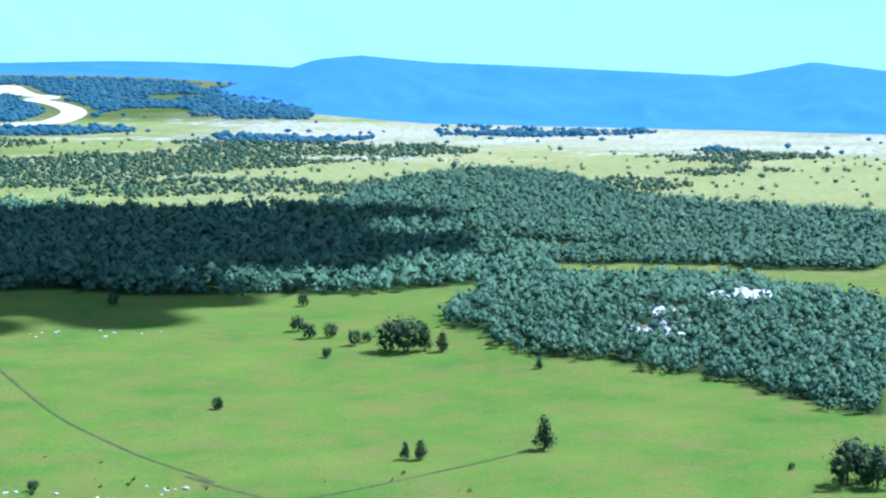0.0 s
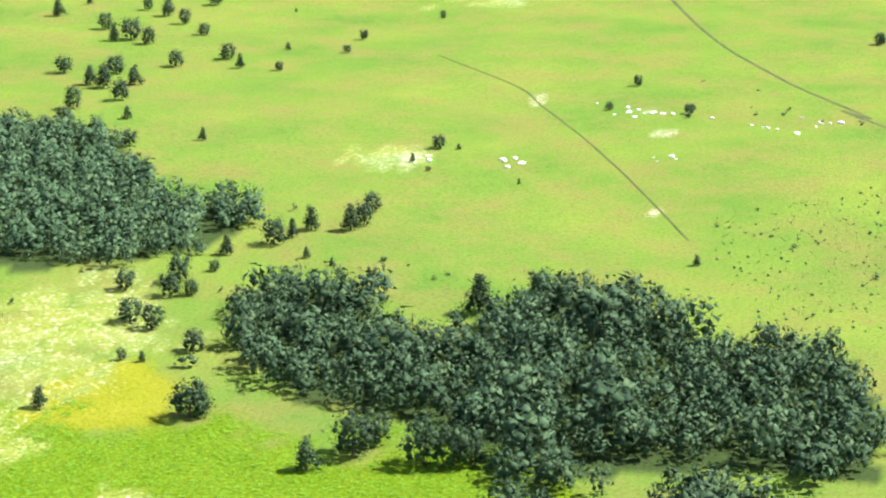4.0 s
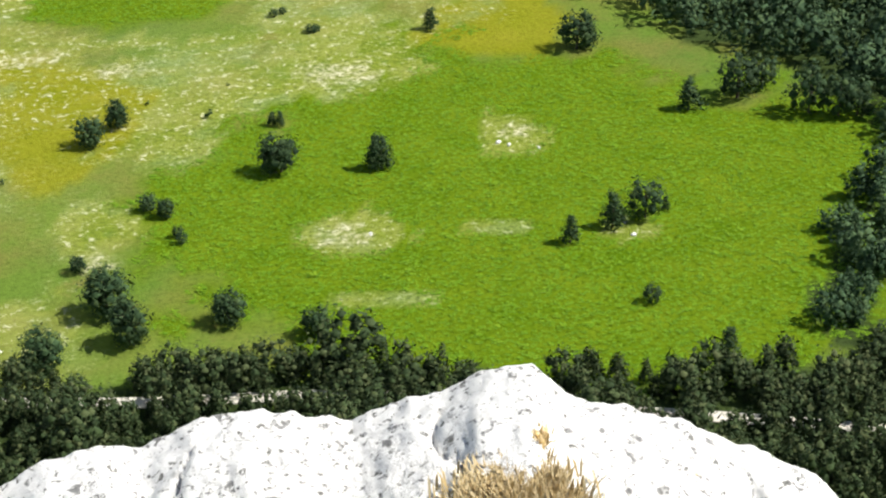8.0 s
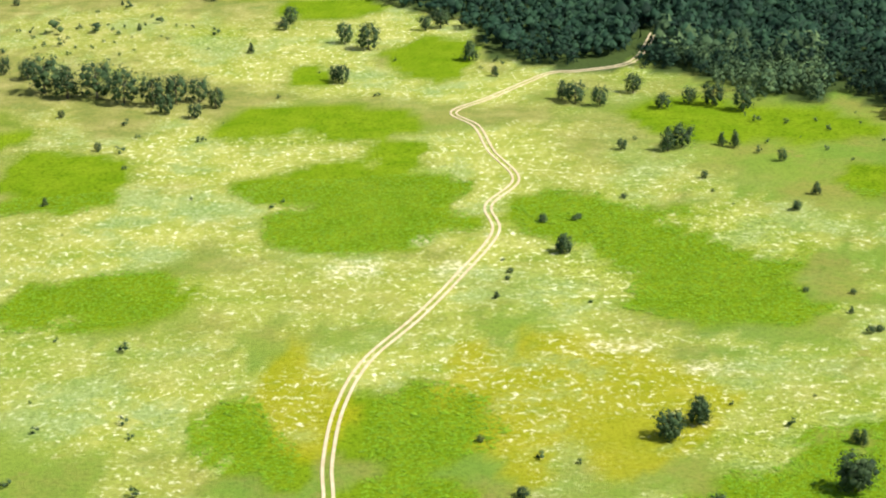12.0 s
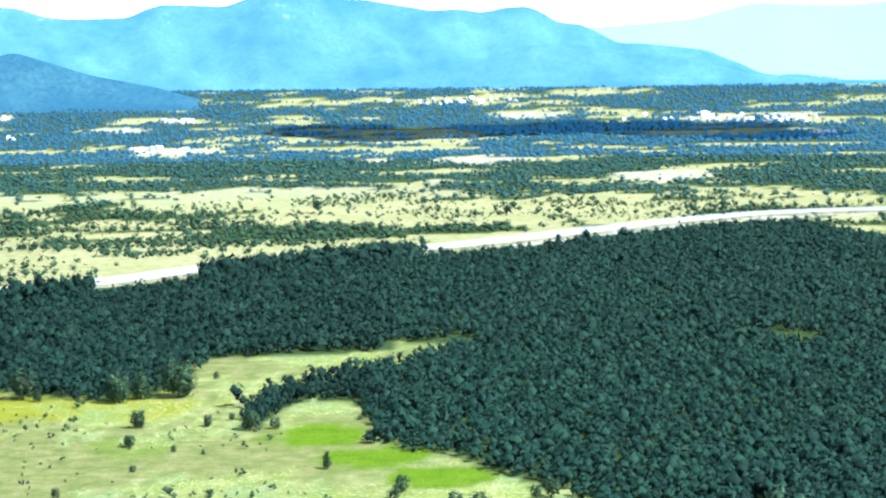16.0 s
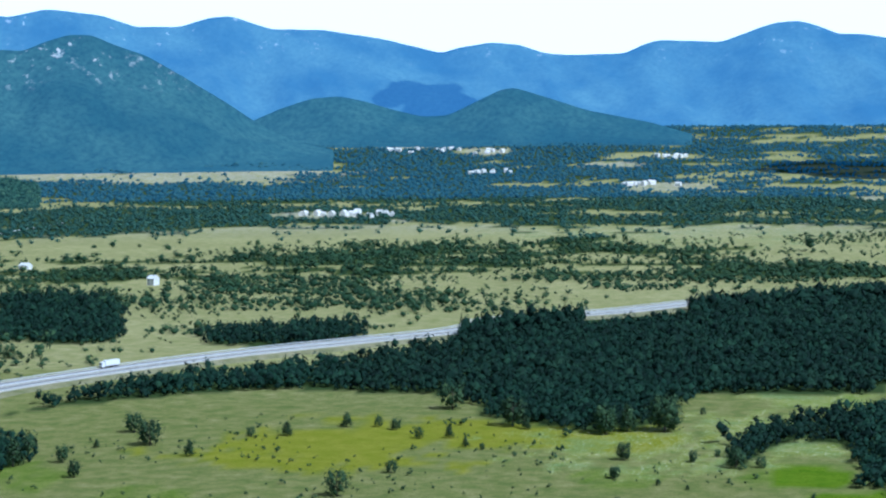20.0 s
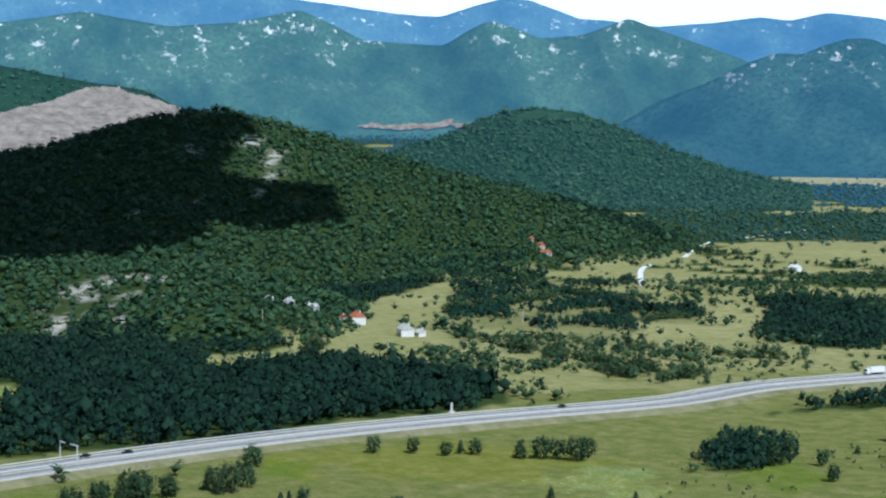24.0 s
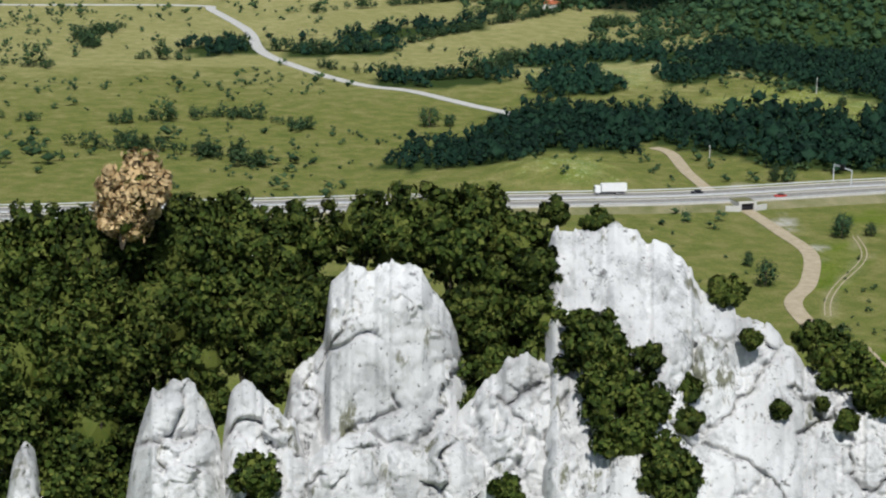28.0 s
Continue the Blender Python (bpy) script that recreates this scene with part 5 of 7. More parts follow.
# hedgerows between the western fields
for line in HEDGES:
    P = np.repeat(np.array(smoothed(line, 3.2)), 3, axis=0)
    P = P[rng.uniform(size=len(P)) < np.clip((fbm(P[:, 0] / 20, P[:, 1] / 20, 93, 3) - 0.32) * 4, 0.12, 1)]
    P = P + rng.normal(0, 2.6, P.shape)
    P = P[clear_of_roads_and_view(P[:, 0], P[:, 1])]
    if len(P) < 2:
        continue
    me = scatter_mesh("hedgerow", CROWNS_MID, np.c_[P, height(P[:, 0], P[:, 1]) - 0.4], 4.8 * rng.lognormal(0, 0.36, len(P)), rng, LEAF_LONE, 1.2)
    tagged(new("hedgerow", me), "uneven green hedgerow of bushes and small trees between fields", "hedge", group="hedgerows of the western fields", kind="stuff")

# trees hiding the motorway where it runs behind the forest
hw = np.array(smoothed(HIGHWAY, 5))
ha = np.degrees(np.arctan2(hw[:, 0], hw[:, 1]))
hw = hw[((ha > -14.4) & (ha < -10.6)) | ((ha > -7.6) & (ha < -0.9))]
hw = np.repeat(hw, 5, axis=0)
out = -hw / np.linalg.norm(hw, axis=1)[:, None]
hw = hw + out * rng.uniform(15, 46, (len(hw), 1)) + rng.normal(0, 3, hw.shape)
hw = hw[clear_of_roads_and_view(hw[:, 0], hw[:, 1])]
me = scatter_mesh("woodland", CROWNS_FAR, np.c_[hw, height(hw[:, 0], hw[:, 1]) - 0.6], 10.5 * rng.lognormal(0, 0.16, len(hw)), rng, LEAF_WOOD, 0.8)
tagged(new("woodland", me), "belt of tall dark trees along the motorway", "wood", kind="stuff")

# wooded hills
hx, hy = spots([polar(-75, 900), polar(-75, 2100), polar(-50, 2200), polar(-30, 2200), polar(-30, 1500), polar(-42, 900)], 7.0, rng)
ok = (hill_height(hx, hy) - plain(hx, hy) > 0.8) & (along(HIGHWAY, hx, hy)[0] > 30) & clear_of_rock(hx, hy)
hx, hy = hx[ok], hy[ok]
me = scatter_mesh("hill_wood", CROWNS_LEAFY, np.c_[hx, hy, height(hx, hy) - 1.5], rng.lognormal(0, 0.3, len(hx)) * 6.2, rng, LEAF_HILL, 1.2)
tagged(new("hill_wood", me), "scrubby green oak forest covering the hills", "forest", kind="stuff")
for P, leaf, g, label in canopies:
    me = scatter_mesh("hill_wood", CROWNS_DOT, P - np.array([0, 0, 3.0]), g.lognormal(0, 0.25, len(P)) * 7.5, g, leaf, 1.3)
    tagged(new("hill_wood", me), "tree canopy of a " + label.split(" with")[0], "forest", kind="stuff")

# woods and hedges of the far plain
FAR_AREA = [polar(-60, 900), polar(-60, 2600), polar(-40, 4420), polar(-28, 4420), polar(-16, 4420), polar(-5, 4420), polar(6, 4420), polar(16, 4420), polar(20, 1700), polar(0, 1450), polar(-20, 1100)]
fx, fy = spots(FAR_AREA, 8.0, rng)
gx, gy = spots(FAR_AREA, 10.0, rng)
fd, gd = np.hypot(fx, fy), np.hypot(gx, gy)
fx, fy = np.concatenate([fx[fd < 1900], gx[gd >= 1900]]), np.concatenate([fy[fd < 1900], gy[gd >= 1900]])
d = np.hypot(fx, fy)
ok = far_wooded(fx, fy) | (rng.uniform(size=len(fx)) < 0.03)
ok &= (hill_height(fx, fy) < plain(fx, fy) + 1) & (along(HIGHWAY, fx, fy)[0] > 45) & clear_of_roads_and_view(fx, fy) & (d > 950)
for hx0, hy0 in FARMSTEADS:
    ok &= np.hypot(fx - hx0, fy - hy0) > 28
ok &= ~inside(WOODS["hill_foot_forest"], fx, fy)
fx, fy = fx[ok], fy[ok]
d = np.hypot(fx, fy)
for d0, d1, shapes, leaf, size, name, label in ((0, 1900, CROWNS_LEAFY, LEAF_HILL, 5.0, "far_wood", "dark green thickets on the heath"), (1900, 2750, CROWNS_LEAFY, LEAF_FAR, 5.0, "far_wood", "woods and hedges across the far plain, tinted blue for haze"), (2750, 9999, CROWNS_TINY, LEAF_HAZE, 5.2, "backdrop_woods", "woods on the farthest plain under a painted blue haze glow")):
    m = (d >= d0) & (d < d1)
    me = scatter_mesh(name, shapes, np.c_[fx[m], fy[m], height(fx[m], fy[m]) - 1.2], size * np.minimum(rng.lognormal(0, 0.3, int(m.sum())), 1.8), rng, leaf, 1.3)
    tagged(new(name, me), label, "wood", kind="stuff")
ex, ey = spots([polar(22, 1000), polar(22, 4150), polar(30, 4150), polar(38, 4150), polar(50.5, 4150), polar(50.5, 3050), polar(80, 3000), polar(80, 900), polar(60, 1200), polar(45, 1500)], 9, rng)
belt = fbm(ex / 260, ey / 150, 15, 4)
d = np.hypot(ex, ey)
ok = ((belt > 0.548 - 0.12 * smooth(2950, 3200, d) + 0.04 * smooth(2400, 2500, d) * smooth(3000, 2900, d)) | (rng.uniform(size=len(ex)) < np.where(d > 2450, 0.004, 0.03))) & (d > 1350) & clear_of_rock(ex, ey)
ex, ey = ex[ok], ey[ok]
ok = along([polar(a, v) for a, v in RIVER], ex, ey)[0] > 45
ex, ey = ex[ok], ey[ok]
d = np.hypot(ex, ey)
for far_off, shapes, leaf, name, label in ((False, CROWNS_DOT, LEAF_EAST, "far_wood", "tree rows on the eastern plain, paled and tinted for haze"), (True, CROWNS_TINY, LEAF_HAZE, "backdrop_woods", "woods along a far river under a painted blue haze glow")):
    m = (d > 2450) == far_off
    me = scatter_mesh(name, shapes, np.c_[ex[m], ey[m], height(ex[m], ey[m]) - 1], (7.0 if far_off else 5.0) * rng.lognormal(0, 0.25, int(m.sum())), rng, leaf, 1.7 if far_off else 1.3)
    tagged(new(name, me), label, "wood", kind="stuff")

# scattered bushes on the heath beyond the motorway
bx, by = spots([polar(-88, 620), polar(-88, 1700), polar(-70, 1500), polar(-62, 1100), polar(-40, 1150), polar(-20, 1900), polar(12, 2300), polar(14, 1750), polar(-5, 1500), polar(-20, 1150), polar(-36, 840), polar(-50, 640)], 9, rng)
ok = (fbm(bx / 60, by / 60, 25, 3) + rng.uniform(-0.25, 0.25, len(bx)) > np.where(np.degrees(np.arctan2(bx, by)) < -58, 0.71, 0.62)) & clear_of_roads_and_view(bx, by) & (hill_height(bx, by) < plain(bx, by) + 1)
bx, by = bx[ok], by[ok]
me = scatter_mesh("heath_bushes", CROWNS_FAR, np.c_[bx, by, height(bx, by) - 0.5], 3.0 * rng.lognormal(0, 0.42, len(bx)), rng, LEAF_LONE, 1.35)
tagged(new("heath_bushes", me), "round green bushes dotted over the heath", "bush", kind="stuff")

sx_, sy_ = spots([polar(-66, 360), polar(-66, 600), polar(-58, 610), polar(-50, 610), polar(-36, 700), polar(-22, 830), polar(-10, 820), polar(-4, 700), polar(-4, 560), polar(-30, 540), polar(-45, 430)], 7, rng)
ok = (fbm(sx_ / 40, sy_ / 40, 55, 3) + rng.uniform(-0.3, 0.3, len(sx_)) > 0.7) & clear_of_roads_and_view(sx_, sy_)
sx_, sy_ = sx_[ok], sy_[ok]
nx_, ny_ = spots([polar(-16, 235), polar(-16, 700), polar(0, 560), polar(12, 520), polar(26, 430), polar(44, 640), polar(60, 560), polar(48, 420), polar(30, 300), polar(22, 240)], 9, rng)
ok = (fbm(nx_ / 45, ny_ / 45, 57, 3) + rng.uniform(-0.3, 0.3, len(nx_)) > 0.83) & ((np.hypot(nx_, ny_) > 330) | (nx_ < 0.3 * ny_)) & clear_of_roads_and_view(nx_, ny_)
for poly in WOODS.values():
    ok &= ~inside(poly, nx_, ny_)
sx_, sy_ = np.concatenate([sx_, nx_[ok]]), np.concatenate([sy_, ny_[ok]])
me = scatter_mesh("meadow_shrubs", CROWNS_HALF, np.c_[sx_, sy_, height(sx_, sy_) - 0.15], 1.25 * rng.lognormal(0, 0.45, len(sx_)), rng, LEAF_LONE, 1.3)
tagged(new("meadow_shrubs", me), "low juniper and thorn shrubs scattered over the dry meadow", "shrub", kind="stuff")


# ---- single trees ----
def tree_model(name, tall, seed, label, category):
    """Trunk with limbs and a crown of many small leafy pieces; 1 m high, scaled where it stands."""
    r = np.random.default_rng(seed)
    root = thing(name, label, category)
    bm = bmesh.new()
    tube(bm, (0, 0, -0.05), (0.01, 0, 0.35), 0.03, 0.022, 7)
    tube(bm, (0.01, 0, 0.35), (0.0, 0.015, 0.75), 0.022, 0.008, 6)
    for k in range(5):
        a, z0 = k * 2.4 + seed, 0.28 + 0.08 * k
        tube(bm, (0, 0, z0), (math.cos(a) * 0.22, math.sin(a) * 0.22, z0 + 0.18), 0.012, 0.004, 5)
    part("trunk", bm, BARK, root)
    V, F, N = crown(r, 26, 1050, 0.03, tall, 0.02, 0.36)
    ob = new("crown", mesh_of("crown", V, F, LEAF_LONE, normals=N))
    ob.parent = root
    return root


TREE_KINDS = [
    tree_model("oak_tree", False, 1, "round-crowned dark green oak standing on the meadow", "tree"),
    tree_model("oak_tree", False, 2, "broad green field maple on open grass", "tree"),
    tree_model("pine_tree", True, 3, "dark narrow pine on the grassland", "tree"),
    tree_model("oak_tree", False, 4, "small leafy oak with a short trunk in the meadow", "tree"),
    tree_model("pine_tree", True, 5, "young conical pine on the plain", "tree"),
]
SHRUB = tree_model("shrub", False, 6, "low green shrub in the meadow grass", "shrub")
pick = random.Random(3)
used = set()
for group, rows in (("trees of the east meadow", TREES_EAST), ("trees of the stone meadow", TREES_MEADOW), ("meadow grove trees", TREES_MEADOW_B), ("forest edge trees", TREES_MEADOW_C), ("trees below the crag", TREES_NEAR), ("trees by the track", TREES_TRACK + TREES_TRACK_B), ("heath trees", TREES_HEATH + TREES_HEATH_B), ("west meadow trees", TREES_WEST), ("motorway meadow trees", TREES_WEST_B), ("trees by the gravel road", TREES_ROAD)):
    for x, y, h in rows:
        model = SHRUB if h < 1.7 else pick.choice(TREE_KINDS)
        wide = pick.uniform(0.95, 1.35) * (1.35 if h < 1.7 else 1.0)
        m = Matrix.Translation((x, y, at(x, y) - 0.1)) @ Matrix.Rotation(pick.uniform(0, 6.28), 4, "Z") @ Matrix.Diagonal((h * wide, h * wide, h * 1.08, 1))
        if model.name not in used:
            used.add(model.name)
            model.matrix_basis = m
            tagged(model, group=group)
        else:
            tagged(copy_thing(model, m @ Matrix.Diagonal((1 / model.scale[0], 1 / model.scale[1], 1 / model.scale[2], 1))), group=group)

# ---- roads ----
def road_level(x, y):
    return max(1.8, at(x, y) * 0.3 + 2.2)


def bank(name, line, inner, outer, material):
    """The sloping side of an embankment, from the road's edge down into the ground."""
    P = np.array(smoothed(line, 8))
    T = np.gradient(P, axis=0)
    T /= np.linalg.norm(T, axis=1)[:, None]
    N = np.c_[T[:, 1], -T[:, 0]]
    z = np.array([road_level(px, py) for px, py in P])
    A, B, C = P + N * inner, P + N * (inner * 0.45 + outer * 0.55), P + N * outer
    V = np.stack([np.c_[A, z - 0.3], np.c_[B, z * 0.45 + 0.1 * np.sin(np.arange(len(z)))], np.c_[C, height(C[:, 0], C[:, 1]) - 0.4]], 1).reshape(-1, 3)
    F = [(i * 3 + j, (i + 1) * 3 + j, (i + 1) * 3 + j + 1, i * 3 + j + 1) for i in range(len(P) - 1) for j in (0, 1)]
    return mesh_of(name, V, F, material, True)


motorway = thing("road_motorway", "pale grey two-carriageway motorway with white edge lines", "motorway", kind="structure")
for off in (-5.9, 5.9):
    ob = new("carriageway", ribbon("carriageway", HIGHWAY, 8.0, 0.0, ASPHALT, off, 8, 2.4, road_level))
    ob.parent = motorway
    for side, w in ((-4.6, 1.5), (4.6, 1.5)):
        ob = new("shoulder", ribbon("shoulder", HIGHWAY, w, 0.02, SHOULDER, off + side, 8, 0.3, road_level))
        ob.parent = motorway
    ob = new("lane_line", ribbon("lane_line", HIGHWAY, 0.2, 0.03, PAINT, off, 8, 0, road_level))
    ob.parent = motorway
ob = new("median", ribbon("median", HIGHWAY, 1.2, 0.03, BANK, 0, 8, 0.4, road_level))
ob.parent = motorway
for off in (-11.4, -0.4, 0.4, 11.4):
    ob = new("guard_rail", ribbon("guard_rail", HIGHWAY, 0.22, 0.85, STEEL, off, 8, 0.35, road_level))
    ob.parent = motorway
for off in (-1, 1):
    ob = new("verge", bank("verge", HIGHWAY, off * 11.2, off * 17.5, BANK))
    ob.parent = motorway
tagged(new("road_local", ribbon("road_local", LOCAL_ROAD, 6.5, 0.25, CONCRETE, 0, 5, 0.5)), "narrow pale asphalt road winding through fields", "road", kind="structure")
tagged(new("road_gravel", ribbon("road_gravel", GRAVEL, 5.2, 0.2, GRAVEL_M, 0, 3, 0.4)), "broad sandy gravel road through the underpass", "gravel road", kind="structure")
side = thing("road_side_track", "faint pair of pale wheel ruts curving off the gravel road", "dirt track", kind="structure")
for off in (-0.8, 0.8):
    ob = new("rut", ribbon("rut", SIDE_TRACK, 0.32, 0.12, GRAVEL_M, off, 2.0, 0.12))
    ob.parent = side
tagged(new("road_lane", ribbon("road_lane", LANE, 0.9, 0.12, GRAVEL_M, 0, 3, 0.2)), "narrow pale stony footpath along the slope's foot", "footpath", kind="structure")
tagged(new("road_foot", ribbon("road_foot", FOOT_ROAD, 2.4, 0.2, SHOULDER, 0, 3, 0.4)), "pale road between the trees at the crag's foot", "road", kind="structure")
tagged(new("river_bed", ribbon("river_bed", [polar(a, d) for a, d in RIVER], 42.0, 0.6, SHOULDER, 0, 20, 0.8)), "pale meandering gravel river bed on the far plain", "river bed", kind="structure")
for line in (WHITE_PATH, WHITE_PATH_B, WHITE_PATH_C):
    tagged(new("road_white", ribbon("road_white", line, 4.6, 0.3, PAINT, 0, 8, 0.5)), "white crushed stone farm road on the heath", "farm road", kind="structure")
dirt = thing("road_track", "two pale wheel ruts of a dirt track through grass", "dirt track", kind="structure")
for off in (-0.75, 0.75):
    ob = new("rut", ribbon("rut", TRACK, 0.55, 0.12, GRAVEL_M, off, 2.0, 0.12))
    ob.parent = dirt
ditch = thing("road_ditch", "narrow dark ditch with reeds across the meadow", "ditch", kind="structure")
for line, w in ((DITCH_A, 1.4), (DITCH_B, 0.6)):
    ob = new("ditch_bed", ribbon("ditch_bed", line, w, 0.07, DITCH_M, 0, 2.0))
    ob.parent = ditch
tx, ty = spots(TUSSOCKS, 2.1, rng, 0.35)
me = scatter_mesh("tussocks", CROWNS_DOT, np.c_[tx, ty, height(tx, ty) - 0.1], 0.5 * rng.lognormal(0, 0.35, len(tx)), rng, LEAF, 1.4)
tagged(new("tussocks", me), "dark green tussocks dotted over the wet meadow", "tussock", kind="stuff")

# bracken beds of the near meadow
px_, py_ = spots([polar(-16, 225), polar(-16, 430), polar(10, 440), polar(38, 420), polar(38, 215), polar(10, 200)], 0.95, rng, 0.9)
wob = (fbm(px_ / 22, py_ / 22, 21, 4) - 0.5) * 1.3 + (fbm(px_ / 7, py_ / 7, 31, 3) - 0.5) * 0.7
keep = (ellipse_cover(LUSH + LUSH_B, px_, py_, wob * 0.6) > 0.75) & (ellipse_cover(DRY + DRY_B, px_, py_, wob * 1.2) < 0.3) & clear_of_roads_and_view(px_, py_)
px_, py_ = px_[keep], py_[keep]
share = min(1.0, 42000 / max(len(px_), 1))
keep = rng.uniform(size=len(px_)) < share
px_, py_ = px_[keep], py_[keep]


def frond_clump(r):
    """Six leaning fronds in a ring."""
    V, F = [], []
    for k in range(6):
        a = k * 1.047 + r.uniform(-0.4, 0.4)
        c, s_ = math.cos(a), math.sin(a)
        L, h = r.uniform(0.5, 0.9), r.uniform(0.1, 0.32)
        V += [(0, 0, 0.12), (c * L - s_ * 0.22, s_ * L + c * 0.22, h), (c * L + s_ * 0.22, s_ * L - c * 0.22, h * 0.8)]
        F.append((3 * k, 3 * k + 1, 3 * k + 2))
    return np.array(V, float), np.array(F)


fronds = [frond_clump(pick) for _ in range(6)]
me = scatter_mesh("bracken", fronds, np.c_[px_, py_, height(px_, py_) - 0.03], 0.5 * rng.lognormal(0, 0.25, len(px_)), rng, FERN, 1.0)
tagged(new("bracken", me), "bright green bracken beds in the meadow", "bracken", kind="stuff")


# ---- quarry ----
def in_floor(az, el):
    """A quarry yard outlined to fit the camera's view, on the lower slope of the foothills."""
    return (az > -40.7) & (az < -36.6) & (np.abs(el + 0.47 - 0.03 * (az + 38.5)) < 0.13 - 0.03 * np.abs(az + 38.6))


def build_quarry(hill, west, east, within, label):
    """Terraced stone laid into a hill."""
    V, a = hill
    n = V.shape[1]
    u, v = np.meshgrid(np.arange(0, n - 1.01, 0.3), np.arange(0, 33.9, 0.3))
    sel = (np.interp(u, np.arange(n), a) > west) & (np.interp(u, np.arange(n), a) < east)
    c0, c1 = np.where(sel[0])[0][[0, -1]]
    u, v = u[:, c0:c1], v[:, c0:c1]
    iu, iv = u.astype(int), v.astype(int)
    fu, fv = (u - iu)[..., None], (v - iv)[..., None]
    P = (V[iv, iu] * (1 - fu) + V[iv, iu + 1] * fu) * (1 - fv) + (V[iv + 1, iu] * (1 - fu) + V[iv + 1, iu + 1] * fu) * fv
    r = np.hypot(P[..., 0], P[..., 1])
    az = np.degrees(np.arctan2(P[..., 0], P[..., 1]))
    el = np.degrees(np.arctan((P[..., 2] - EYE) / r))
    jag = fbm(P[..., 0] / 30, P[..., 2] / 12, 7, 4) - 0.5
    cell = within(az + jag * 0.5, el + jag * 0.35)
    lift = 3.5 + np.mod(P[..., 2] + jag * 8, 11) * 0.55 + (fbm(P[..., 0] / 9, P[..., 1] / 9, 8, 3) - 0.5) * 5
    P[..., 0] *= 1 - lift / r
    P[..., 1] *= 1 - lift / r
    P[..., 2] += 2.5
    q = cell[:-1, :-1] & cell[1:, 1:] & cell[:-1, 1:] & cell[1:, :-1]
    iv, iu = np.where(q)
    m = P.shape[1]
    i = iv * m + iu
    F = np.stack([i, i + 1, i + m + 1, i + m], -1)
    tagged(new("backdrop_quarry", mesh_of("backdrop_quarry", P.reshape(-1, 3), F, QUARRY_M)), label, "quarry", kind="structure")


build_quarry(quarry_hill, -55, -45, in_quarry, "pale stepped stone quarry face on the hillside")
build_quarry(foothills, -41.5, -36, in_floor, "pale bare yard of a far quarry")


# ---- clouds above the view, whose shadows lie on the land ----
def cloud(x, y, z, spread, seed, high=1150.0):
    """A flat-based heap cloud between the sun and the place (x, y, z)."""
    r = np.random.default_rng(seed)
    root = Vector((x, y, z)) + sun_way * ((high - z) / sun_way.z)
    V0, F0 = ICO[2]
    Vs, Fs = [], []
    for k, (dx, dy, size) in enumerate(spread):
        for j in range(5):
            ox, oy = r.normal(0, size * 0.3, 2)
            s = size * r.uniform(0.45, 0.75)
            v = V0 * (1 + r.normal(0, 0.06, (len(V0), 1))) * s * np.array([1, 1, 0.5])
            v[:, 2] = np.maximum(v[:, 2], -0.12 * s)
            Fs.append(F0 + sum(len(q) for q in Vs))
            Vs.append(v + np.array([dx + ox, dy + oy, 0]))
    ob = new("backdrop_cloud", mesh_of("backdrop_cloud", np.concatenate(Vs), np.concatenate(Fs), CLOUD, True))
    ob.location = root
    return tagged(ob, "white fair-weather heap cloud with a flat base", "cloud", group="heap clouds", kind="structure")


for place in CLOUDS:
    cloud(*place)


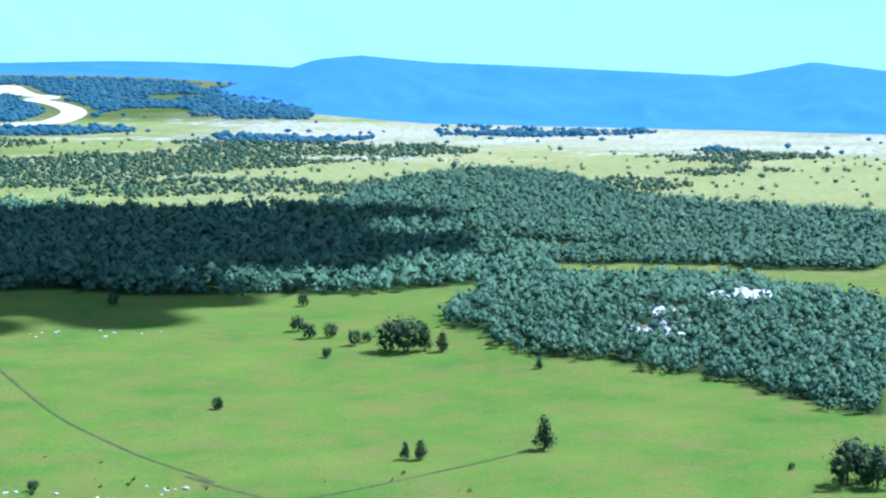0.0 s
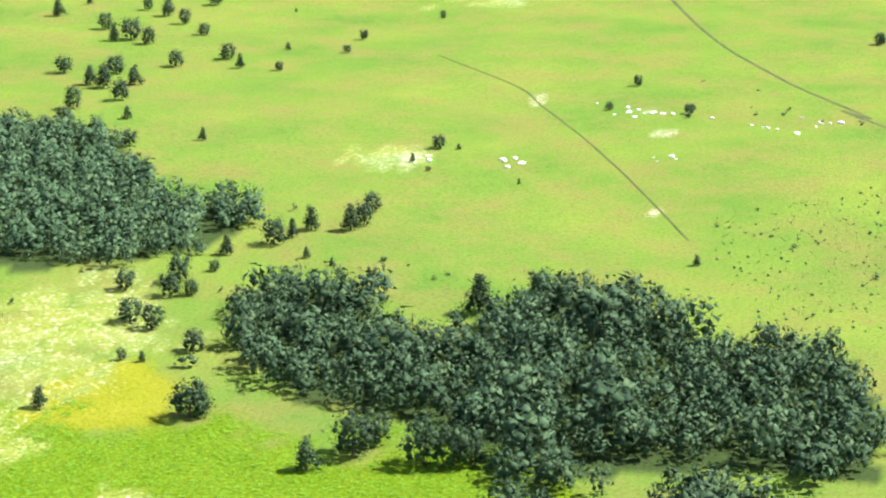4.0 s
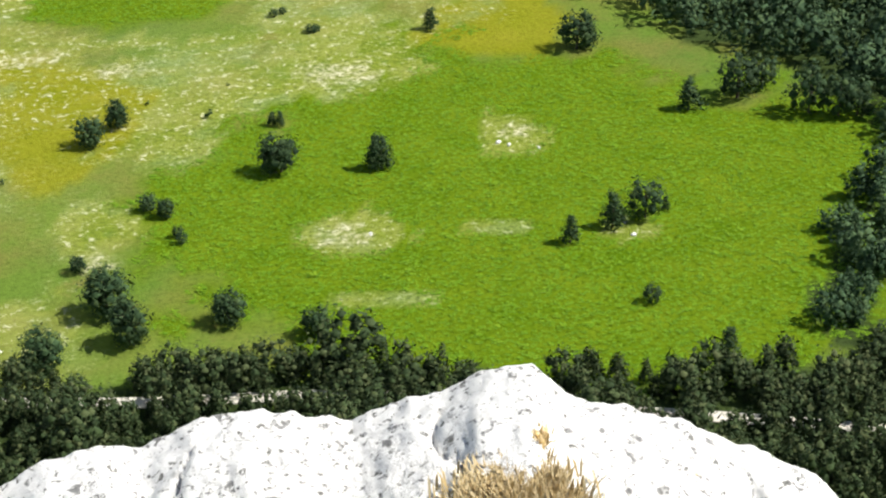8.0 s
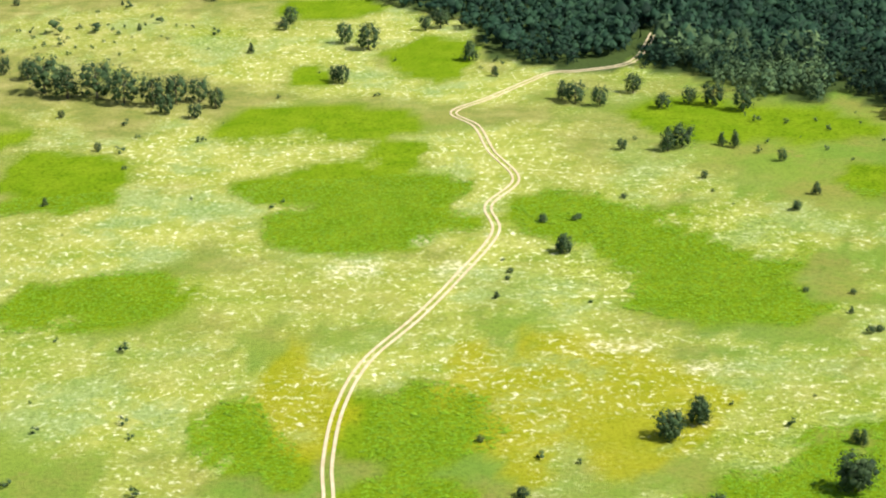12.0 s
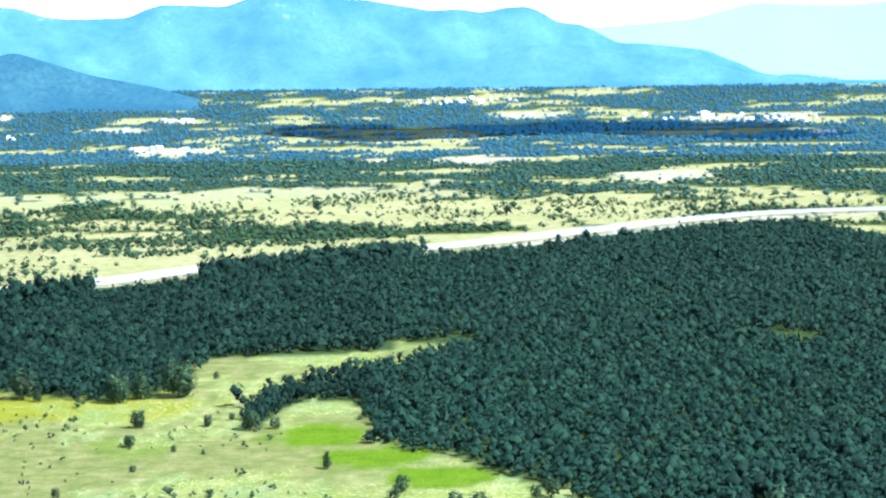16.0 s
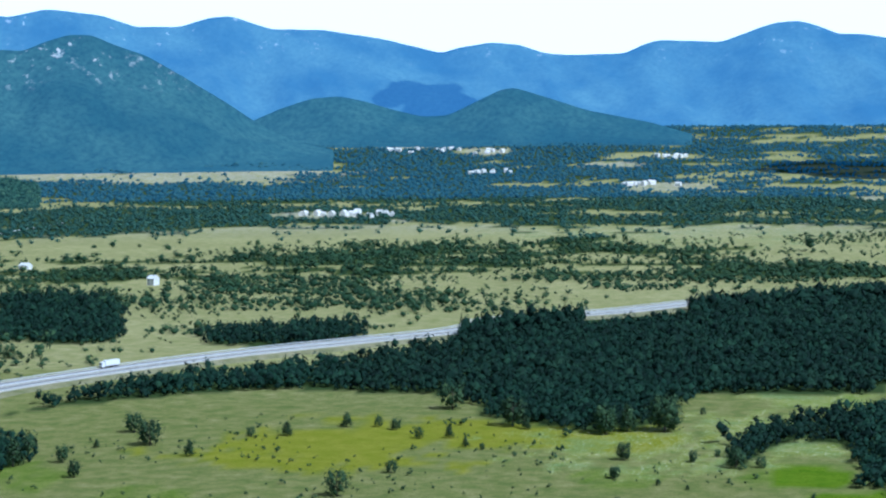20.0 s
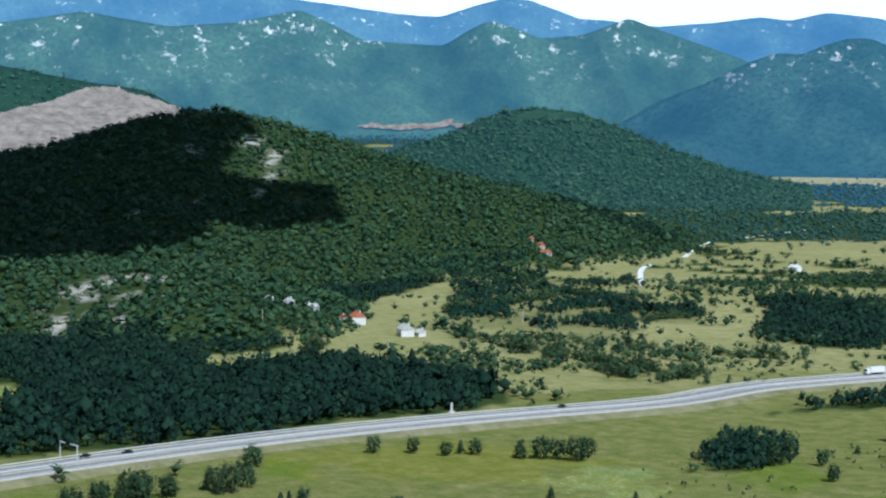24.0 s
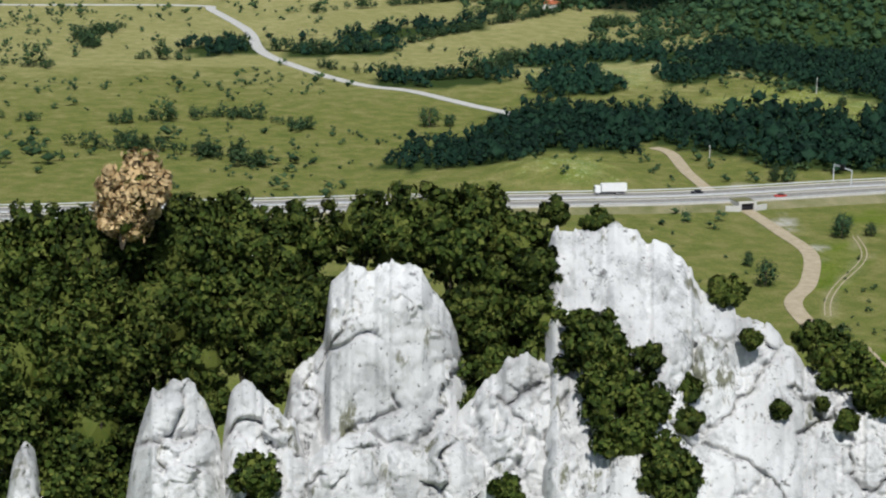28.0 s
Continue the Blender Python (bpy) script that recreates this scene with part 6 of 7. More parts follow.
# ---- summit rock ----
def build_summit_rock():
    az = np.array([p[0] for p in ROCK_CREST])
    el = np.array([p[1] for p in ROCK_CREST])
    a = np.arange(-14, 48, 0.14)
    e = np.interp(a, az, el)
    ker = np.hanning(5)
    e = np.convolve(np.pad(e, 2, mode="edge"), ker / ker.sum(), mode="valid")
    eye = eye_of(16)
    rows = []
    dist = np.concatenate([np.linspace(3.0, 6.2, 70), np.linspace(6.23, 7.2, 40)])
    for d in dist:
        x, y = eye.x + d * np.sin(np.radians(a)), eye.y + d * np.cos(np.radians(a))
        top = eye.z + 6.5 * np.tan(np.radians(e))
        u = d - 6.5
        z = top - np.where(u > 0, 2.2 * u**1.3 + 3.0 * u**2, 0) - np.where(u < 0, 0.10 * (-u) + 0.05 * u * u, 0) if u > 0 else top - 0.10 * (-u) - 0.05 * u * u
        lumps = (fbm(x * 1.1, y * 1.1, 3, 3) - 0.5) * 0.12 + (fbm(x * 6, y * 6, 13, 4) - 0.5) * 0.045
        crack = np.exp(-((fbm(x * 0.9, y * 0.9, 23, 3) - 0.5) / 0.007) ** 2) * 0.07
        crack = crack + np.exp(-((fbm(x * 2.2 + y, y * 6.5, 27, 3) - 0.5) / 0.012) ** 2) * 0.02 + np.exp(-((fbm(x * 5 - y * 2, y * 14, 28, 2) - 0.5) / 0.02) ** 2) * 0.012
        fade = np.clip(abs(u) / 0.5, 0.15, 1)
        chips = (fbm(x * 16, y * 16, 33, 3) - 0.5) * 0.05
        rows.append(np.c_[x, y, z + (lumps - crack) * fade + chips])
    V = np.stack(rows)
    k, n = V.shape[:2]
    i = np.arange(k - 1)[:, None] * n + np.arange(n - 1)[None, :]
    F = np.stack([i, i + n, i + n + 1, i + 1], -1).reshape(-1, 4)[:, ::-1]
    # underside, so that the boulder is a closed block resting in the slope
    W = V.reshape(-1, 3)
    rim = [*range(n), *(j * n + n - 1 for j in range(1, k)), *((k - 1) * n + j for j in range(n - 2, -1, -1)), *(j * n for j in range(k - 2, 0, -1))]
    low = W[rim].copy()
    low[:, 2] -= 4.0
    m = len(W)
    S = [(rim[j], rim[(j + 1) % len(rim)], m + (j + 1) % len(rim), m + j) for j in range(len(rim))]
    me = mesh_of("summit_boulder", np.concatenate([W, low]), np.concatenate([F, np.array(S)]), ROCK, True)
    tagged(new("summit_boulder", me), "bright white weathered limestone boulder on the summit edge", "boulder")


ROCK_CREST = [(-8, -36.5), (-2.0, -34.63), (0.1, -34.15), (2.9, -33.83), (5.3, -34.68), (6.3, -34.98), (8.0, -34.36), (10.0, -34.1), (11.5, -34.35), (13.1, -33.79), (15.2, -33.5), (16.8, -33.63), (19.1, -34.0), (21.3, -33.32), (22.5, -33.17), (23.7, -32.55), (25.0, -32.4), (25.7, -32.3), (26.9, -33.17), (29.1, -33.45), (31.2, -33.69), (33.2, -34.24), (35.9, -34.85), (37.2, -35.56), (42, -38)]
build_summit_rock()


def build_tuft(name, label, foot, count, high, spread, seed, material):
    r = np.random.default_rng(seed)
    base = foot + np.c_[r.normal(0, spread, (count, 2)), np.zeros(count)]
    a = r.uniform(0, 6.28, count)
    lean = r.uniform(0.1, 0.75, count) * high
    tip = base + np.c_[np.cos(a) * lean, np.sin(a) * lean, r.uniform(0.35, 1.0, count) * high]
    side = np.c_[-np.sin(a), np.cos(a), np.zeros(count)] * 0.005
    mid = base * 0.45 + tip * 0.55 + np.array([0, 0, 0.12 * high])
    V = np.stack([base - side, base + side, mid + side, mid - side, tip], 1).reshape(-1, 3)
    i = np.arange(count)[:, None] * 5
    F = np.concatenate([i + np.array([0, 1, 2]), i + np.array([0, 2, 3]), i + np.array([3, 2, 4])])
    tagged(new(name, mesh_of(name, V, F, material)), label, "grass tuft", kind="stuff")


def from_eye(heading, az, el, dist):
    """A place at a level distance from the eye as it stands when it faces the heading."""
    e = eye_of(heading)
    return Vector((e.x + dist * math.sin(radians(az)), e.y + dist * math.cos(radians(az)), e.z + dist * math.tan(radians(el))))


build_tuft("grass_tuft", "dry straw-coloured grass tuft growing from a rock crack", np.array(from_eye(22, 25.0, -36.75, 5.75)), 6000, 0.12, 0.095, 4, STRAW)
build_tuft("grass_tuft", "small tuft of withered grass on white rock", np.array(from_eye(22, 25.6, -34.6, 6.1)), 90, 0.07, 0.03, 5, STRAW)


# ---- crags and bushes of the spur ----
SPUR_DIST = 45.0
PX = 45.0 / 3350 * 1.03


def spur_place(px, py, dist=SPUR_DIST):
    """Set by pixel in the camera's view along heading -63.8, tilt -13.1, lean 0.9: px across, py down."""
    m = carried_pose(-63.77, -13.07, 0.93)
    way = m.to_3x3() @ Vector(((px - 784) / 3350, (441 - py) / 3350, -1))
    return m.translation + way * (dist / math.hypot(way.x, way.y))


def blocks(u, v, size, seed):
    """Broken rock: for each place the lift of its block (-0.5 to 0.5) and the distance to the next block's edge."""
    u, v = u / size, v / size
    iu, iv = np.floor(u), np.floor(v)
    near, second, lift = np.full(u.shape, 9.0), np.full(u.shape, 9.0), np.zeros(u.shape)
    for du in (-1, 0, 1):
        for dv in (-1, 0, 1):
            a, b = iu + du, iv + dv
            h = [np.modf(np.abs(np.sin(a * 127.1 + b * 311.7 + seed * k) * 43758.5453))[0] for k in (1.3, 2.9, 4.7, 6.1, 7.7)]
            gu, gv = u - a - h[0], v - b - h[1]
            d = np.hypot(gu, gv)
            slope = (h[2] - 0.5) + (h[3] - 0.5) * gu * 1.1 + (h[4] - 0.8) * gv * 0.9
            lift = np.where(d < near, slope, lift)
            second = np.where(d < near, near, np.minimum(second, d))
            near = np.minimum(near, d)
    return lift, second - near


def crag(profile, dist, seed, label, deep=0.55, floor=1010, rough=1.0):
    """A limestone crag shaped to fit the camera's view: a steep face below a jagged crest, split by joints and pitted
    by rain, with its back falling away.
    """
    m = carried_pose(-63.77, -13.07, 0.93)
    R, eye = np.array(m.to_3x3()), np.array(m.translation)
    px = np.arange(profile[0][0], profile[-1][0], 3.0)
    py = np.interp(px, [p[0] for p in profile], [p[1] for p in profile])
    py = py + (fbm(px / 26, px * 0 + seed, seed, 4) - 0.5) * 30 + (blocks(px * PX, px * 0 + seed * 0.3, 0.4, seed)[0]) * 13
    s = np.concatenate([np.linspace(-1, 0, 14)[:-1], np.linspace(0, 1, 150) ** 1.15])
    rows = []
    for t in s:
        yy = np.where(t >= 0, py + np.maximum(floor - py, 30) * t, py + 0 * px)
        d = np.where(t >= 0, dist - deep * (np.maximum(floor - py, 30) * t) * PX - 0.35 * np.minimum(t * 9, 1), dist + 2.2 * (-t))
        way = np.stack([(px - 784) / 3350, (441 - yy) / 3350, -np.ones_like(px)], -1) @ R.T
        P = eye + way * (d / np.hypot(way[:, 0], way[:, 1]))[:, None]
        if t < 0:
            P[:, 2] -= 3.2 * (-t) ** 1.2
        u, v = px * PX, yy * PX
        wu, wv = (fbm(u * 0.9, v * 0.9, seed + 2, 4) - 0.5) * 1.5, (fbm(u * 0.9 + 7, v * 0.9, seed + 3, 4) - 0.5) * 1.5
        a, b = u + 0.45 * v + wu, v - 0.35 * u + wv
        large, rift = blocks(a * 1.3, b * 0.8, 2.3, seed)
        small, crack = blocks(a * 1.15 + 3, b, 0.75, seed + 6)
        shard = blocks(a * 0.8 + wu, b * 1.5, 0.27, seed + 8)[0]
        broken = smooth(0.4, 0.6, fbm(u * 0.45 + seed, v * 0.45, seed + 17, 3))
        soft = fbm(u * 0.5 + v * 0.2 + seed, v * 0.4, seed, 4) - 0.5
        fine = fbm(u * 6 + v * 3, v * 5 - u * 2, seed + 9, 3) - 0.5
        open_ = fbm(u * 0.7, v * 0.7 + seed, seed + 15, 2) > 0.5
        push = soft * 1.1 + large * 0.5 * rough + small * (0.06 + 0.16 * broken) * rough + shard * 0.07 * broken + fine * 0.1
        push -= 0.32 * np.exp(-((rift / 0.05) ** 2)) * open_ + 0.1 * np.exp(-((crack / 0.09) ** 2)) * broken
        push = push * np.clip(abs(t) * 9, 0.25, 1)
        toward = -way / np.linalg.norm(way, axis=1)[:, None]
        rows.append(P + toward * push[:, None])
    V = np.stack(rows)
    k, n = V.shape[:2]
    i = np.arange(k - 1)[:, None] * n + np.arange(n - 1)[None, :]
    F = np.stack([i, i + 1, i + n + 1, i + n], -1).reshape(-1, 4)[:, ::-1]
    return tagged(new("crag", mesh_of("crag", V.reshape(-1, 3), F, CRAG, True)), label, "rock", group="limestone crags of the spur")


crag([(925, 720), (955, 520), (968, 450), (980, 408), (1020, 415), (1060, 400), (1090, 392), (1140, 415), (1180, 440), (1212, 470), (1250, 510), (1300, 545), (1345, 562), (1400, 612), (1430, 650), (1500, 692), (1568, 735), (1700, 850)], 46.5, 3, "long smooth white limestone slab falling to the plain", 0.75, rough=0.45)
crag([(470, 900), (500, 740), (516, 660), (545, 635), (572, 600), (584, 505), (620, 466), (650, 482), (690, 458), (720, 460), (755, 497), (798, 552), (820, 640), (845, 760), (870, 900)], 45.0, 8, "tall grey-white limestone pinnacle among green bushes")
crag([(735, 850), (750, 775), (790, 738), (850, 682), (900, 622), (930, 616), (960, 642), (1000, 668), (1040, 722), (1080, 772), (1112, 822), (1135, 930)], 43.8, 14, "broad white limestone buttress with moss pockets")
crag([(222, 880), (235, 800), (252, 750), (270, 692), (305, 668), (335, 673), (360, 702), (388, 762), (405, 850), (415, 920)], 43.0, 21, "rounded white limestone knob with lichen", 0.5)
crag([(388, 830), (396, 740), (408, 690), (430, 669), (460, 686), (490, 716), (522, 742), (540, 800), (560, 900)], 43.2, 27, "pale limestone block with rusty stains", 0.5)
crag([(420, 940), (470, 850), (510, 800), (560, 815), (600, 785), (650, 765), (720, 805), (780, 770), (850, 815), (900, 900)], 42.4, 33, "low cracked limestone ledge at the crag's foot", 0.5, 1040)
crag([(8, 900), (25, 810), (45, 790), (62, 800), (75, 870)], 43.6, 39, "small pale limestone tooth in the bushes", 0.5)


def bush(px, py, rad, away, seed, material, label, squash=0.85):
    c = spur_place(px, py, SPUR_DIST + away)
    r = np.random.default_rng(seed)
    R = rad * PX
    root = thing("bush", label, "bush", Matrix.Translation(c), group="bushes of the spur")
    for k in range(3):
        a = k * 2.1 + seed
        bm = bmesh.new()
        tube(bm, (0, 0, -R * 1.2), (math.cos(a) * R * 0.5, math.sin(a) * R * 0.5, R * 0.25), R * 0.05, R * 0.015, 6)
        part("stem", bm, BARK, root)
    k = 40
    dc = r.normal(size=(k, 3))
    dc /= np.linalg.norm(dc, axis=1)[:, None]
    dc *= r.uniform(0.4, 0.95, (k, 1)) * R * np.array([1, 1, squash])
    n = int(36 + 62 * min(R, 2.0)) * k
    own = r.integers(0, k, n)
    d = r.normal(size=(n, 3))
    d /= np.linalg.norm(d, axis=1)[:, None]
    sub = R * r.uniform(0.14, 0.36, k)
    C = dc[own] + d * (sub[own] * r.uniform(0.35, 1.12, n))[:, None]
    s = 0.08
    t1 = r.normal(0, 1, (n, 3))
    t1 -= 0.7 * (t1 * d).sum(1, keepdims=True) * d
    t1 /= np.linalg.norm(t1, axis=1)[:, None]
    t2 = np.cross(t1, d + r.normal(0, 0.5, (n, 3)))
    t2 /= np.linalg.norm(t2, axis=1)[:, None] + 1e-6
    w = r.uniform(0.6, 1.5, (n, 1)) * s
    V = np.stack([C - t1 * w, C + t2 * w * 0.65, C + t1 * w, C - t2 * w * 0.65], 1).reshape(-1, 3)
    F = np.arange(n * 4).reshape(-1, 4)
    N = unit(0.3 * d + 0.5 * unit(C) + r.normal(0, 0.34, (n, 3)))
    back = (np.cross(V[1::4] - V[0::4], V[2::4] - V[0::4]) * N).sum(1) < 0
    F[back] = F[back][:, ::-1]
    ob = new("foliage", mesh_of("foliage", V, F, material, normals=np.repeat(N, 4, 0)))
    ob.parent = root
    core = V0_CORE * R * 0.5 * (1 + r.normal(0, 0.08, (len(V0_CORE), 1)))
    ob = new("inner_foliage", mesh_of("inner_foliage", core, ICO[2][1], LEAF_NEAR))
    ob.parent = root


V0_CORE = ICO[2][0]
BUSHES_LEFT = [(60, 405, 62, 2.6), (150, 410, 55, 2.4), (330, 395, 60, 2.6), (420, 395, 60, 2.6), (520, 400, 55, 2.6), (560, 430, 45, 2.2), (60, 560, 110, 1.0), (20, 650, 120, 0.3), (250, 720, 50, 0), (140, 830, 100, -0.6), (40, 930, 110, -0.9), (180, 930, 80, -1.0), (340, 520, 90, 1.2), (470, 540, 80, 1.2), (150, 560, 110, 0.9), (40, 470, 120, 2.5), (170, 470, 110, 2), (300, 440, 110, 2), (420, 440, 100, 2), (500, 470, 80, 2), (110, 620, 150, 0.5), (280, 560, 130, 1), (430, 560, 110, 1), (530, 560, 70, 0.8), (30, 770, 130, 0), (160, 760, 110, -0.3), (200, 650, 100, 0), (360, 640, 70, 0.2), (90, 870, 130, -0.5), (210, 880, 60, -0.8), (560, 640, 40, 0.4), (500, 600, 60, 0.6), (560, 520, 40, 1.2), (480, 690, 34, 0.2), (380, 720, 40, -0.4)]
BUSHES_MID = [(640, 400, 85, 3), (740, 390, 85, 3), (840, 395, 80, 3), (910, 430, 75, 2.5), (800, 450, 85, 2), (870, 510, 85, 1.5), (930, 560, 75, 1.2), (860, 600, 75, 0.6), (800, 680, 65, 0), (830, 720, 45, -0.5), (470, 640, 50, 0), (980, 520, 45, 1.2), (700, 450, 60, 2.2), (780, 560, 34, 1.0), (830, 560, 70, 0.4), (880, 650, 50, -0.2), (960, 600, 60, 0.2), (990, 640, 45, -0.2), (770, 700, 40, -0.4), (700, 420, 70, 2.2)]
BUSHES_RIGHT = [(950, 480, 48, 0.4), (955, 560, 60, 0.0), (965, 640, 50, -0.4), (1060, 630, 70, -1.6), (1090, 700, 65, -2.2), (1110, 780, 70, -2.8), (1180, 830, 60, -3.2), (1040, 580, 50, -1.2), (1140, 720, 50, -2.4), (1190, 880, 50, -3.6), (1150, 640, 34, -1.4), (1215, 690, 30, -1.1), (1290, 515, 38, 1.5), (1480, 640, 60, 1.5), (1550, 690, 55, 1), (1440, 600, 40, 2), (1060, 400, 34, 2.4), (1500, 745, 22, 0.3), (1215, 745, 30, -1.7), (1380, 725, 18, -0.35), (1455, 715, 13, 0.35), (1330, 600, 20, 0.4), (985, 375, 30, 3), (450, 850, 45, -3.4), (900, 870, 30, -3.4)]
for k, (px, py, rad, away) in enumerate(BUSHES_LEFT + BUSHES_MID + BUSHES_RIGHT):
    bush(px, py, rad, away, 40 + k, LEAF_NEAR, "dense dark green oak bush growing between white rocks" if rad > 60 else "small green shrub rooted in limestone cracks")
bush(240, 340, 78, 1.0, 99, DEAD, "bush with withered pinkish-brown leaves above green scrub")
bush(215, 395, 40, 0.6, 100, DEAD, "bush with withered pinkish-brown leaves above green scrub")


# ---- things on the plain ----
def mast():
    x, y = polar(-51.5, 1250)
    z = at(x, y) - 1
    high = EYE - 1250 * math.tan(radians(3.43)) - z
    root = thing("radio_mast", "tall red and white banded lattice radio mast on a wooded hill", "mast", pose(x, y, z))
    n = 11
    for k in range(n):
        bm = bmesh.new()
        z0, z1 = high * k / n, high * (k + 1) / n
        w0, w1 = 0.62 - 0.25 * k / n, 0.62 - 0.25 * (k + 1) / n
        for sx, sy in ((1, 1), (1, -1), (-1, 1), (-1, -1)):
            tube(bm, (sx * w0, sy * w0, z0), (sx * w1, sy * w1, z1), 0.1, 0.1, 6)
        for sx, sy, tx, ty in ((1, 1, 1, -1), (1, -1, -1, -1), (-1, -1, -1, 1), (-1, 1, 1, 1)):
            tube(bm, (sx * w0, sy * w0, z0), (tx * w1, ty * w1, z1), 0.06, 0.06, 5)
            tube(bm, (tx * w0, ty * w0, z0), (sx * w1, sy * w1, z1), 0.06, 0.06, 5)
        part("mast_section", bm, RED if k % 3 == 0 else WHITE, root, "red lattice section" if k % 3 == 0 else "white lattice section")
    bm = bmesh.new()
    box(bm, 0, 0, high + 0.8, 1.4, 1.4, 1.6, 0.2)
    part("antenna_box", bm, WHITE, root)


mast()


def house(x, y, w, d, h, turn, roof, wall, label, group=""):
    root = thing("house", label, "house", Matrix.Translation((x, y, at(x, y) - 0.1)) @ Matrix.Rotation(radians(turn), 4, "Z"), group=group)
    bm = bmesh.new()
    box(bm, 0, 0, h / 2, w, d, h, 0.05)
    part("wall", bm, wall, root)
    bm = bmesh.new()
    rise, o = d * 0.38, 0.45
    vs = [bm.verts.new(p) for p in ((-w / 2 - o, -d / 2 - o, h - 0.1), (w / 2 + o, -d / 2 - o, h - 0.1), (w / 2 + o, d / 2 + o, h - 0.1), (-w / 2 - o, d / 2 + o, h - 0.1), (-w / 2 - o, 0, h + rise), (w / 2 + o, 0, h + rise))]
    for f in ((0, 1, 5, 4), (2, 3, 4, 5), (1, 2, 5), (3, 0, 4), (3, 2, 1, 0)):
        bm.faces.new([vs[i] for i in f])
    rf = part("roof", bm, roof, root)
    bm = bmesh.new()
    box(bm, w * 0.25, d * 0.12, h + rise * 0.9, 0.7, 0.7, 1.8, 0.05)
    part("chimney", bm, wall, rf)
    k = max(2, int(w / 3))
    for sy in (-1, 1):
        for i in range(k):
            for zz in ([1.5] if h < 4 else [1.5, 4.1]):
                bm = bmesh.new()
                box(bm, -w / 2 + w * (i + 0.5) / k, sy * d / 2, zz, 1.1, 0.12, 1.3, 0.02)
                win = part("window", bm, DARK, root)
                bm = bmesh.new()
                box(bm, -w / 2 + w * (i + 0.5) / k, sy * (d / 2 + 0.08), zz - 0.75, 1.4, 0.3, 0.12)
                part("sill", bm, CONCRETE, win)


house(-761, 887, 11, 8.5, 5.2, -40, TILE, PLASTER, "two-storey farmhouse with an orange tiled roof by the wood")
house(-768, 880, 6, 5, 3.0, -30, TILE, PLASTER, "small farm annex with an orange tiled roof")
house(-708, 869, 10, 8, 4.5, -35, CONCRETE, PLASTER, "white unfinished house beside a field lane")
house(-700, 873, 5, 5, 2.8, -20, CONCRETE, PLASTER, "low white shed beside a house")
for k, (x, y) in enumerate(((-822, 872), (-812, 880), (-800, 883), (-792, 880))):
    house(x, y, 6, 5.5, 3.6 + 0.6 * (k % 2), 20 * k - 50, CONCRETE, PLASTER, "small white cottage at the forest edge", "cottages at the forest edge")
for k, (x, y) in enumerate(((-975, 1372), (-957, 1362), (-940, 1346))):
    house(x, y, 8, 6, 3.2, 25 * k - 60, TILE, CONCRETE, "farm building of a hamlet on the heath", "hamlet on the heath")
house(-1133, 638, 11, 8, 4.5, -60, TILE, PLASTER, "house with a pale orange roof at the forest edge")
house(-1380, 590, 12, 9, 5, -70, CONCRETE, PLASTER, "white farmhouse among far hedges")
house(-1384, 651, 12, 8, 4.5, -65, CONCRETE, PLASTER, "white farmhouse among far hedges")
house(-753, 1448, 10, 6, 3.5, -20, PAINT, WHITE, "white-roofed barn on the open heath")
house(-588, 1337, 7, 6, 5.5, -20, PAINT, WHITE, "small white chapel-like hut on the heath")


def village():
    """Far villages: many small houses, too small to pick apart."""
    r = np.random.default_rng(5)
    V, F = [], []
    for cx, cy, n, sx, sy in ((56, 3989, 18, 90, 30), (499, 3586, 22, 70, 40), (616, 3503, 18, 40, 30), (636, 3190, 8, 14, 10), (-518, 3623, 10, 16, 12), (-1345, 3784, 20, 60, 30), (-1186, 3819, 14, 40, 20), (-725, 2235, 14, 34, 16), (-785, 3241, 9, 24, 14), (-496, 3023, 9, 26, 14), (-948, 3697, 16, 90, 30)):
        for _ in range(n):
            x, y = r.normal(cx, sx), r.normal(cy, sy)
            z, w, d, h = at(x, y), r.uniform(6, 11), r.uniform(5, 8), r.uniform(3.5, 6)
            a = r.uniform(0, 3.14)
            c, s = math.cos(a), math.sin(a)
            k = len(V)
            for px, py, pz in ((-w, -d, 0), (w, -d, 0), (w, d, 0), (-w, d, 0), (-w, -d, h), (w, -d, h), (w, d, h), (-w, d, h), (-w, 0, h * 1.5), (w, 0, h * 1.5)):
                V.append((x + (px * c - py * s) / 2, y + (px * s + py * c) / 2, z + pz))
            F += [(k, k + 1, k + 5, k + 4), (k + 1, k + 2, k + 6, k + 5), (k + 2, k + 3, k + 7, k + 6), (k + 3, k, k + 4, k + 7), (k + 4, k + 5, k + 9, k + 8), (k + 6, k + 7, k + 8, k + 9), (k + 5, k + 6, k + 9, k + 9), (k + 7, k + 4, k + 8, k + 8)]
    F = [f if len(set(f)) == 4 else (f[0], f[1], f[2], f[2]) for f in F]
    tris = []
    for f in F:
        tris.append(f[:3])
        if f[3] != f[2]:
            tris.append((f[0], f[2], f[3]))
    tagged(new("far_village", mesh_of("far_village", V, tris, PLASTER)), "white houses of far villages on the plain", "village", kind="stuff")


village()


def way_at(x, y):
    P = np.array(smoothed(HIGHWAY, 8))
    k = int(np.argmin(np.hypot(P[:, 0] - x, P[:, 1] - y)))
    k = min(max(k, 1), len(P) - 2)
    t = P[k + 1] - P[k - 1]
    t /= np.linalg.norm(t)
    return P[k], t


def on_road(x, y, off):
    p, t = way_at(x, y)
    q = p + np.array([t[1], -t[0]]) * off
    return Matrix.Translation((q[0], q[1], road_level(*p) + 0.02)) @ Matrix.Rotation(math.atan2(t[1], t[0]), 4, "Z")


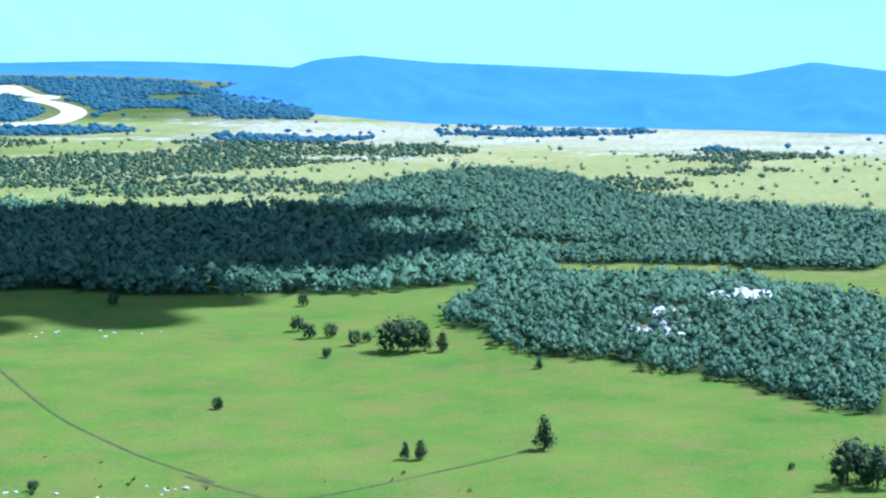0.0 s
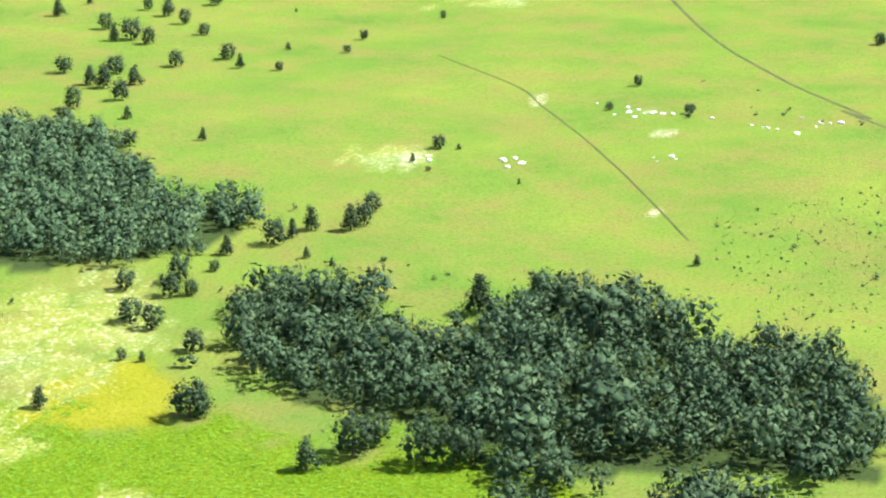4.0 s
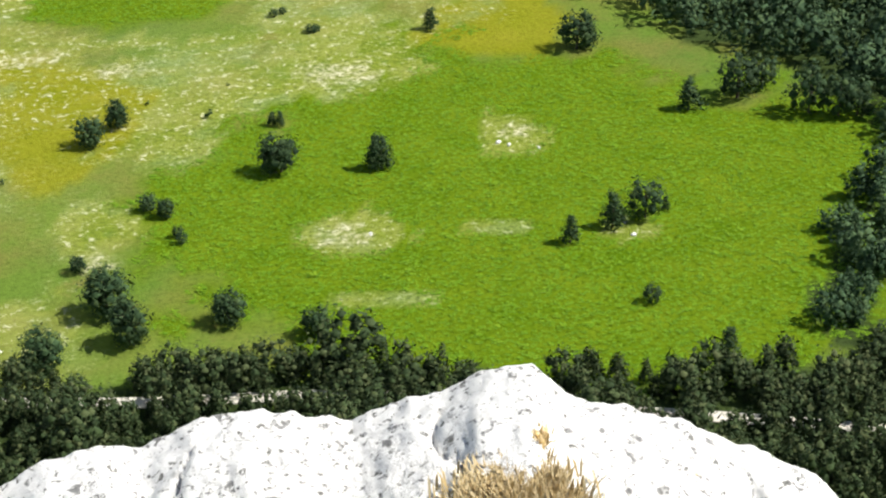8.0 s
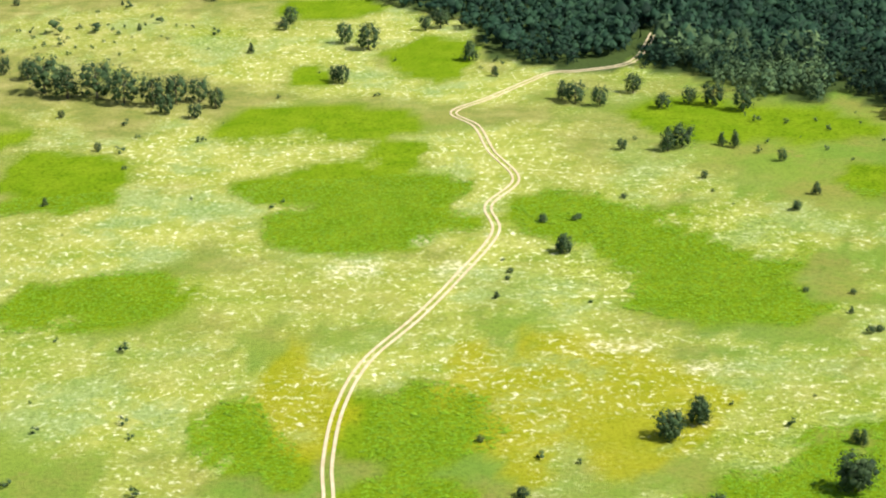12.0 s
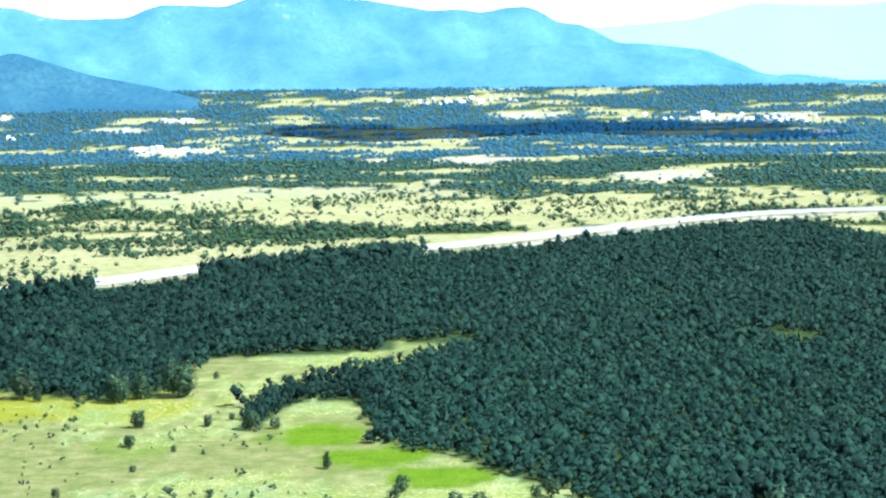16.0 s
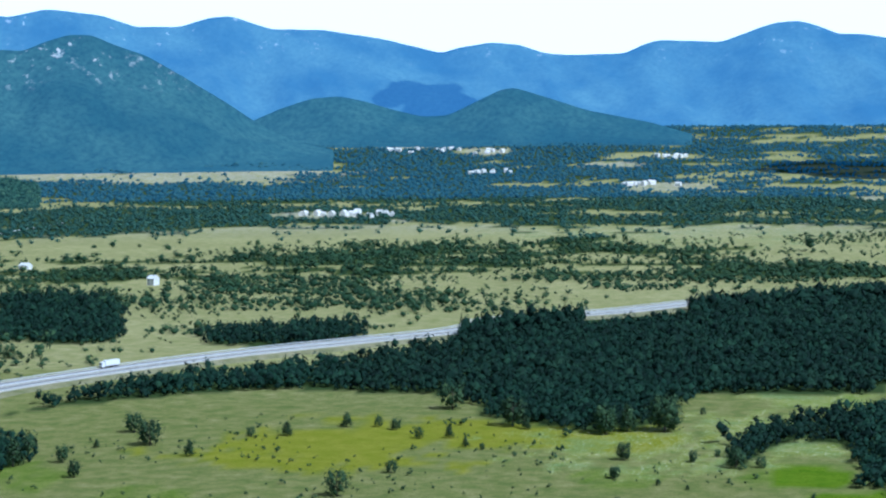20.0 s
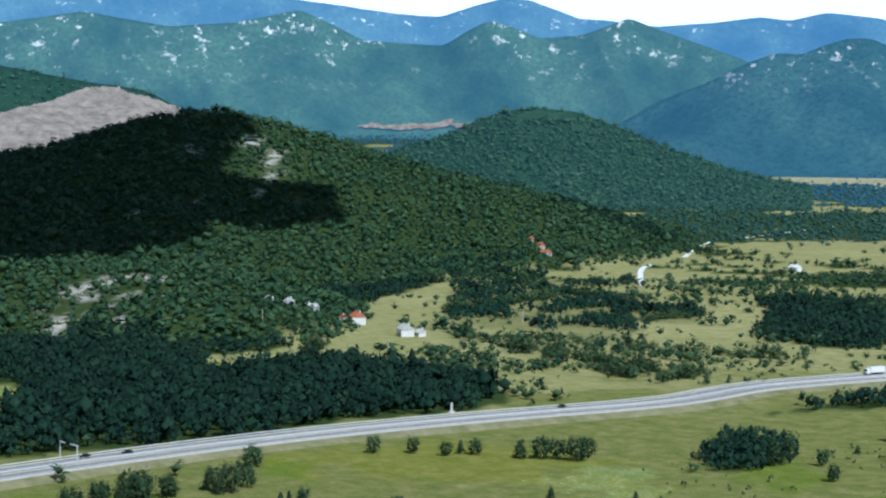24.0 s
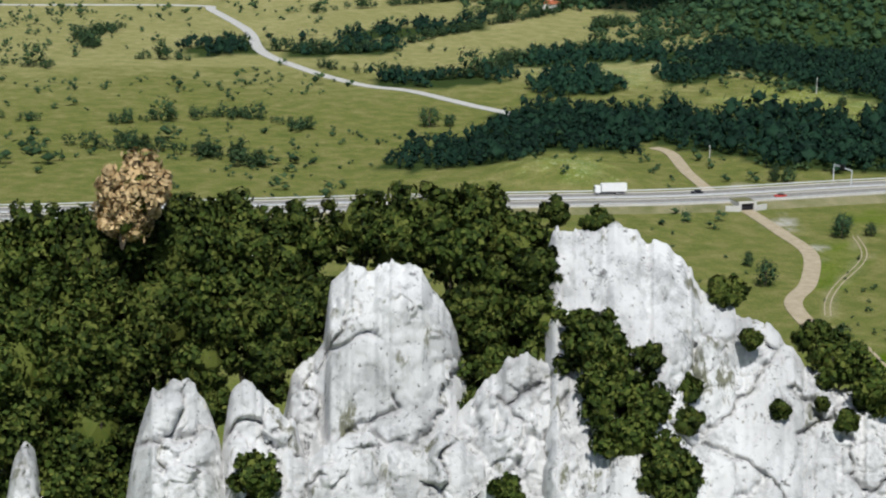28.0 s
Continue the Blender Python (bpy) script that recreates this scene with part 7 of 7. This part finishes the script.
def wheels(root, xs, half, r):
    for x in xs:
        for s in (-1, 1):
            bm = bmesh.new()
            tube(bm, (x, s * half - 0.14, r), (x, s * half + 0.14, r), r, r, 14)
            w = part("wheel", bm, DARK, root)
            bm = bmesh.new()
            tube(bm, (x, s * half + s * 0.13, r), (x, s * half + s * 0.17, r), r * 0.55, r * 0.5, 10)
            part("rim", bm, STEEL, w)


def truck(m, label):
    root = thing("truck", label, "truck", m)
    bm = bmesh.new()
    box(bm, 1.2, 0, 2.5, 9.2, 2.5, 2.8, 0.08)
    part("cargo_box", bm, WHITE, root)
    bm = bmesh.new()
    box(bm, -4.7, 0, 1.9, 2.1, 2.4, 2.6, 0.25)
    cab = part("cab", bm, WHITE, root)
    bm = bmesh.new()
    box(bm, -5.72, 0, 2.35, 0.1, 2.0, 0.9, 0.03)
    part("windscreen", bm, DARK, cab)
    bm = bmesh.new()
    box(bm, 0, 0, 0.85, 11.0, 1.0, 0.4, 0.05)
    part("chassis", bm, DARK, root)
    wheels(root, (-4.6, 2.2, 3.5, 4.8), 1.05, 0.5)


def car(m, paint, label):
    root = thing("car", label, "car", m)
    bm = bmesh.new()
    box(bm, 0, 0, 0.62, 4.3, 1.75, 0.65, 0.18)
    part("body", bm, paint, root)
    bm = bmesh.new()
    box(bm, 0.2, 0, 1.15, 2.3, 1.5, 0.6, 0.25)
    part("cabin", bm, DARK, root)
    wheels(root, (-1.35, 1.35), 0.8, 0.32)


truck(on_road(-563, 343, -8.5), "white box truck driving on the motorway")
truck(on_road(-404, 882, -8.5), "white box truck driving on the motorway")
car(on_road(-558, 376, -5), DARK, "dark car on the motorway lane")
car(on_road(-540, 472, -8.5), DARK, "dark car on the motorway lane")
car(on_road(-533, 492, -5), DARK, "dark car on the motorway lane")
car(on_road(-548, 400, 8), RED, "dark red car on the motorway lane")
car(on_road(-470, 690, -8), DARK, "dark car on the motorway lane")


def gantry(x, y, wide):
    root = thing("sign_gantry", "grey steel sign gantry over a carriageway", "sign gantry", on_road(x, y, -6.6))
    for s in (-1, 1):
        bm = bmesh.new()
        tube(bm, (0, s * wide / 2, 0), (0, s * wide / 2, 6.6), 0.22, 0.18, 8)
        part("post", bm, STEEL, root)
    bm = bmesh.new()
    box(bm, 0, 0, 6.4, 0.4, wide + 0.4, 0.5, 0.05)
    part("beam", bm, STEEL, root)
    bm = bmesh.new()
    box(bm, -0.3, 0, 6.6, 0.12, 3.2, 1.8, 0.04)
    part("sign_panel", bm, DARK, root)


gantry(-539, 432, 12.4)
gantry(-542, 466, 12.4)


def underpass():
    x, y = -533, 377
    p, t = way_at(x, y)
    n = np.array([t[1], -t[0]])
    m = Matrix.Translation((p[0] + n[0] * 14.2, p[1] + n[1] * 14.2, at(p[0], p[1]))) @ Matrix.Rotation(math.atan2(t[1], t[0]), 4, "Z")
    root = thing("underpass", "pale concrete road underpass beneath the motorway", "underpass", m)
    z = road_level(*p) - at(*p)
    high = max(z + 0.6, 3.4)
    for s in (-1, 1):
        bm = bmesh.new()
        box(bm, s * 2.9, 0.5, high / 2 - 0.3, 1.0, 7.6, high, 0.05)
        part("side_wall", bm, CONCRETE, root)
        bm = bmesh.new()
        box(bm, s * 5.6, -2.6, high / 2 - 1.0, 4.8, 0.45, high - 1.0, 0.05, s * 0.3)
        part("wing_wall", bm, CONCRETE, root)
    bm = bmesh.new()
    box(bm, 0, -2.9, high - 0.45, 6.8, 0.7, 0.7, 0.05)
    part("lintel", bm, CONCRETE, root)
    bm = bmesh.new()
    box(bm, 0, 1.0, high - 0.35, 6.8, 7.0, 0.4, 0.05)
    part("deck", bm, BANK, root)
    # near-black slab closing the opening, in place of the tunnel's shade
    bm = bmesh.new()
    box(bm, 0, -2.2, high / 2 - 0.4, 4.9, 0.3, high - 0.2, 0.02)
    part("shade_slab", bm, DARK, root)


underpass()


def pole(x, y, h, label, material, group):
    root = thing("utility_pole", label, "pole", pose(x, y, at(x, y) - 0.3), group=group)
    bm = bmesh.new()
    tube(bm, (0, 0, 0), (0, 0, h), 0.22, 0.14, 8)
    part("post", bm, material, root)
    bm = bmesh.new()
    box(bm, 0, 0, h - 0.5, 0.15, 1.8, 0.15, 0.02, 0.6)
    part("crossarm", bm, material, root)


for x, y in ((-608, 415), (-755, 577), (-663, 799), (-771, 812), (-704, 983), (-690, 500), (-730, 690)):
    pole(x, y, 8.5, "slender pale concrete utility pole in a field", CONCRETE, "utility poles")
root = thing("stone_pillar", "pale stone pillar beside the motorway verge", "pillar", pose(-503 - 8, 660, at(-511, 660) - 0.2))
bm = bmesh.new()
tube(bm, (0, 0, 0), (0, 0, 4.6), 0.9, 0.6, 4)
part("shaft", bm, CONCRETE, root)
bm = bmesh.new()
box(bm, 0, 0, 0.3, 2.4, 2.4, 0.7, 0.08)
part("plinth", bm, CONCRETE, root)


# ---- boulders on the meadows ----
def boulder_model(seed):
    r = np.random.default_rng(seed)
    V, F = ICO[2]
    v = V * (1 + r.normal(0, 0.12, (len(V), 1))) * np.array([1.3, 0.9, 0.6])
    return mesh_of("boulder", v, F, ROCK)


def outcrop(x, y, n, spread, size, seed):
    r = random.Random(seed)
    for _ in range(n):
        px, py, q = x + r.gauss(0, spread), y + r.gauss(0, spread), size * r.uniform(0.6, 1.3)
        ob = tagged(new("boulder", r.choice(models)), "large bare white limestone block in a forest clearing", "boulder", group="blocks of the bare knoll")
        ob.matrix_basis = Matrix.Translation((px, py, at(px, py) + q * 0.15)) @ Matrix.Rotation(r.uniform(0, 6), 4, "Z") @ Matrix.Diagonal((q * 1.4, q, q, 1))


STONES = [(362, 425, 7, 9), (372, 415, 8, 6), (477, 766, 7, 7), (276, 415, 5, 5), (298, 398, 4, 6), (405, 387, 6, 6), (384, 385, 8, 5), (333, 379, 4, 4), (476, 662, 8, 8), (484, 688, 6, 5), (578, 630, 10, 5), (614, 605, 12, 5), (494, 646, 9, 5), (118, 256, 5, 3), (83, 235, 3, 2), (120, 221, 3, 2), (24, 222, 1.5, 3)]
models = [boulder_model(k) for k in range(4)]
r = random.Random(8)
for cx, cy, spread, n in STONES:
    for _ in range(n):
        x, y, s = cx + r.gauss(0, spread * 0.6), cy + r.gauss(0, spread * 0.6), r.uniform(0.3, 0.9) * (1.0 if cy > 300 else 0.6)
        ob = tagged(new("boulder", r.choice(models)), "pale limestone boulder lying in the meadow grass", "boulder", group="meadow boulders")
        ob.matrix_basis = Matrix.Translation((x, y, at(x, y) + s * 0.2)) @ Matrix.Rotation(r.uniform(0, 6), 4, "Z") @ Matrix.Diagonal((s, s, s, 1))
for x, y, n, spread, size in ((829, 410, 16, 9, 5.5), (849, 412, 8, 5, 4.5), (722, 398, 9, 7, 3.5), (760, 412, 8, 10, 2.6)):
    outcrop(x, y, n, spread, size, int(x))
